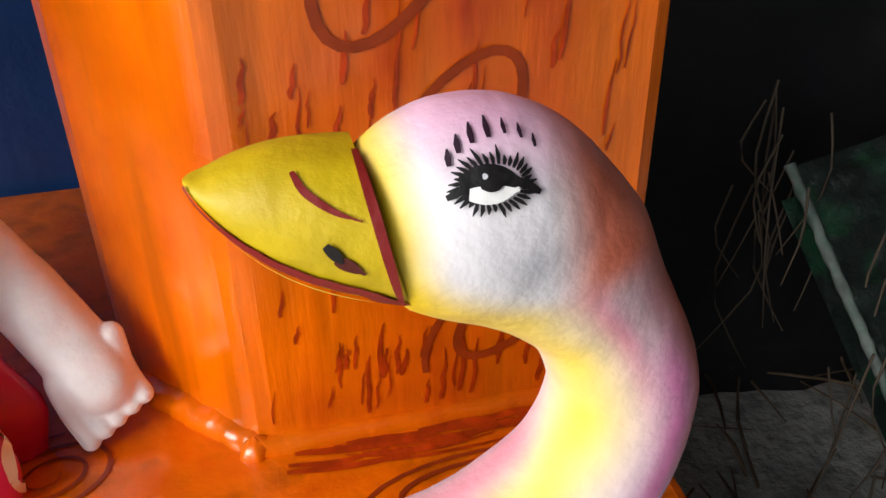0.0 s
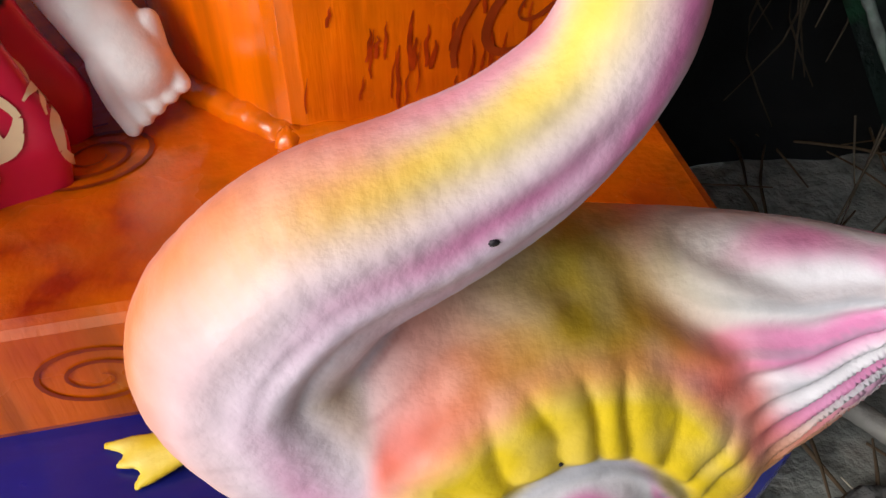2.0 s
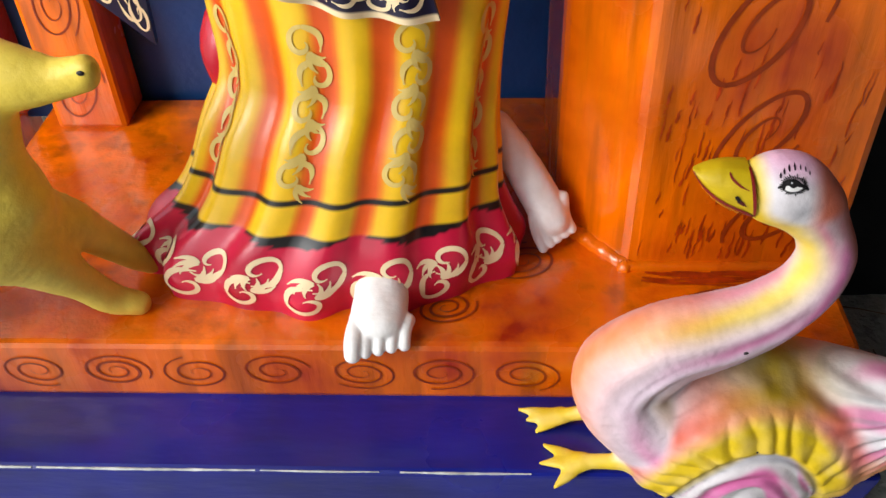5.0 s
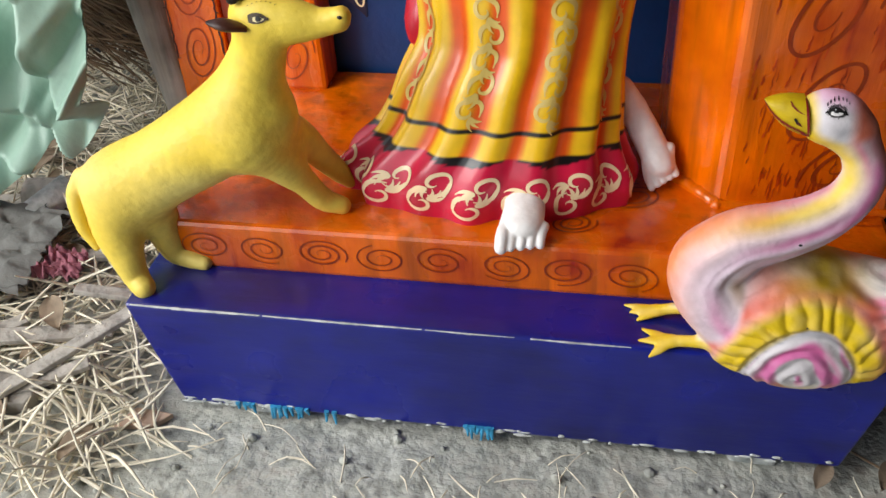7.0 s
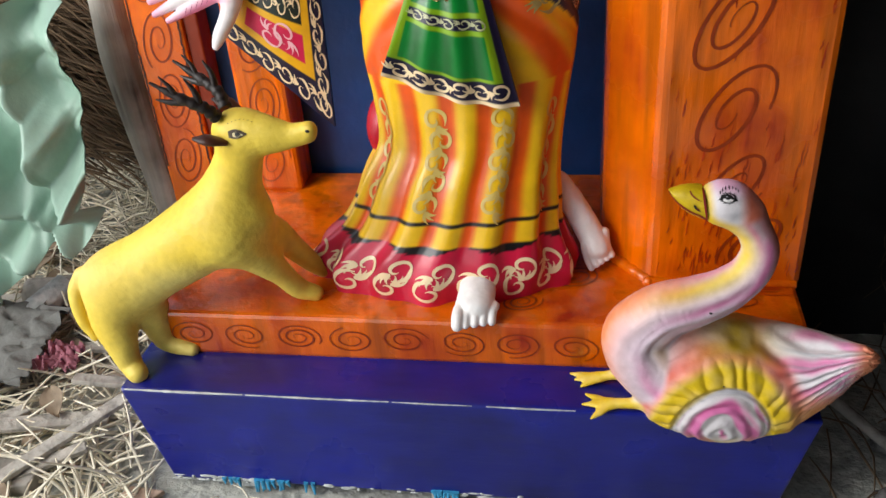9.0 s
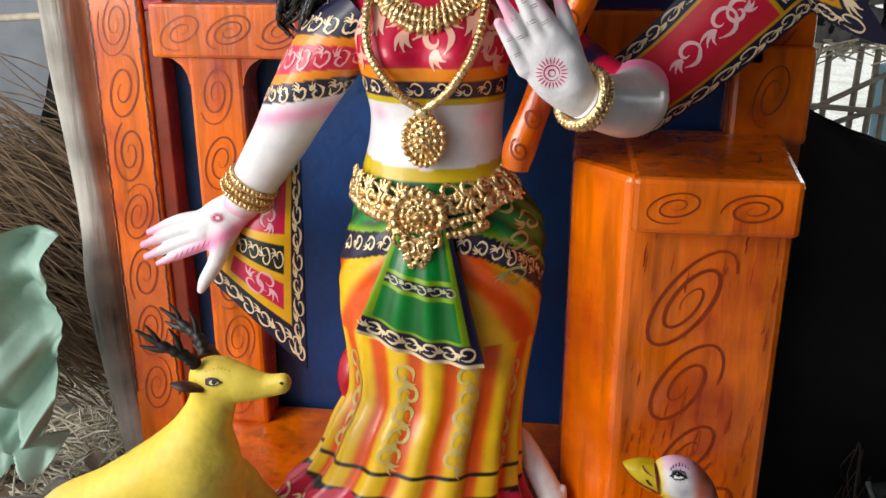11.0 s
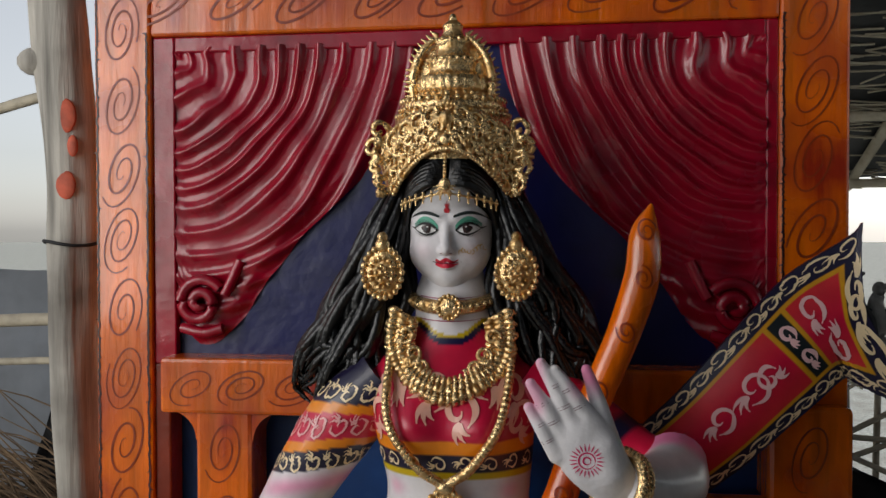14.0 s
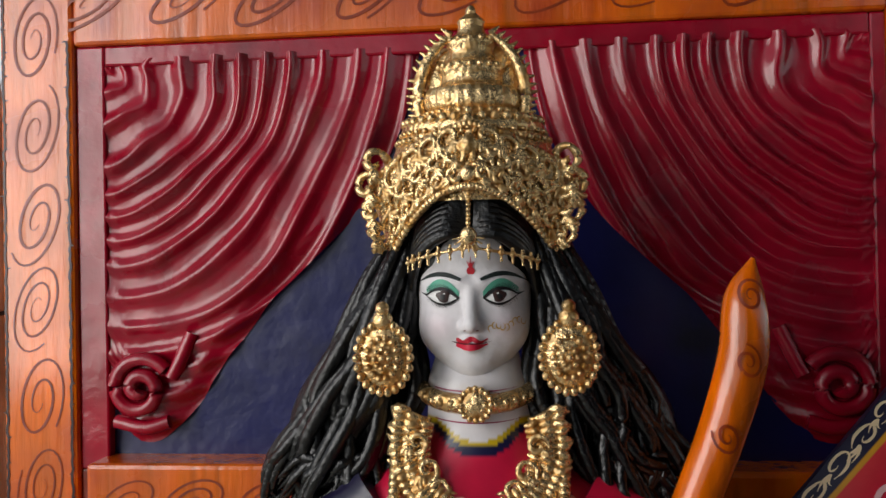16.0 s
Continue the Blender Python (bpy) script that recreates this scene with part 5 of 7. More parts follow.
def bracelet(c, axis, r, rows, label):
    fm = Form()
    c, d = Vector(c), Vector(axis).normalized()
    a = d.cross(Vector((0, 1, 0))).normalized()
    b = d.cross(a)
    for k in range(rows):
        o = c + d * (k - (rows - 1) / 2) * 0.013
        n = 36
        q = [o + (a * math.cos(t) + b * math.sin(t)) * r * (1 + 0.04 * k) for t in (2 * math.pi * i / n for i in range(n + 1))]
        fm.tube(q, [0.0052] * (n + 1), 8, 60, 0, caps=False)
        for i, p in enumerate(q[:-1]):
            fm.ball(p + (p - o).normalized() * 0.003, (0.0046, 0.0046, 0.0056), 0, (1, 1, 1), 6, 5)
    ornament("bracelet", fm, label, "bracelet", "pair of bracelets")


def forehead_chain():
    fm = Form()
    hc = Vector((0.067, -0.062, 1.255))
    q = []
    for t in np.linspace(-1, 1, 40):
        a = t * 1.15
        q.append(hc + Vector((0.069 * math.sin(a), -0.070 * math.cos(a), 0.052 - 0.014 * abs(t))))
    fm.tube(q, [0.0016] * 40, 6, 60, 0)
    for i in range(0, 40, 3):
        fm.ball(q[i], 0.0034, 0, (1, 1, 1), 8, 6)
        fm.tube([q[i] + Vector((0, 0, 0.006)), q[i] + Vector((0, -0.001, -0.009))], [0.0016, 0.0012], 6, 5, 0)
    m = hc + Vector((0, -0.074, 0.062))
    fm.ball(m, (0.008, 0.005, 0.009), 0, (1, 1, 1), 12, 8)
    for i in range(9):
        t = math.pi + math.pi * (i + 0.5) / 9
        fm.tube([m, m + Vector((0.015 * math.cos(t), 0, 0.015 * math.sin(t)))], [0.002, 0.0008], 5, 5, 0)
    bead_line(fm, [m + Vector((0, 0, 0.008)), m + Vector((0, 0.004, 0.025)), m + Vector((0, 0.012, 0.045))], 0.0026, 9)
    ornament("forehead_chain", fm, "thin gold forehead chain with a small round drop", "headpiece")


crown()
earring(-0.018)
earring(0.158)
necklaces()
waist_belt()
bracelet((-0.222, -0.05, 0.788), (-0.5, 0.05, -0.78), 0.035, 3, "stacked gold bangles on the lowered wrist")
bracelet((0.281, -0.283, 0.980), (-0.62, -0.62, 0.35), 0.032, 2, "broad gold bangle on the raised wrist")
forehead_chain()


def bow_stave():
    fm = Form()
    pts = [(0.330, -0.10, 1.292), (0.322, -0.10, 1.255), (0.318, -0.105, 1.20), (0.296, -0.11, 1.13), (0.262, -0.12, 1.05), (0.236, -0.135, 0.985), (0.217, -0.145, 0.93), (0.201, -0.15, 0.885), (0.196, -0.15, 0.858)]
    fm.tube(pts, [0.002, 0.019, 0.023, 0.022, 0.021, 0.021, 0.021, 0.023, 0.019], 18, 80, 0)
    ob = tagged(fm.make("bow_stave", [ORANGE]), "curved orange bow stave with brown scrolls behind the raised hand", "bow")
    rows = spline(pts, 60)
    at = lambda a, b: (Vector(rows[int(min(max(b, 0), 1) * 59)]) + Vector((a, -0.0225 * math.sqrt(max(0.05, 1 - (a / 0.022) ** 2)), 0)), Vector((a * 40, -1, 0)).normalized())
    for k in range(7):
        f2 = Form()
        b = 0.13 + k * 0.125
        s = 0.011 if k else 0.009
        st = [([at(0, b)[0] * 0 + Vector((x, 0, y)) for x, y in spiral(0, 0, 0.012, 0.017, 0.3, 1.7, 30, k * 1.3, (-1) ** k)], 0.003)]
        c, _ = at(0, b)
        P, N = [], []
        for v in st[0][0]:
            x = max(-0.019, min(0.019, v.x))
            P.append(Vector((c.x + x + (rows[min(59, int(b * 59) + 1)][0] - rows[int(b * 59)][0]) * 0, c.y + 0.0225 * (1 - math.sqrt(max(0.05, 1 - (x / 0.022) ** 2))), c.z + v.z)))
            N.append(Vector((x * 40, -1, 0)).normalized())
        f2.ribbon(P, N, 0.003, 0, (0.1, 0.03, 0.01), 0.0016)
        f2.make("painted_scroll", [STROKE], ob)


bow_stave()


# ---- swan ----
def swan():
    fm = Form()
    W, PK, Y2, O2, R2, G2, OL = lin(232, 226, 230), lin(230, 124, 182), lin(236, 200, 20), lin(240, 146, 90), lin(222, 96, 74), lin(140, 146, 158), lin(176, 150, 16)
    clay = Clay((0.215, -0.480, 0.120), (0.650, -0.270, 0.570), 0.0018)
    body = [(0.364, -0.368, 0.274, 0.058), (0.392, -0.364, 0.266, 0.081), (0.42, -0.362, 0.254, 0.096), (0.46, -0.362, 0.250, 0.092), (0.50, -0.367, 0.264, 0.076), (0.535, -0.378, 0.284, 0.057),
            (0.56, -0.390, 0.304, 0.039), (0.578, -0.402, 0.320, 0.026), (0.591, -0.408, 0.328, 0.019), (0.601, -0.411, 0.331, 0.011)]
    clay.limb([b[:3] for b in body], [b[3] for b in body], 40, (1, 0.76, 1))
    neck = [(0.392, -0.362, 0.246, 0.042), (0.347, -0.370, 0.276, 0.051), (0.322, -0.373, 0.324, 0.045), (0.348, -0.378, 0.367, 0.038), (0.394, -0.376, 0.386, 0.033), (0.430, -0.372, 0.403, 0.0285),
            (0.454, -0.368, 0.425, 0.0252), (0.464, -0.366, 0.455, 0.0228), (0.456, -0.366, 0.482, 0.0208), (0.443, -0.366, 0.505, 0.0205)]
    clay.limb([b[:3] for b in neck], [b[3] for b in neck], 60, (1, 0.92, 1), 0.010)
    clay.limb([(0.402, -0.366, 0.5242), (0.414, -0.366, 0.5238), (0.425, -0.366, 0.5195), (0.438, -0.366, 0.509)], [0.0225, 0.0290, 0.0290, 0.0235], 14, (1, 0.86, 1), 0.012)
    # webbed feet, flat on the plinth
    for leg, toes in ((((0.330, -0.335, 0.232), (0.300, -0.332, 0.222), (0.275, -0.330, 0.214)), ((0.236, -0.318, 0.208), (0.243, -0.332, 0.209), (0.252, -0.345, 0.208))),
                      (((0.362, -0.392, 0.226), (0.325, -0.388, 0.220), (0.292, -0.384, 0.214)), ((0.258, -0.362, 0.209), (0.254, -0.383, 0.209), (0.266, -0.408, 0.206)))):
        clay.limb(leg, [0.013, 0.0075, 0.0070], 10, k=0.006)
        for q in toes:
            clay.limb([leg[2], tuple((a + b) / 2 for a, b in zip(leg[2], q)), q], [0.0072, 0.0066, 0.0022], 8, (1, 1, 0.6), 0.004)
    # the face ends in a slanting seam where the bill begins
    sl = clay.box((0.36, -0.40, 0.49), (0.42, -0.33, 0.57))
    X, _, Z = clay.axes(sl)
    clay.d[sl] = np.maximum(clay.d[sl], 0.3885 + (0.545 - Z) * 0.20 - X)

    line = spline(neck, 130)
    wing, wx, wz = (0.436, 0.208), 0.060, 0.076
    axis = np.array(body)

    def field(P):
        x, y, z = P.T
        best, v, th, off = np.full(len(P), 9.0), np.zeros(len(P)), np.zeros(len(P)), np.zeros(len(P))
        for i in range(130):
            d = line[min(i + 1, 129), :3] - line[max(i - 1, 0), :3]
            d /= np.linalg.norm(d)
            q = P - line[i, :3]
            e = np.linalg.norm(q, axis=1) - line[i, 3]
            up = q @ np.cross(d, (0, 1, 0))
            m = e < best
            best = np.where(m, e, best)
            v, th, off = np.where(m, i / 129, v), np.where(m, np.arctan2(up, -q[:, 1]), th), np.where(m, up, off)
        brow = spline(body, 60)
        bd = np.full(len(P), 9.0)
        for r in brow:
            q = (P - r[:3]) / np.array((1, 0.76, 1))
            bd = np.minimum(bd, (np.linalg.norm(q, axis=1) - r[3]) * 0.8)
        on_neck = step_up(-0.004, 0.004, bd - best)
        r = np.hypot((x - wing[0]) / wx, (z - wing[1]) / wz)
        ang = np.arctan2((z - wing[1]) / wz, (x - wing[0]) / wx)
        return v, np.degrees(th), on_neck, r, ang

    def flow(P):
        """Runs across the long feathers of the back and tail."""
        x, y, z = P.T
        return (z - np.interp(x, axis[:, 0], axis[:, 2])) / np.interp(x, axis[:, 0], axis[:, 3]) * 0.055 - 0.10 * (y + 0.40) + 0.008 * np.sin(x * 26)


    def paint(P):
        x, y, z = P.T
        j, j2 = grain(P, 24), grain(P, 70, 3)
        v, th, on, r, ang = field(P)
        th = th + 9 * j
        r2 = r + 0.10 * j
        f = flow(P)
        one = np.ones((len(P), 3))
        # back and tail: white with pink and grey streaks, olive on the shoulder, orange tip
        c = blend(one * W, one * PK, 0.85 * step_up(0.15, 0.85, 0.5 + 0.5 * np.sin(f * 210 + 2.5 * j)) * step_up(0.44, 0.50, x))
        c = blend(c, one * G2, 0.45 * step_up(0.55, 1.0, np.sin(f * 520 + 2 * j)))
        c = blend(c, one * R2, 0.65 * bell(x, 0.385, 0.030) * step_up(0.27, 0.31, z))
        c = blend(c, one * O2, step_up(0.572, 0.598, x) * 0.9)
        # wing: pink rosette, yellow flight feathers, red shoulder line
        c = blend(c, one * R2, 0.95 * bell(r2, 1.66, 0.15) * step_up(-0.3, 0.3, np.sin(ang)) * step_up(0.56, 0.50, x))
        c = blend(c, one * OL, 0.95 * bell(x, 0.448, 0.048) * step_up(0.302, 0.326, z))
        c = blend(c, one * O2, 0.7 * bell(r2, 1.50, 0.10) * step_up(-0.3, 0.3, np.sin(ang)))
        c = blend(c, one * Y2, step_up(0.98, 1.06, r2) * (1 - step_up(1.38, 1.58, r2)))
        c = blend(c, one * Y2, 0.75 * step_up(0.49, 0.53, x) * (1 - step_up(0.235, 0.27, z)))
        c = blend(c, one * O2, 0.7 * step_up(0.50, 0.535, x) * (1 - step_up(0.26, 0.29, z)))
        inside = 1 - step_up(0.94, 1.0, r2)
        ros = blend(one * W, one * PK, step_up(0.25, 0.75, 0.5 + 0.5 * np.sin(r2 * 11 + 1.2 + 1.5 * j + 0.5 * np.sin(ang * 2 + 1))))
        ros = blend(ros, one * lin(222, 92, 160), 0.6 * bell(r2, 0.74, 0.08))
        ros = blend(ros, one * Y2, 0.55 * (1 - step_up(0.170, 0.205, z)))
        c = blend(c, ros, inside)
        c = blend(c, one * G2, 0.55 * bell(r, 1.0, 0.045) * step_up(-0.2, 0.2, np.sin(ang)))
        # breast and neck: bands along its length
        n = blend(one * lin(230, 212, 226), one * PK, (0.85 * bell(th, 3, 13) + 0.30 * bell(th, -38, 12)) * (0.55 + 0.45 * np.sin(v * 14 + 1)))
        n = blend(n, one * lin(236, 206, 84), bell(th, 60 - 8 * step_up(0.5, 0.9, v), 25 + 16 * step_up(0.5, 0.8, v)) * step_up(0.26, 0.40, v))
        n = blend(n, one * lin(232, 150, 170), 0.9 * bell(th, 100, 22) * (1 - step_up(0.62, 0.78, v)))
        n = blend(n, one * O2, bell(th, 84, 42) * (1 - step_up(0.30, 0.52, v)) * step_up(0.05, 0.2, v) * 0.95)
        n = blend(n, one * G2, 0.5 * bell(th, -62, 18) * (1 - step_up(0.55, 0.7, v)))
        n = blend(n, one * lin(206, 96, 70), 0.95 * bell(th, -70, 46) * step_up(0.64, 0.78, v))
        n = blend(n, one * PK, 0.95 * bell(th, -24, 18) * step_up(0.50, 0.62, v) * (1 - step_up(0.80, 0.92, v)))
        n = blend(n, one * OL, 0.55 * bell(th, -38, 18) * bell(v, 0.20, 0.10))
        n = blend(n, one * Y2, 0.8 * (1 - step_up(0.205, 0.245, z)))
        n = blend(n, one * G2, 0.30 * bell(th, -20, 8) * bell(v, 0.24, 0.09))
        c = blend(c, n, on)
        # head: pink crown, yellow round the bill, grey under the eye
        hx, hz = x - 0.419, z - 0.5255
        h = blend(one * W, one * lin(234, 170, 206), 0.85 * step_up(0.010, 0.028, hz + 0.15 * hx))
        h = blend(h, one * Y2, step_up(-0.012, -0.025, hx + 0.15 * hz))
        h = blend(h, one * Y2, 0.9 * step_up(-0.010, -0.026, hz + 0.45 * hx))
        h = blend(h, one * G2, 0.40 * bell(hx, 0.006, 0.010) * bell(hz, -0.006, 0.008))
        h = blend(h, one * lin(222, 106, 70), 0.95 * step_up(0.008, 0.026, hx + 0.05 * hz))
        c = blend(c, h, step_up(0.497, 0.512, z - 0.25 * (x - 0.43)))
        foot = step_up(0.232, 0.224, z) * step_up(0.345, 0.328, x)
        c = blend(c, one * lin(232, 200, 44), foot)
        return blend(c, one * W, 0.02 + 0.14 * j2) * (0.97 + 0.05 * j2[:, None])

    def relief(P, N):
        x, y, z = P.T
        v, th, on, r, ang = field(P)
        f = flow(P)
        side = step_up(0.1, -0.5, N[:, 1]) * (1 - step_up(0.49, 0.50, z))
        up = step_up(-0.35, 0.0, np.sin(ang))
        g = grain(P, 30, 2)
        d = 0.0014 * np.sin(r * 24 + 1 + 3 * g + 0.6 * np.sin(2 * ang)) * (1 - step_up(0.92, 1.0, r))
        d -= 0.0026 * bell(r, 1.03, 0.05) * up
        d += 0.0036 * step_up(1.02, 1.12, r) * (1 - step_up(1.35, 1.62, r)) * up * np.abs(np.sin(ang * 13 - r * 5.0 + 2 * g)) ** 0.8
        d += 0.0040 * bell(r, 1.50, 0.20) * up
        d -= 0.0045 * bell(r, 1.84, 0.10) * up * step_up(0.37, 0.40, x) * step_up(0.53, 0.49, x)
        d += 0.0026 * np.sin(f * 520 + 2.0 * g) * step_up(1.55, 1.8, r) * step_up(0.40, 0.45, x)
        d *= side * (1 - on)
        e = 0.0009 * np.sin(th * 0.16 + v * 9) * step_up(0.05, 0.2, v) * (1 - step_up(0.55, 0.72, v)) * step_up(70, 30, np.abs(th))
        e -= 0.0018 * bell(th, -24 + 20 * (v - 0.2), 6) * bell(v, 0.24, 0.12)
        e -= 0.0014 * bell(th, 0, 5) * bell(v, 0.28, 0.10)
        d += e * on * side
        return d + (0.0008 * grain(P, 36, 7) + 0.0002 * grain(P, 130, 9)) * (1 - 0.6 * step_up(0.44, 0.50, z))
    clay.skin(fm, 0, paint, relief)
    # bill
    by, br = lin(202, 172, 6), lin(128, 22, 20)

    def bill(u, w):
        a = 2 * math.pi * u
        x = 0.3935 - w * 0.0435
        top_z = 0.5445 + 0.0018 * math.sin(math.pi * min(1, w * 1.15)) - 0.0015 * w
        low_z = 0.5040 + 0.013 * w + 0.0205 * w ** 3
        k = math.sqrt(max(0, 1 - w ** 7))
        zc, rz = (top_z + low_z) / 2, (top_z - low_z) / 2 * max(k, 0.12)
        ry = (0.0215 - 0.0065 * w - 0.006 * w * w) * max(k, 0.10)
        x += 0.0095 * (0.5 - (math.cos(a) + 1) / 2) * (1 - w)
        y = ry * math.sin(a)
        return Vector((x, -0.366 + math.copysign(abs(y / max(ry, 1e-6)) ** 0.8, y) * ry, zc + rz * math.cos(a)))

    def bill_n(u, w):
        p = bill(u, w)
        n = (bill(u + 0.01, w) - p).cross(bill(u, min(w + 0.01, 0.99)) - p)
        n.normalize()
        return p, n if n.y < 0 else -n
    fm.grid(bill, 60, 50, 0, lambda u, w, p: mix(by, lin(168, 140, 10), 0.55 * max(0, noise.noise((p[0] * 90, p[1] * 60, p[2] * 90)) + 0.2 * w)), close=True)
    fm.cap([bill(i / 60, 1) for i in range(60)], 0, by)

    def on_bill(uw, w, col, off=0.0007, jig=0.0):
        q = [bill_n(u + jig * noise.noise((i * 0.7, 0, 1)), t) for i, (u, t) in enumerate(uw)]
        fm.ribbon([a for a, _ in q], [b for _, b in q], w, 0, col, off)
    lip = spline([(0.620, 0.03), (0.655, 0.20), (0.665, 0.45), (0.675, 0.70), (0.70, 0.92), (0.82, 0.985)], 50)
    on_bill(lip, 0.0036, br, jig=0.006)
    on_bill(spline([(0.572, 0.02), (0.60, 0.25), (0.61, 0.55), (0.62, 0.85)], 40), 0.0022, lin(224, 196, 60), 0.0009)
    on_bill(spline([(0.98, 0.015), (0.88, 0.02), (0.76, 0.03), (0.66, 0.03), (0.60, 0.015)], 40), 0.0024, br, 0.0009, 0.004)
    on_bill(spline([(0.62, 0.0), (0.61, 0.05), (0.62, 0.14), (0.64, 0.20)], 16), 0.0040, br)
    on_bill(spline([(0.925, 0.40), (0.88, 0.36), (0.845, 0.24), (0.83, 0.10)], 20), 0.0018, br)
    on_bill(spline([(0.745, 0.30), (0.735, 0.24), (0.72, 0.17)], 10), 0.0034, lin(84, 20, 12))
    on_bill(spline([(0.775, 0.33), (0.755, 0.29), (0.74, 0.27)], 8), 0.0028, lin(22, 10, 8), 0.001)
    # painted eye: lashes all round a heavy outline, seven drops for a brow
    at = clay.front()
    ex, ez = 0.4160, 0.5405
    lay = lambda pts, w, col, off: fm.ribbon(*zip(*[at(ex + a, ez + b) for a, b in pts]), w, 0, col, off)
    lay([(-0.0072 + 0.0144 * t, -0.0006 + 0.0010 * math.sin(3.1 * t)) for t in np.linspace(0, 1, 14)], 0.0088, BLACK, 0.0005)
    lay([(-0.0056 + 0.0112 * t, -0.0014 - 0.0004 * math.sin(3.1 * t)) for t in np.linspace(0, 1, 12)], 0.0042, WHITE, 0.0009)
    lay([(-0.0030 + 0.0064 * t, 0.0010) for t in np.linspace(0, 1, 10)], 0.0056, BLACK, 0.0012)
    lay([(-0.0024 + 0.0012 * t, 0.0016) for t in np.linspace(0, 1, 5)], 0.0014, lin(200, 200, 205), 0.0015)
    rn = random.Random(3)
    for k in range(34):
        t = 2 * math.pi * k / 34
        c0 = (0.0066 * math.cos(t), 0.0036 * math.sin(t))
        ln = rn.uniform(0.0016, 0.0034)
        c1 = (c0[0] + ln * math.cos(t + 0.25) * 1.2, c0[1] + ln * math.sin(t + 0.25))
        lay([c0, ((c0[0] + c1[0]) / 2 + 0.0002, (c0[1] + c1[1]) / 2), c1], 0.0011, BLACK, 0.0007)
    lay([(-0.0105, -0.0020), (-0.0085, -0.0012), (-0.0060, 0.0002)], 0.0020, BLACK, 0.0008)
    lay([(0.0105, -0.0030), (0.0085, -0.0016), (0.0062, 0.0002)], 0.0022, BLACK, 0.0008)
    for k in range(7):
        t = math.radians(150 - k * 19)
        a, b = 0.0015 + 0.0120 * math.cos(t), 0.0010 + 0.0082 * math.sin(t)
        s = 0.0014 if k < 4 else 0.0010
        lay([(a, b - s), (a, b), (a + 0.0002, b + s)], s * 1.15, lin(40, 14, 34), 0.0006)
    tip = lin(30, 22, 30)
    for x, z, s in ((0.408, 0.388, 0.0022), (0.352, 0.262, 0.0016), (0.430, 0.292, 0.0014), (0.372, 0.303, 0.0014), (0.470, 0.300, 0.0012), (0.50, 0.285, 0.0012)):
        p, n = at(x, z)
        fm.ball(p + n * 0.0004, (s, 0.0008, s * 0.7), 0, tip, 7, 5)
    tagged(fm.make("swan_statue", [CLAY]), "airbrushed pink, yellow and white clay swan on the blue plinth", "statue")


swan()


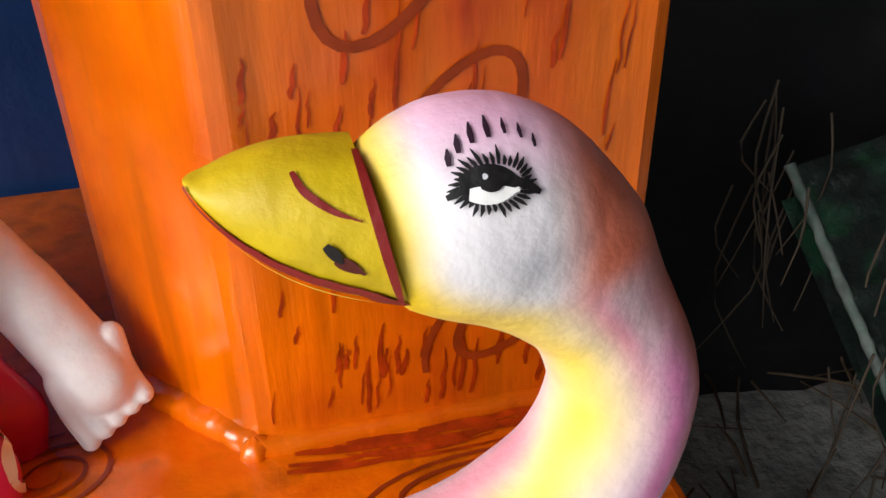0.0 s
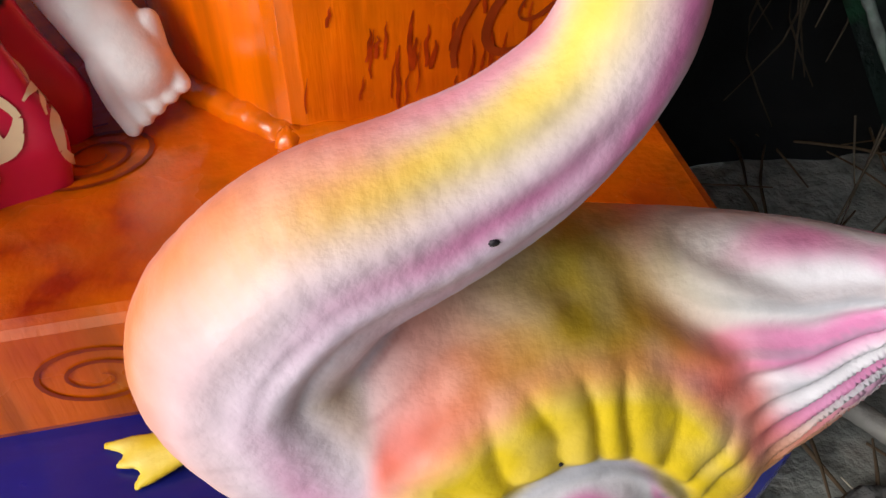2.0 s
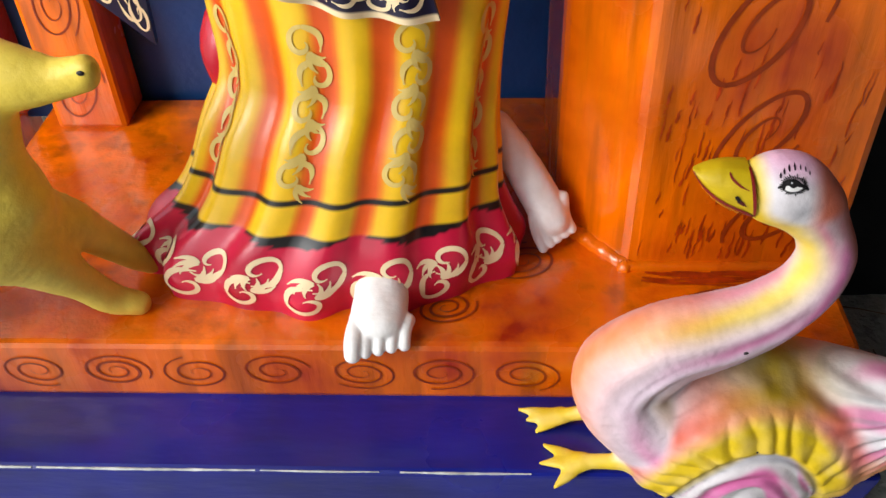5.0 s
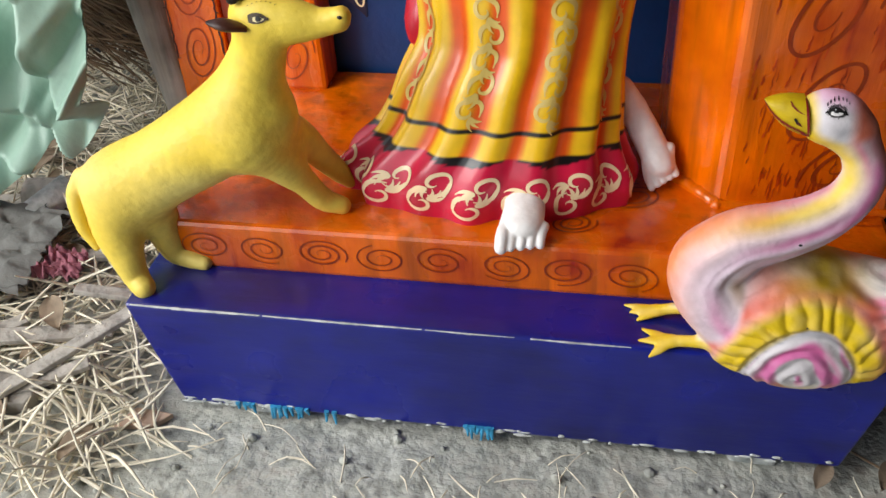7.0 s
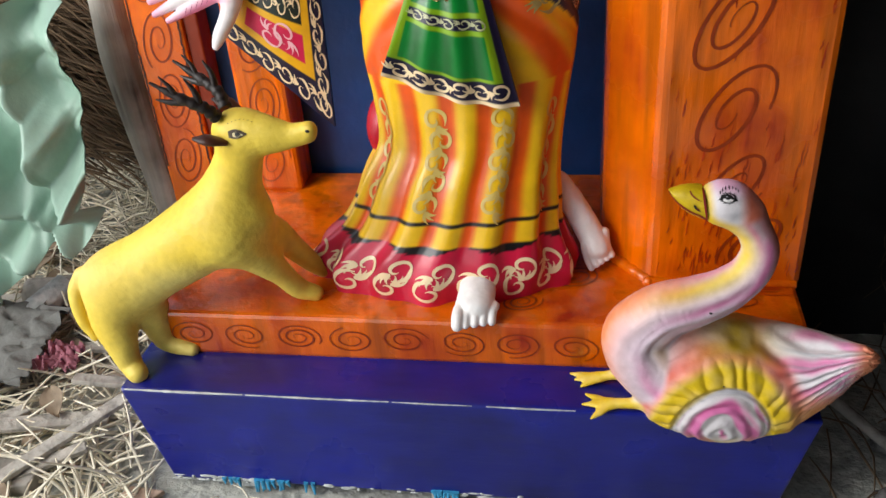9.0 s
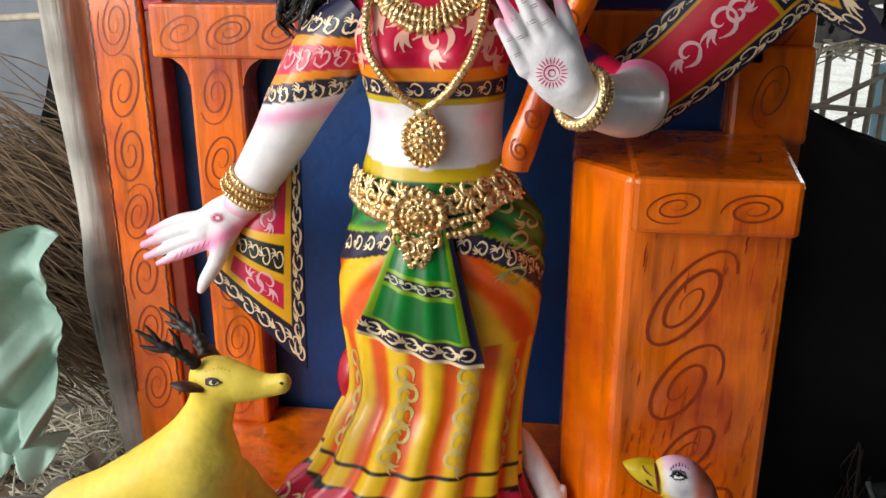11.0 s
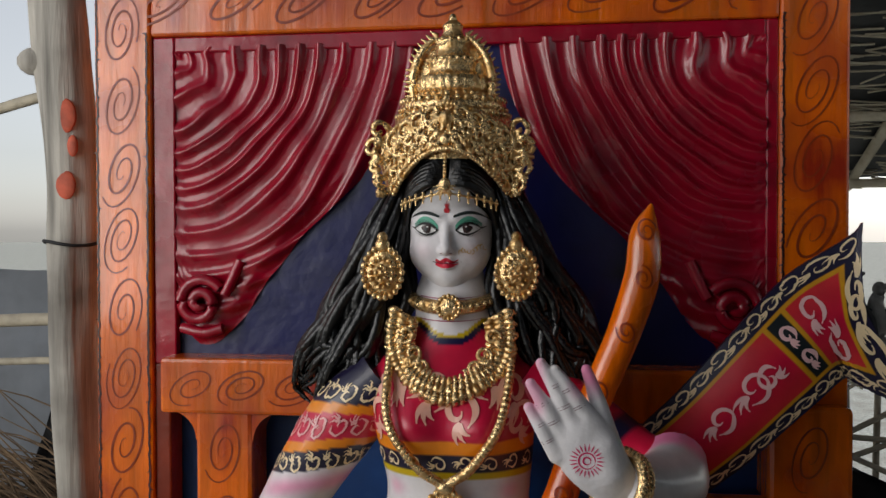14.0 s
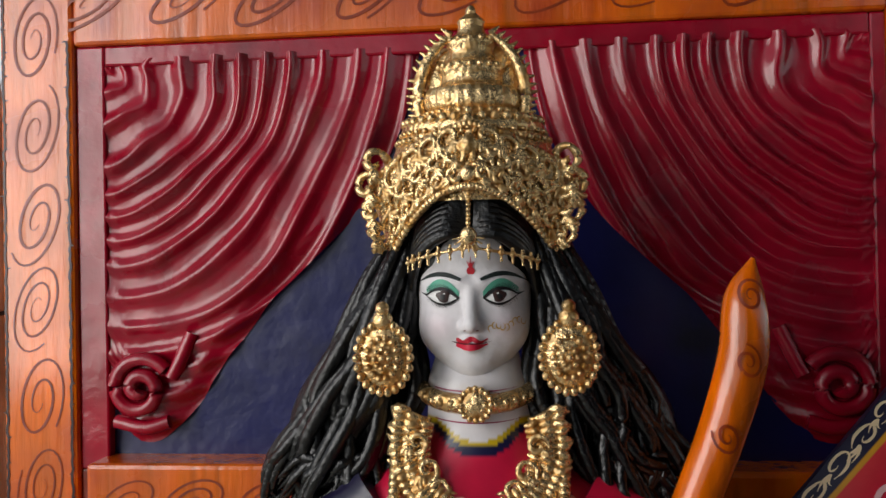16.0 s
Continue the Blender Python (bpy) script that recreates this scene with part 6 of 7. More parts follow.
# ---- deer ----
def deer():
    fm = Form()
    Yd, Yl = lin(222, 188, 40), lin(230, 208, 92)
    clay = Clay((-0.530, -0.400, 0.195), (-0.080, -0.160, 0.640), 0.0024)
    clay.limb([(-0.446, -0.318, 0.355), (-0.42, -0.315, 0.352), (-0.37, -0.308, 0.377), (-0.31, -0.300, 0.412), (-0.255, -0.292, 0.440), (-0.228, -0.288, 0.448)],
              [0.038, 0.056, 0.053, 0.055, 0.056, 0.046], 40, (1, 0.92, 1))
    clay.limb([(-0.262, -0.292, 0.440), (-0.237, -0.288, 0.487), (-0.218, -0.288, 0.53), (-0.205, -0.290, 0.568)], [0.054, 0.042, 0.034, 0.031], 26, (1, 0.92, 1), 0.022)
    clay.limb([(-0.215, -0.291, 0.584), (-0.200, -0.292, 0.582), (-0.170, -0.295, 0.579), (-0.135, -0.298, 0.578), (-0.110, -0.300, 0.583)], [0.026, 0.033, 0.028, 0.018, 0.0145], 24, (1, 0.85, 1), 0.014)
    clay.limb([(-0.103, -0.302, 0.590), (-0.101, -0.304, 0.590)], [0.009, 0.008], 3, k=0.006)
    for pts, rr in ((((-0.435, -0.325, 0.345), (-0.443, -0.338, 0.300), (-0.433, -0.352, 0.250), (-0.427, -0.356, 0.226), (-0.414, -0.366, 0.215)), (0.040, 0.034, 0.022, 0.018, 0.016)),
                    (((-0.415, -0.300, 0.335), (-0.405, -0.298, 0.280), (-0.398, -0.298, 0.240), (-0.388, -0.298, 0.222), (-0.350, -0.304, 0.214)), (0.040, 0.027, 0.020, 0.017, 0.0115)),
                    (((-0.245, -0.305, 0.428), (-0.215, -0.290, 0.385), (-0.195, -0.275, 0.345), (-0.176, -0.262, 0.308), (-0.152, -0.254, 0.293)), (0.042, 0.028, 0.019, 0.0155, 0.012)),
                    (((-0.235, -0.275, 0.430), (-0.205, -0.245, 0.395), (-0.185, -0.220, 0.350), (-0.168, -0.205, 0.315), (-0.156, -0.195, 0.294)), (0.036, 0.025, 0.018, 0.015, 0.011))):
        clay.limb(pts, rr, 20, k=0.020)
    clay.limb([(-0.478, -0.328, 0.368), (-0.494, -0.334, 0.338), (-0.491, -0.344, 0.298), (-0.475, -0.352, 0.268)], [0.011, 0.0105, 0.009, 0.0045], 14, k=0.005)

    def paint(P):
        x, y, z = P.T
        one, j = np.ones((len(P), 3)), grain(P, 10)
        c = blend(one * Yd, one * Yl, 0.5 + 0.5 * j)
        c = blend(c, one * lin(236, 184, 120), 0.55 * bell(x, -0.475, 0.035) * bell(z, 0.39, 0.04))
        c = blend(c, one * lin(238, 226, 150), 0.5 * step_up(0.42, 0.36, z) * bell(x, -0.30, 0.10))
        return blend(c, one * lin(176, 140, 40), 0.5 * step_up(-0.112, -0.098, x))
    clay.skin(fm, 0, paint, lambda P, N: 0.0016 * grain(P, 22, 2) + 0.0004 * grain(P, 90, 4))
    # ears and forked antlers
    dk = lin(26, 15, 11)
    for s in (-1, 1):
        e = Vector((-0.226, -0.290 + s * 0.028, 0.590 + (0.012 if s > 0 else -0.008)))
        fm.tube([e + Vector((0.014, 0, -0.004)), e + Vector((-0.008, s * 0.010, 0.004)), e + Vector((-0.026, s * 0.014, 0.008))], [0.008, 0.013, 0.003], 12, 14, 0, lambda u, v, p: mix(lin(92, 44, 20), BLACK, v), 0.5)
        a = Vector((-0.224, -0.290 + s * 0.016, 0.608))
        fm.tube([a, a + Vector((-0.010, s * 0.010, 0.018)), a + Vector((-0.034, s * 0.018, 0.034)), a + Vector((-0.070, s * 0.022, 0.058))], [0.009, 0.0080, 0.0068, 0.0015], 10, 22, 0, dk, bump=lambda t, v: 0.15 * math.sin(v * 40))
        fm.tube([a + Vector((-0.026, s * 0.015, 0.029)), a + Vector((-0.046, s * 0.020, 0.030)), a + Vector((-0.066, s * 0.024, 0.036))], [0.006, 0.0045, 0.001], 8, 10, 0, dk)
        fm.tube([a + Vector((-0.014, s * 0.012, 0.020)), a + Vector((-0.016, s * 0.014, 0.042)), a + Vector((-0.026, s * 0.016, 0.060))], [0.0055, 0.0040, 0.001], 8, 10, 0, dk)
        fm.tube([a + Vector((-0.040, s * 0.019, 0.038)), a + Vector((-0.045, s * 0.021, 0.052)), a + Vector((-0.056, s * 0.022, 0.066))], [0.0045, 0.0030, 0.001], 8, 8, 0, dk)
    # painted eye and brow dots
    at = clay.front()
    lay = lambda pts, w, col, off: fm.ribbon(*zip(*[at(-0.194 + a, 0.590 + b) for a, b in pts]), w, 0, col, off)
    lay([(-0.013 + 0.024 * t, 0.001 * math.sin(t * 3)) for t in np.linspace(0, 1, 12)], 0.0125, lin(58, 40, 8), 0.0008)
    lay([(-0.007 + 0.013 * t, 0) for t in np.linspace(0, 1, 8)], 0.0065, lin(214, 200, 150), 0.0014)
    lay([(-0.0035 + 0.007 * t, 0.0005) for t in np.linspace(0, 1, 8)], 0.0062, BLACK, 0.0019)
    for k in range(7):
        a, b = -0.014 + k * 0.0052, 0.0125 + 0.004 * math.sin(k * 0.5)
        lay([(a, b), (a + 0.0016, b + 0.0006)], 0.0018, lin(110, 80, 14), 0.0009)
    p, n = at(-0.103, 0.591)
    fm.ball(p, (0.0032, 0.0012, 0.0022), 0, BLACK, 8, 6)
    tagged(fm.make("deer_statue", [CLAY]), "small yellow clay deer with black antlers on the throne step", "statue")


deer()


# ---- the yard: ground and litter ----
SOIL = material("grey_earth", lin(186, 188, 179), 0.95, vary=0.5, scale=40, dark=lin(146, 138, 128), patch=5, bump=0.7, bump_scale=70)
STRAW = material("dry_straw", lin(234, 226, 204), 0.8, vary=0.4, scale=30, bump=0.2)
BROWN_STRAW = material("old_brown_straw", lin(122, 100, 76), 0.85, vary=0.5, scale=25, bump=0.2)
LEAF = material("dry_leaf", lin(150, 132, 110), 0.8, vary=0.4, scale=20, dark=lin(90, 70, 58), patch=10, bump=0.2)
BARK = material("weathered_wood", lin(186, 180, 170), 0.85, vary=0.65, scale=34, stretch=(1, 1, 0.08), dark=lin(78, 72, 66), dark_from=0.47, patch=6, bump=1.0, bump_scale=30)
BAMBOO = material("weathered_bamboo", lin(168, 158, 138), 0.65, vary=0.3, scale=30, dark=lin(110, 98, 78), patch=5, bump=0.2)
TARP = material("black_tarpaulin", lin(20, 20, 22), 0.7, vary=0.4, scale=12, bump=0.4, bump_scale=14)
GREY_TARP = material("grey_sheet", lin(120, 124, 130), 0.6, vary=0.3, scale=6, bump=0.3, bump_scale=10)
PLASTIC = material("pale_green_plastic", lin(150, 180, 164), 0.45, vary=0.15, scale=9, dark=lin(104, 136, 120), patch=6, bump=0.35, bump_scale=18)
CLOD = material("grey_clay_lump", lin(120, 118, 116), 0.95, vary=0.4, scale=40, bump=0.9, bump_scale=60)
RUST = material("red_paint_daub", lin(190, 84, 56), 0.7, vary=0.4, scale=40)
DARKGREEN = material("green_black_paint", lin(22, 34, 30), 0.5, vary=0.6, scale=35, dark=lin(24, 84, 50), patch=9, bump=0.6, bump_scale=50)
CHALK = material("chalk_white", lin(205, 208, 206), 0.9, vary=0.4, scale=50, dark=lin(120, 130, 126), patch=30, bump=0.5)
CYAN = material("cyan_paint_drips", lin(60, 160, 205), 0.6, vary=0.4, scale=50)
TEAL = material("teal_paint", lin(44, 110, 130), 0.5, vary=0.2)
GREYCLAY = material("unpainted_grey_clay", lin(140, 138, 132), 0.9, vary=0.3, scale=20, dark=lin(50, 50, 52), patch=7, bump=0.4)


def ground():
    fm = Form()
    span = lambda t: (4 * (t - 0.5)) + math.copysign(150 * max(0, abs(t - 0.5) - 0.46) ** 1.2 * 30, t - 0.5)

    def fn(u, w):
        x, y = span(u), span(w) - 0.1
        h = 0.012 * noise.noise((x * 3, y * 3, 0)) + 0.005 * noise.noise((x * 13, y * 13, 4)) + 0.003 * noise.noise((x * 34, y * 34, 7))
        return Vector((x, y, min(h, 0.012) if abs(x) < 3 and abs(y) < 3 else 0))
    fm.grid(fn, 240, 240, 0)
    tagged(fm.make("ground", [SOIL]), "trodden grey bare earth floor", "ground", kind="structure")


ground()


def litter(name, count, box, mat, label, lo=0.05, hi=0.18, r=0.0016, lift=0.05, seed=1):
    fm = Form()
    rn = random.Random(seed)
    x0, x1, y0, y1 = box
    for _ in range(count):
        x, y = rn.uniform(x0, x1), rn.uniform(y0, y1)
        if -0.45 < x < 0.59 and -0.41 < y < 0.2:
            continue
        a, ln = rn.uniform(0, 6.3), rn.uniform(lo, hi)
        dx, dy = ln * math.cos(a), ln * math.sin(a)
        z0, z1 = rn.uniform(0.004, 0.012), rn.uniform(0.004, 0.02 + lift * rn.random() ** 2)
        k = rn.uniform(-0.02, 0.02)
        fm.tube([(x, y, z0), (x + dx / 2 - dy * k * 5, y + dy / 2 + dx * k * 5, (z0 + z1) / 2 + 0.006), (x + dx, y + dy, z1)], [r, r * rn.uniform(0.8, 1.6), r * 0.6], 4, 5, 0)
    tagged(fm.make(name, [mat]), label, "litter", kind="stuff")


litter("straw_litter", 2600, (-1.25, -0.42, -0.55, 0.75), STRAW, "loose dry straw strewn over the earth", r=0.0022, lift=0.12, seed=2)
litter("straw_litter", 160, (-0.5, 0.9, -0.62, -0.36), STRAW, "scattered bits of straw along the plinth", 0.02, 0.08, 0.0011, 0.005, seed=3)
litter("straw_litter", 130, (0.6, 1.3, -0.5, 0.2), BROWN_STRAW, "dark straw and twigs beside the plinth", 0.05, 0.2, 0.0016, 0.04, seed=4)


def leaf(x, y, z, s, a, tilt):
    fm = Form()

    def fn(u, v):
        w = math.sin(math.pi * min(1, 0.04 + 0.96 * u)) ** 0.8 * 0.24
        return Vector(((u - 0.5) * s, (v - 0.5) * s * w * 2, s * 0.10 * math.sin(math.pi * u) + s * 0.15 * abs(v - 0.5)))
    fm.grid(fn, 9, 5, 0)
    fm.grid(lambda u, v: fn(u, v) + Vector((0, 0, 0.0012)), 9, 5, 0, flip=True)
    ob = fm.make("dry_leaf", [LEAF])
    ob.matrix_world = pose(x, y, z, tilt, tilt * 0.5, a)
    return tagged(ob, "curled dry brown leaf lying on the straw", "leaf", "fallen leaves")


rn = random.Random(12)
for _ in range(60):
    leaf(rn.uniform(-1.15, -0.47), rn.uniform(-0.5, 0.35), rn.uniform(0.010, 0.045), rn.uniform(0.05, 0.12), rn.uniform(0, 360), rn.uniform(-25, 25))
for _ in range(8):
    leaf(rn.uniform(0.45, 1.0), rn.uniform(-0.5, -0.37), 0.012, rn.uniform(0.03, 0.06), rn.uniform(0, 360), rn.uniform(-10, 10))


def lump(name, p, r, mat, label, category, group="", seed=0, n=18):
    fm = Form()
    def shape(d, q):
        return q * (1 + 0.32 * noise.noise(d * 1.9 + Vector((seed, 0, 0))) + 0.14 * noise.noise(d * 5 + Vector((0, seed, 0))))
    fm.ball(p, r, 0, (1, 1, 1), n, n - 4, shape=shape)
    return tagged(fm.make(name, [mat]), label, category, group)


for i in range(46):
    x, y = rn.uniform(0.61, 0.98), rn.uniform(-0.52, -0.20)
    r = rn.uniform(0.008, 0.030)
    lump("clay_lump", (x, y, r * 0.45), (r, r * rn.uniform(0.8, 1.2), r * 0.75), CLOD, "rough grey lump of dried clay on the ground", "clay lump", "clay lumps", i)
for i in range(70):
    x, y = rn.uniform(-0.7, 0.75), rn.uniform(-0.60, -0.395)
    r = rn.uniform(0.003, 0.009)
    lump("pebble", (x, y, r * 0.6), (r, r, r * 0.8), SOIL, "small grey pebble of dried clay", "pebble", "pebbles", i + 60, 8)
for x, w in ((-0.265, 0.03), (0.045, 0.02), (0.42, 0.032)):
    tagged(part("chock", block(x - w, x + w, -0.385, -0.33, -0.005, 0.03, 0.006), CHALK), "whitish brick chock under the blue plinth", "chock", "plinth chocks")
fm = Form()
for i in range(34):
    x = rn.choice((rn.uniform(-0.31, -0.15), rn.uniform(0.03, 0.07)))
    ln = rn.uniform(0.004, 0.022)
    fm.tube([(x, -0.396, 0.031), (x + rn.uniform(-0.004, 0.004), -0.397, 0.026 - ln)], [0.004, 0.0015], 6, 5, 0)
fm.make("paint_drip", [CYAN], base, "cyan paint drips on the lower edge")["kind"] = "stuff"
fm = Form()
for i in range(90):
    x = rn.choice((rn.uniform(-0.385, -0.2), rn.uniform(-0.385, 0.52)))
    fm.ball((x, -0.394, 0.024 + rn.uniform(-0.004, 0.006)), (rn.uniform(0.002, 0.012), 0.0015, rn.uniform(0.001, 0.0035)), 0, (1, 1, 1), 6, 5)
fm.make("chipped_edge", [CHALK], base, "chipped white lower edge")["kind"] = "stuff"
fm = Form()
for x0, x1, r in ((-0.425, -0.24, 0.0020), (-0.235, -0.02, 0.0015), (-0.015, 0.10, 0.0011), (0.12, 0.245, 0.0014)):
    fm.tube([(x0, -0.3925, 0.2045), ((x0 + x1) / 2, -0.3928, 0.2042), (x1, -0.3925, 0.2045)], [r * 0.6, r, r * 0.5], 6, 30, 0, bump=lambda t, v: 0.5 * noise.noise((v * 40, r * 900, 1)))
fm.make("worn_edge", [CHALK], base, "worn pale upper edge")
tagged(part("board_scrap", prism([(-0.80, -0.47), (-0.62, -0.44), (-0.61, -0.36), (-0.79, -0.40)], 0.004, 0.032, 0.003), BARK), "flat grey board scrap lying on the earth", "board")
tagged(part("tile_shard", prism([(-0.48, -0.45), (-0.42, -0.44), (-0.40, -0.415), (-0.46, -0.41)], 0.004, 0.014, 0.002), material("fired_clay", lin(186, 160, 140), 0.9, vary=0.3)), "pale fired clay shard on the earth", "shard")
tagged(part("stone_slab", prism([(0.79, -0.27), (0.90, -0.30), (0.93, -0.22), (0.81, -0.20)], 0.004, 0.035, 0.005), material("dark_slate", lin(84, 86, 90), 0.8, vary=0.3)), "flat dark stone slab on the ground", "stone slab")


def mud_sheet(corners, seed, mat, label):
    """A stiff crumpled scrap lying on the litter."""
    fm = Form()
    q = quad_patch(*corners)

    def fn(u, v):
        rag = 1 + 0.22 * noise.noise((math.cos(6.28 * u) * 2 + seed, math.sin(6.28 * v) * 2, seed))
        p = q(0.5 + (u - 0.5) * rag, 0.5 + (v - 0.5) * rag)
        return p + Vector((0, 0, 0.030 * abs(noise.noise((u * 4, v * 4, seed))) + 0.012 * noise.noise((u * 11, v * 11, seed))))
    fm.grid(fn, 34, 34, 0)
    fm.grid(lambda u, v: fn(u, v) - Vector((0, 0, 0.004)), 34, 34, 0, flip=True)
    return tagged(fm.make("scrap_sheet", [mat]), label, "scrap", "scraps on the straw")


MUD = material("mud_grey_cloth", lin(112, 112, 108), 0.9, vary=0.4, scale=22, dark=lin(66, 64, 62), patch=9, bump=0.6, bump_scale=40)
mud_sheet([(-1.02, -0.30, 0.05), (-0.74, -0.24, 0.06), (-0.72, -0.06, 0.10), (-1.04, -0.04, 0.11)], 3, MUD, "stiff mud-grey cloth scrap on the straw")
mud_sheet([(-1.10, -0.42, 0.03), (-0.86, -0.40, 0.04), (-0.84, -0.28, 0.05), (-1.10, -0.26, 0.05)], 7, MUD, "crumpled grey cloth scrap beside a board")
mud_sheet([(-0.74, -0.20, 0.06), (-0.66, -0.19, 0.06), (-0.66, -0.14, 0.07), (-0.73, -0.13, 0.07)], 9, material("faded_pink_rag", lin(150, 92, 104), 0.9, vary=0.4, scale=30), "faded pink rag on the straw")
for i, (x, y, a, ln, w) in enumerate(((-0.66, -0.30, 20, 0.20, 0.030), (-0.78, -0.36, 55, 0.22, 0.034), (-0.58, -0.34, 48, 0.26, 0.024), (-0.70, -0.10, -8, 0.20, 0.026), (-0.88, 0.02, 24, 0.18, 0.06), (-0.56, -0.22, 5, 0.16, 0.024), (-0.62, -0.40, 30, 0.16, 0.022), (-0.95, -0.20, -30, 0.24, 0.03))):
    ob = part("wood_strip", block(-ln / 2, ln / 2, -w / 2, w / 2, 0, 0.010, 0.002), BARK)
    ob.matrix_world = pose(x, y, 0.030 + 0.012 * (i % 3), 6 * (-1) ** i, 8 * (-1) ** (i // 2), a)
    tagged(ob, "broken flat strip of grey weathered wood on the straw", "wood strip", "wood strips")
roll = Form()
for r0, r1, fl in ((0.026, 0.026, False), (0.016, 0.016, True)):
    roll.grid(lambda u, v: Vector((r0 * math.cos(2 * math.pi * u), -0.05 + 0.10 * v, r0 * math.sin(2 * math.pi * u))), 24, 4, 0, close=True, flip=not fl)
for y in (-0.05, 0.05):
    roll.grid(lambda u, v: Vector(((0.016 + 0.010 * v) * math.cos(2 * math.pi * u), y, (0.016 + 0.010 * v) * math.sin(2 * math.pi * u))), 24, 2, 0, close=True, flip=y > 0)
ob = roll.make("paper_roll", [CHALK])
ob.matrix_world = pose(-0.80, -0.02, 0.085, 8, 0, -24)
tagged(ob, "pale hollow paper roll lying in the litter", "paper roll")
for i, (x, y, ln, a) in enumerate(((-0.74, 0.04, 0.26, 8), (-0.66, 0.08, 0.20, -20))):
    log = Form()
    log.tube([(-ln / 2, 0, 0), (0, 0, 0.01), (ln / 2, 0, 0)], [0.034, 0.036, 0.030], 16, 16, 0, bump=lambda t, v: 0.12 * noise.noise((math.cos(t) * 2, math.sin(t) * 2, v * 6)))
    ob = log.make("cloth_roll", [BARK])
    ob.matrix_world = pose(x, y, 0.055, 0, 4, a)
    tagged(ob, "dusty brown rolled bundle under the plastic sheet", "bundle", "bundles")


def pole(name, pts, radii, mat, label, category, knots_at=(), n=14, steps=60, group=""):
    fm = Form()
    fm.tube(pts, radii, n, steps, 0, up=(0, 1, 0) if abs(pts[-1][2] - pts[0][2]) > 1 else (0, 0, 1),
            bump=lambda t, v: 0.06 * math.sin(3 * t + v * 7) + 0.10 * noise.noise((math.cos(t) * 1.5, math.sin(t) * 1.5, v * 12)) + 0.05 * noise.noise((math.cos(t) * 5, math.sin(t) * 5, v * 9)))
    ob = tagged(fm.make(name, [mat]), label, category, group)
    for p, r in knots_at:
        k = Form()
        k.ball(p, r, 0, (1, 1, 1), 12, 8)
        k.make("node", [mat], ob)
    return ob


post = pole("wooden_post", [(-0.575, 0.17, -0.02), (-0.580, 0.165, 0.18), (-0.604, 0.16, 0.49), (-0.600, 0.16, 0.68), (-0.617, 0.16, 1.0), (-0.614, 0.16, 1.22), (-0.612, 0.16, 1.39), (-0.632, 0.16, 1.60), (-0.655, 0.16, 1.90), (-0.66, 0.16, 2.4)],
            [0.030, 0.032, 0.036, 0.035, 0.040, 0.042, 0.043, 0.047, 0.045, 0.044], BARK, "weathered grey tree-trunk post with red daubs", "post", [((-0.668, 0.14, 1.545), (0.030, 0.024, 0.024))], 26, 120)
fm = Form()
for x, z, w, h in ((-0.603, 1.335, 0.026, 0.040), (-0.606, 1.45, 0.034, 0.050), (-0.590, 1.40, 0.014, 0.03)):
    fm.ball((x, 0.121, z), (w * 0.7, 0.005, h * 0.6), 0, (1, 1, 1), 12, 10)
fm.make("red_daub", [RUST], post, "rust red paint daub")
fm = Form()
fm.tube([(-0.615 + 0.045 * math.cos(t), 0.16 + 0.045 * math.sin(t), 1.238 + 0.004 * math.sin(2 * t)) for t in np.linspace(0, 6.3, 24)], [0.003] * 24, 6, 50, 0, caps=False)
fm.make("wire_tie", [TARP], post, "thin wire tie")
for k, (a, b, r) in enumerate((((-1.6, 0.35, 1.02), (-0.62, 0.26, 1.10), 0.014), ((-1.7, 0.5, 1.42), (-0.64, 0.24, 1.52), 0.012), ((-1.5, 0.4, 0.93), (-0.63, 0.28, 1.02), 0.008))):
    pole("bamboo_rail", [a, ((a[0] + b[0]) / 2, a[1], (a[2] + b[2]) / 2 + 0.01), b], [r, r, r * 0.8], BAMBOO, "thin weathered bamboo rail tied to the post", "bamboo pole", (), 10, 24, "bamboo rails")
pole("bamboo_stick", [(-1.05, 0.05, 0.075), (-0.8, 0.04, 0.07), (-0.55, 0.06, 0.055)], [0.007] * 3, BAMBOO, "pale split bamboo stick on the straw", "bamboo stick")
pole("bamboo_stick", [(0.62, -0.12, 0.05), (0.72, -0.25, 0.03), (0.80, -0.37, 0.015)], [0.009] * 3, BARK, "dark stick lying beside the plinth", "stick")


def straw_heap():
    fm = Form()
    rn = random.Random(21)
    for _ in range(700):
        t = rn.random()
        root = (rn.uniform(-0.92, -0.60), rn.uniform(0.30, 0.62), rn.uniform(0.12, 0.60))
        ln = rn.uniform(0.35, 0.75)
        a = rn.uniform(2.2, 3.0) + rn.uniform(-0.2, 0.2)
        d = (math.cos(a) * ln, rn.uniform(-0.12, 0.12), math.sin(a) * ln * 0.8)
        bend = rn.uniform(-0.08, 0.06)
        q = [root, (root[0] + d[0] * 0.5, root[1] + d[1] * 0.5, root[2] + d[2] * 0.5 + 0.04 + bend), (root[0] + d[0], root[1] + d[1], root[2] + d[2] + bend - 0.05)]
        fm.tube(q, [0.0024, 0.0022, 0.001], 4, 8, 0)
    tagged(fm.make("straw_heap", [BROWN_STRAW]), "heap of long brown straw and twigs behind the post", "straw", kind="stuff")


straw_heap()


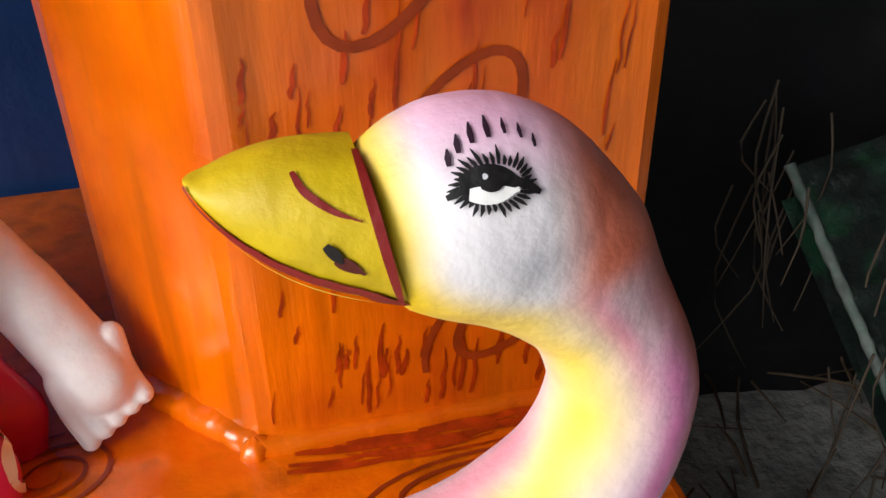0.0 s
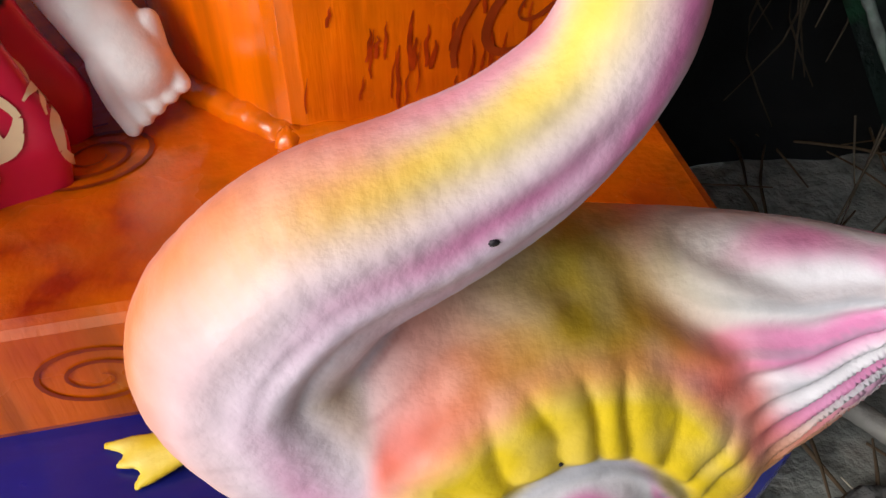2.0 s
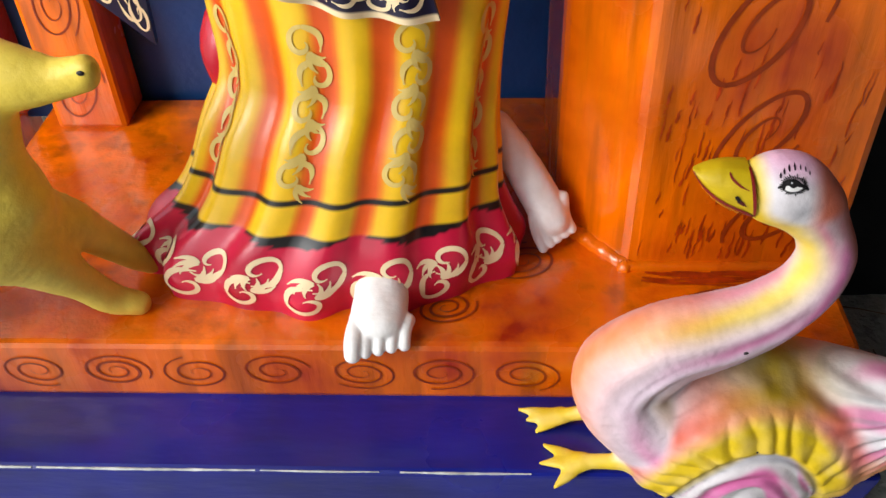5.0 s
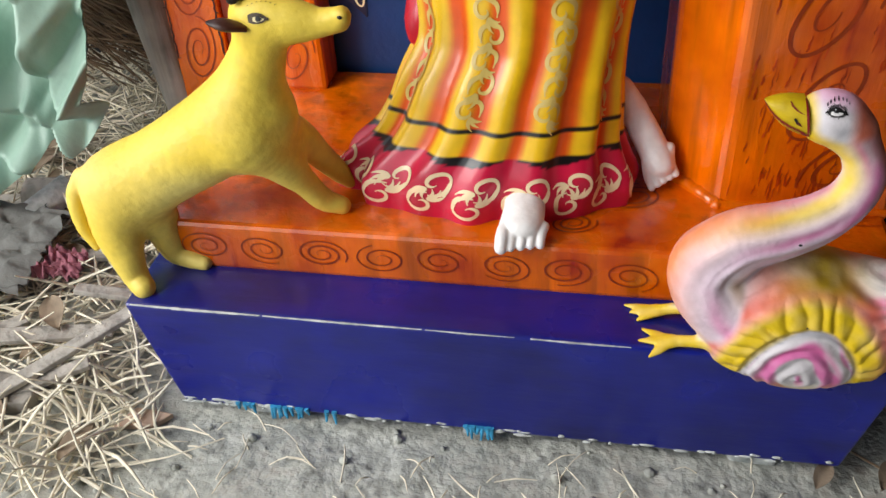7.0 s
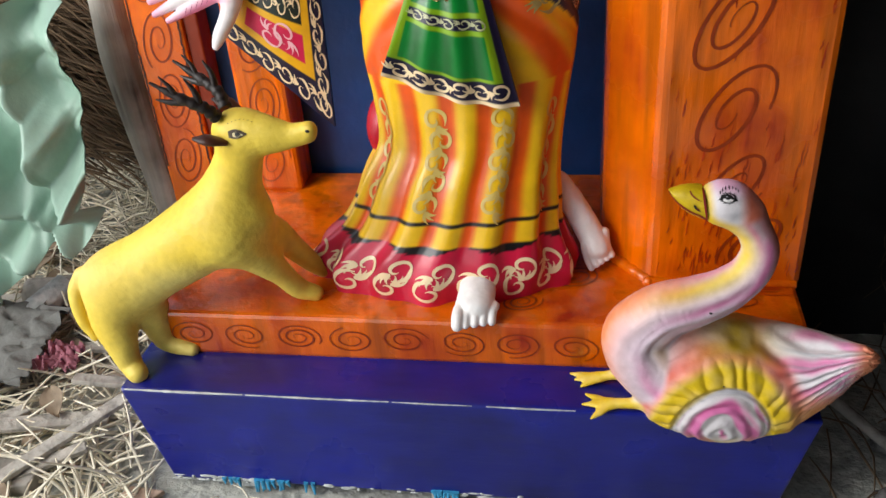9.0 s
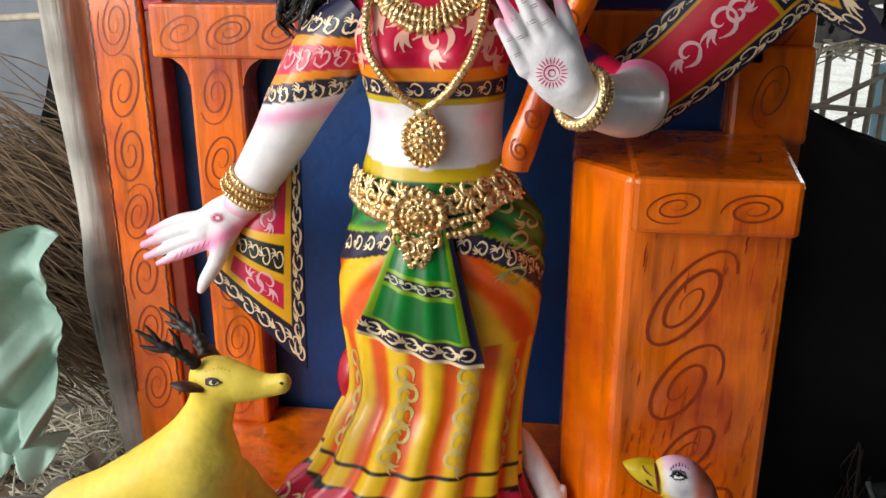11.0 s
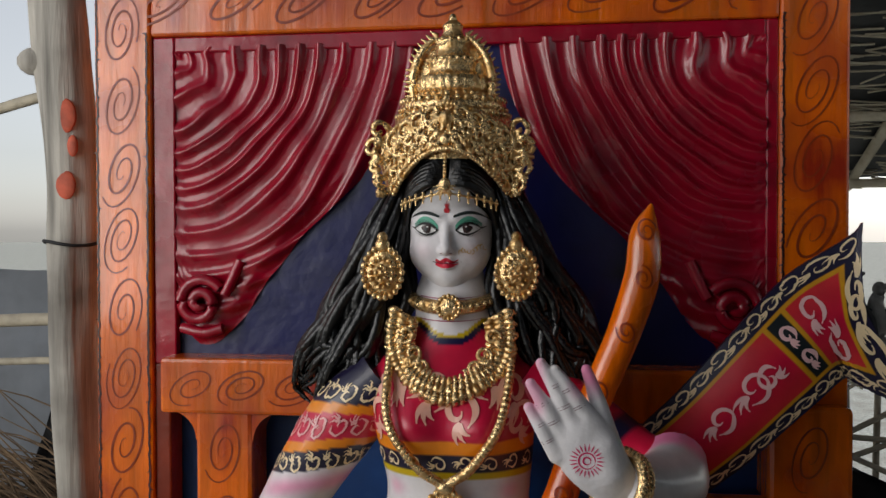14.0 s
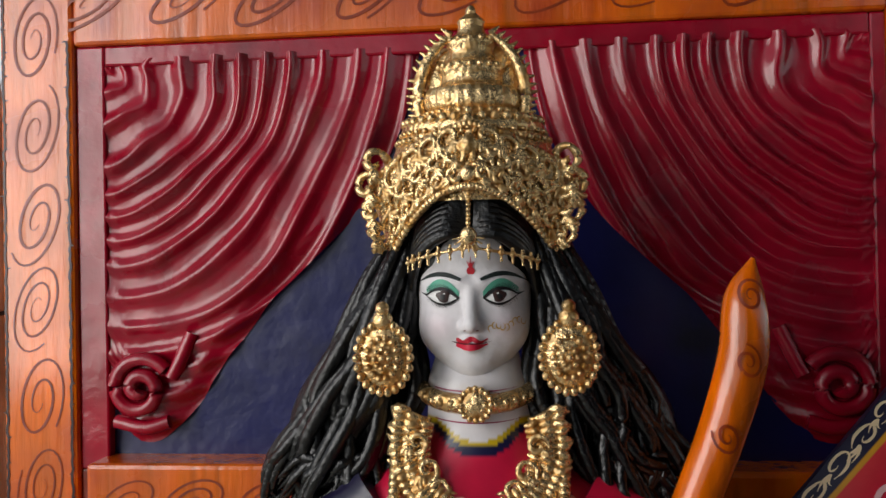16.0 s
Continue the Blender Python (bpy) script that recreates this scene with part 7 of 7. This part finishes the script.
def sheet(name, corners, mat, label, category, amp, freq, seed, n=50, thick=0.003, kind=""):
    fm = Form()
    q = quad_patch(*corners)
    a = (q(1, 0) - q(0, 0)).cross(q(0, 1) - q(0, 0)).normalized()

    def fn(u, v):
        p = q(u, v)
        k = noise.noise((u * freq, v * freq, seed)) + 0.5 * abs(noise.noise((u * freq * 2.3, v * freq * 2.3, seed + 5))) + 0.25 * noise.noise((u * freq * 6, v * freq * 6, seed))
        e = 1 + 0.06 * noise.noise((v * 5, u * 5, seed + 9))
        return p * 1 + a * amp * k + (p - q(0.5, 0.5)) * (e - 1)
    fm.grid(fn, n, n, 0)
    fm.grid(lambda u, v: fn(u, v) + a * thick, n, n, 0, flip=True)
    return tagged(fm.make(name, [mat]), label, category, kind=kind)


def plastic_bag():
    fm = Form()
    q = quad_patch((-1.20, 0.06, 0.68), (-0.615, 0.08, 0.66), (-0.625, 0.00, 0.30), (-0.97, -0.07, 0.08))

    def fn(u, v):
        p = q(u, v)
        a = 6 * u + 1.2 * math.sin(3 * v + 1) + 1.3 * noise.noise((u * 2, v * 2, 1))
        fold = abs((a * 0.7) % 1 - 0.5) * 2
        crease = abs(noise.noise((u * 4 + v * 2, v * 3 - u, 2))) + 0.4 * abs(noise.noise((u * 9, v * 6 + u * 3, 5)))
        taper = 1 - 0.30 * v * (1 - u)
        x = -0.80 + (p.x + 0.80) * taper
        return Vector((x + 0.02 * noise.noise((v * 6, u * 2, 8)), p.y - 0.055 * fold ** 1.4 - 0.075 * crease, p.z + 0.03 * noise.noise((u * 5, 3, v)) - 0.03 * abs(math.sin(u * 9)) * v))
    fm.grid(fn, 110, 110, 0)
    fm.grid(lambda u, v: fn(u, v) + Vector((0, 0.004, 0)), 110, 110, 0, flip=True)
    tagged(fm.make("plastic_sheet", [PLASTIC]), "crumpled pale green plastic sheet hanging over the straw", "plastic sheet")


plastic_bag()
sheet("black_tarp", ((-0.86, 0.70, 1.28), (-0.60, 0.70, 1.36), (-0.55, 0.72, 0.0), (-1.25, 0.72, 0.0)), TARP, "black tarpaulin hanging behind the post", "tarpaulin", 0.03, 5, 3)
sheet("grey_tarp", ((-2.6, 1.2, 1.16), (-0.95, 1.2, 1.14), (-0.95, 1.2, 0.0), (-2.6, 1.2, 0.0)), GREY_TARP, "grey plastic sheet hung as a low wall", "tarpaulin", 0.04, 4, 4)
sheet("dark_tarp", ((0.64, 0.26, 0.885), (1.9, 0.30, 0.42), (1.9, 0.02, 0.0), (0.62, 0.06, 0.0)), TARP, "black tarpaulin draped low beside the throne", "tarpaulin", 0.03, 5, 6)
sheet("dark_tarp", ((0.64, 0.27, 0.885), (1.9, 0.31, 0.42), (1.9, 1.1, 0.15), (0.62, 0.95, 0.55)), TARP, "black tarpaulin stretched over stored things", "tarpaulin", 0.03, 5, 7)
# Added side wall, out of view, keeps light off the right-hand side
sheet("dark_tarp", ((1.45, 0.33, 1.0), (1.45, -3.6, 2.6), (1.45, -3.6, 0.0), (1.45, 0.30, 0.0)), TARP, "added black tarpaulin wall, unseen, blocks light from the right", "tarpaulin", 0.04, 5, 8)


# Added end wall behind the camera, unseen, so light comes from the left
sheet("dark_tarp", ((1.6, -3.4, 2.7), (-0.3, -3.4, 2.7), (-0.3, -3.4, 0.0), (1.6, -3.4, 0.0)), TARP, "added black tarpaulin wall behind the camera, unseen, blocks front light", "tarpaulin", 0.04, 5, 9)


def painted_board():
    fm = Form()
    q = quad_patch((0.785, 0.0, 0.30), (1.30, 0.02, 0.40), (1.35, -0.27, 0.0), (0.875, -0.245, 0.0))
    n = (q(1, 0) - q(0, 0)).cross(q(0, 1) - q(0, 0)).normalized()
    f = lambda u, v: q(u, v) + n * (0.008 * noise.noise((u * 9, v * 30, 2)) + 0.004 * math.sin(v * 60 + u * 9))
    fm.grid(f, 50, 60, 0)
    fm.grid(lambda u, v: q(u, v) - Vector((0, 0, 0.03)), 10, 10, 0, flip=True)
    ob = tagged(fm.make("painted_mound", [DARKGREEN]), "black and green painted clay mound leaning beside the throne", "clay mound")
    e = Form()
    e.tube([q(0, v) + Vector((0, 0, 0.004)) for v in np.linspace(0, 1, 12)], [0.0045] * 12, 8, 50, 0, bump=lambda t, v: 0.5 * noise.noise((t, v * 40, 3)))
    e.make("pale_edge", [material("flaking_edge_paint", lin(120, 130, 124), 0.9, vary=0.5, scale=60, dark=lin(24, 80, 50), patch=40)], ob, "flaking whitish edge")
    for i in range(12):
        c = q(0.02 + 0.05 * rn.random(), rn.random() * 0.5)
    h = Form()
    for i in range(28):
        v = rn.uniform(-0.25, 0.75)
        p = q(0.0, max(v, 0)) + Vector((rn.uniform(-0.05, 0.03), rn.uniform(0.0, 0.03), rn.uniform(-0.03, 0.10)))
        ln = rn.uniform(0.06, 0.20)
        h.tube([p, p + Vector((rn.uniform(-0.03, 0.01), -0.01, -ln * 0.5)), p + Vector((rn.uniform(-0.05, 0.02), -0.02, -ln))], [0.0012, 0.0011, 0.0006], 4, 6, 0)
    # Straw ends in one even dark brown
    tagged(h.make("hanging_straw", [material("dark_brown_straw", lin(86, 74, 60), 0.9, vary=0.4)]), "loose straw ends hanging from the dark mound", "straw", kind="stuff")


painted_board()


def distant_stand():
    ob = thing("bamboo_stand", "rough bamboo stand with thatch top in the bright yard", "stand", at=(0, 0, 0))
    for i in range(9):
        x = 0.74 + i * 0.05
        f = Form()
        f.tube([(x, 1.25, 0.0), (x + rn.uniform(-0.02, 0.02), 1.25, 0.86)], [0.010, 0.009], 8, 6, 0)
        f.make("upright", [BAMBOO], ob)
    for k in range(5):
        f = Form()
        a, b = rn.uniform(0.45, 0.85), rn.uniform(0.45, 0.85)
        f.tube([(0.70, 1.235, a), (1.2, 1.235, b)], [0.008, 0.008], 8, 6, 0)
        f.make("cross_bar", [BAMBOO], ob)
    t = Form()
    for _ in range(160):
        x, y, z = rn.uniform(0.70, 1.2), rn.uniform(1.18, 1.4), rn.uniform(0.85, 0.90)
        t.tube([(x, y, z), (x + rn.uniform(-0.1, 0.1), y + rn.uniform(-0.05, 0.05), z + rn.uniform(-0.05, 0.02))], [0.004, 0.002], 5, 4, 0)
    t.make("thatch_top", [STRAW], ob, "shaggy straw top")
    for x, h, w in ((0.985, 0.27, 0.035), (1.05, 0.24, 0.036), (0.93, 0.16, 0.028)):
        f = Form()
        f.tube([(x, 1.25, 0.88), (x + 0.012, 1.25, 0.88 + h * 0.4), (x - 0.002, 1.25, 0.88 + h * 0.72), (x + 0.002, 1.24, 0.88 + h * 0.86)], [w, w * 1.1, w * 0.62, w * 0.42], 16, 24, 0)
        f.ball((x + 0.004, 1.24, 0.88 + h * 0.92), (w * 0.5, w * 0.5, w * 0.55), 0, (1, 1, 1), 14, 10)
        f.tube([(x + 0.010, 1.23, 0.88 + h * 0.94), (x + 0.025, 1.22, 0.88 + h * 0.98)], [w * 0.25, w * 0.12], 8, 6, 0)
        for q in (-1, 1):
            f.tube([(x + q * w * 0.6, 1.235, 0.88 + h * 0.70), (x + q * w * 1.35, 1.23, 0.88 + h * 0.48), (x + q * w * 1.5, 1.23, 0.88 + h * 0.20), (x + q * w * 1.3, 1.24, 0.88 + h * 0.02)], [w * 0.3, w * 0.62, w * 0.55, w * 0.12], 12, 18, 1, flat=0.6)
        tagged(f.make("unpainted_statue", [GREYCLAY, TARP]), "small unfinished grey clay bird statue with dark wings", "statue", "unfinished statues")
    tagged(part("teal_box", block(1.22, 1.75, 1.2, 1.6, 0.0, 0.78, 0.01), TEAL), "teal painted base in the yard", "base")


distant_stand()


def roof():
    ob = thing("roof", "low bamboo and tarpaulin roof over the workshop", "roof")
    at = lambda x, y: Vector((x, y, 2.55 - 0.40 * (y + 0.3) if y > -0.3 else 2.55 - 0.1 * (y + 0.3)))
    f = Form()
    # Real roof at the back; its unseen front stretch is added to block skylight
    fn = lambda u, v: at(-0.48 + u * 5.0, -3.6 + v * 6.1) + Vector((0, 0, 0.03 + 0.03 * noise.noise((u * 14, v * 9, 1))))
    f.grid(fn, 60, 60, 0)
    f.grid(lambda u, v: fn(u, v) + Vector((0, 0, 0.02)), 60, 60, 0, flip=True)
    f.make("roof_sheet", [TARP], ob, "black plastic roof sheet, extended unseen to the front to block light")
    for i in range(9):
        f = Form()
        x = -0.4 + i * 0.55
        f.tube([at(x, -0.3), at(x + 0.05, 0.8), at(x + 0.1, 2.5)], [0.022, 0.022, 0.018], 10, 20, 0)
        f.make("bamboo_rafter", [BAMBOO], ob)
    for y in (-0.5, 0.3, 1.1, 1.9, 2.4):
        f = Form()
        f.tube([at(-0.48, y) - Vector((0, 0, 0.03)), at(4.5, y) - Vector((0, 0, 0.03))], [0.018, 0.018], 10, 8, 0)
        f.make("bamboo_purlin", [BAMBOO], ob)
    f = Form()
    for _ in range(900):
        x, y = rn.uniform(0.5, 3.0), rn.uniform(0.5, 2.5)
        p = at(x, y) + Vector((0, 0, 0.005))
        f.tube([p, p + Vector((rn.uniform(-0.35, 0.35), rn.uniform(-0.06, 0.06), rn.uniform(-0.03, 0.02)))], [0.004, 0.003], 4, 4, 0)
    o = f.make("thatch_reeds", [BAMBOO], ob, "loose pale reeds under the roof")
    o["kind"] = "stuff"


roof()
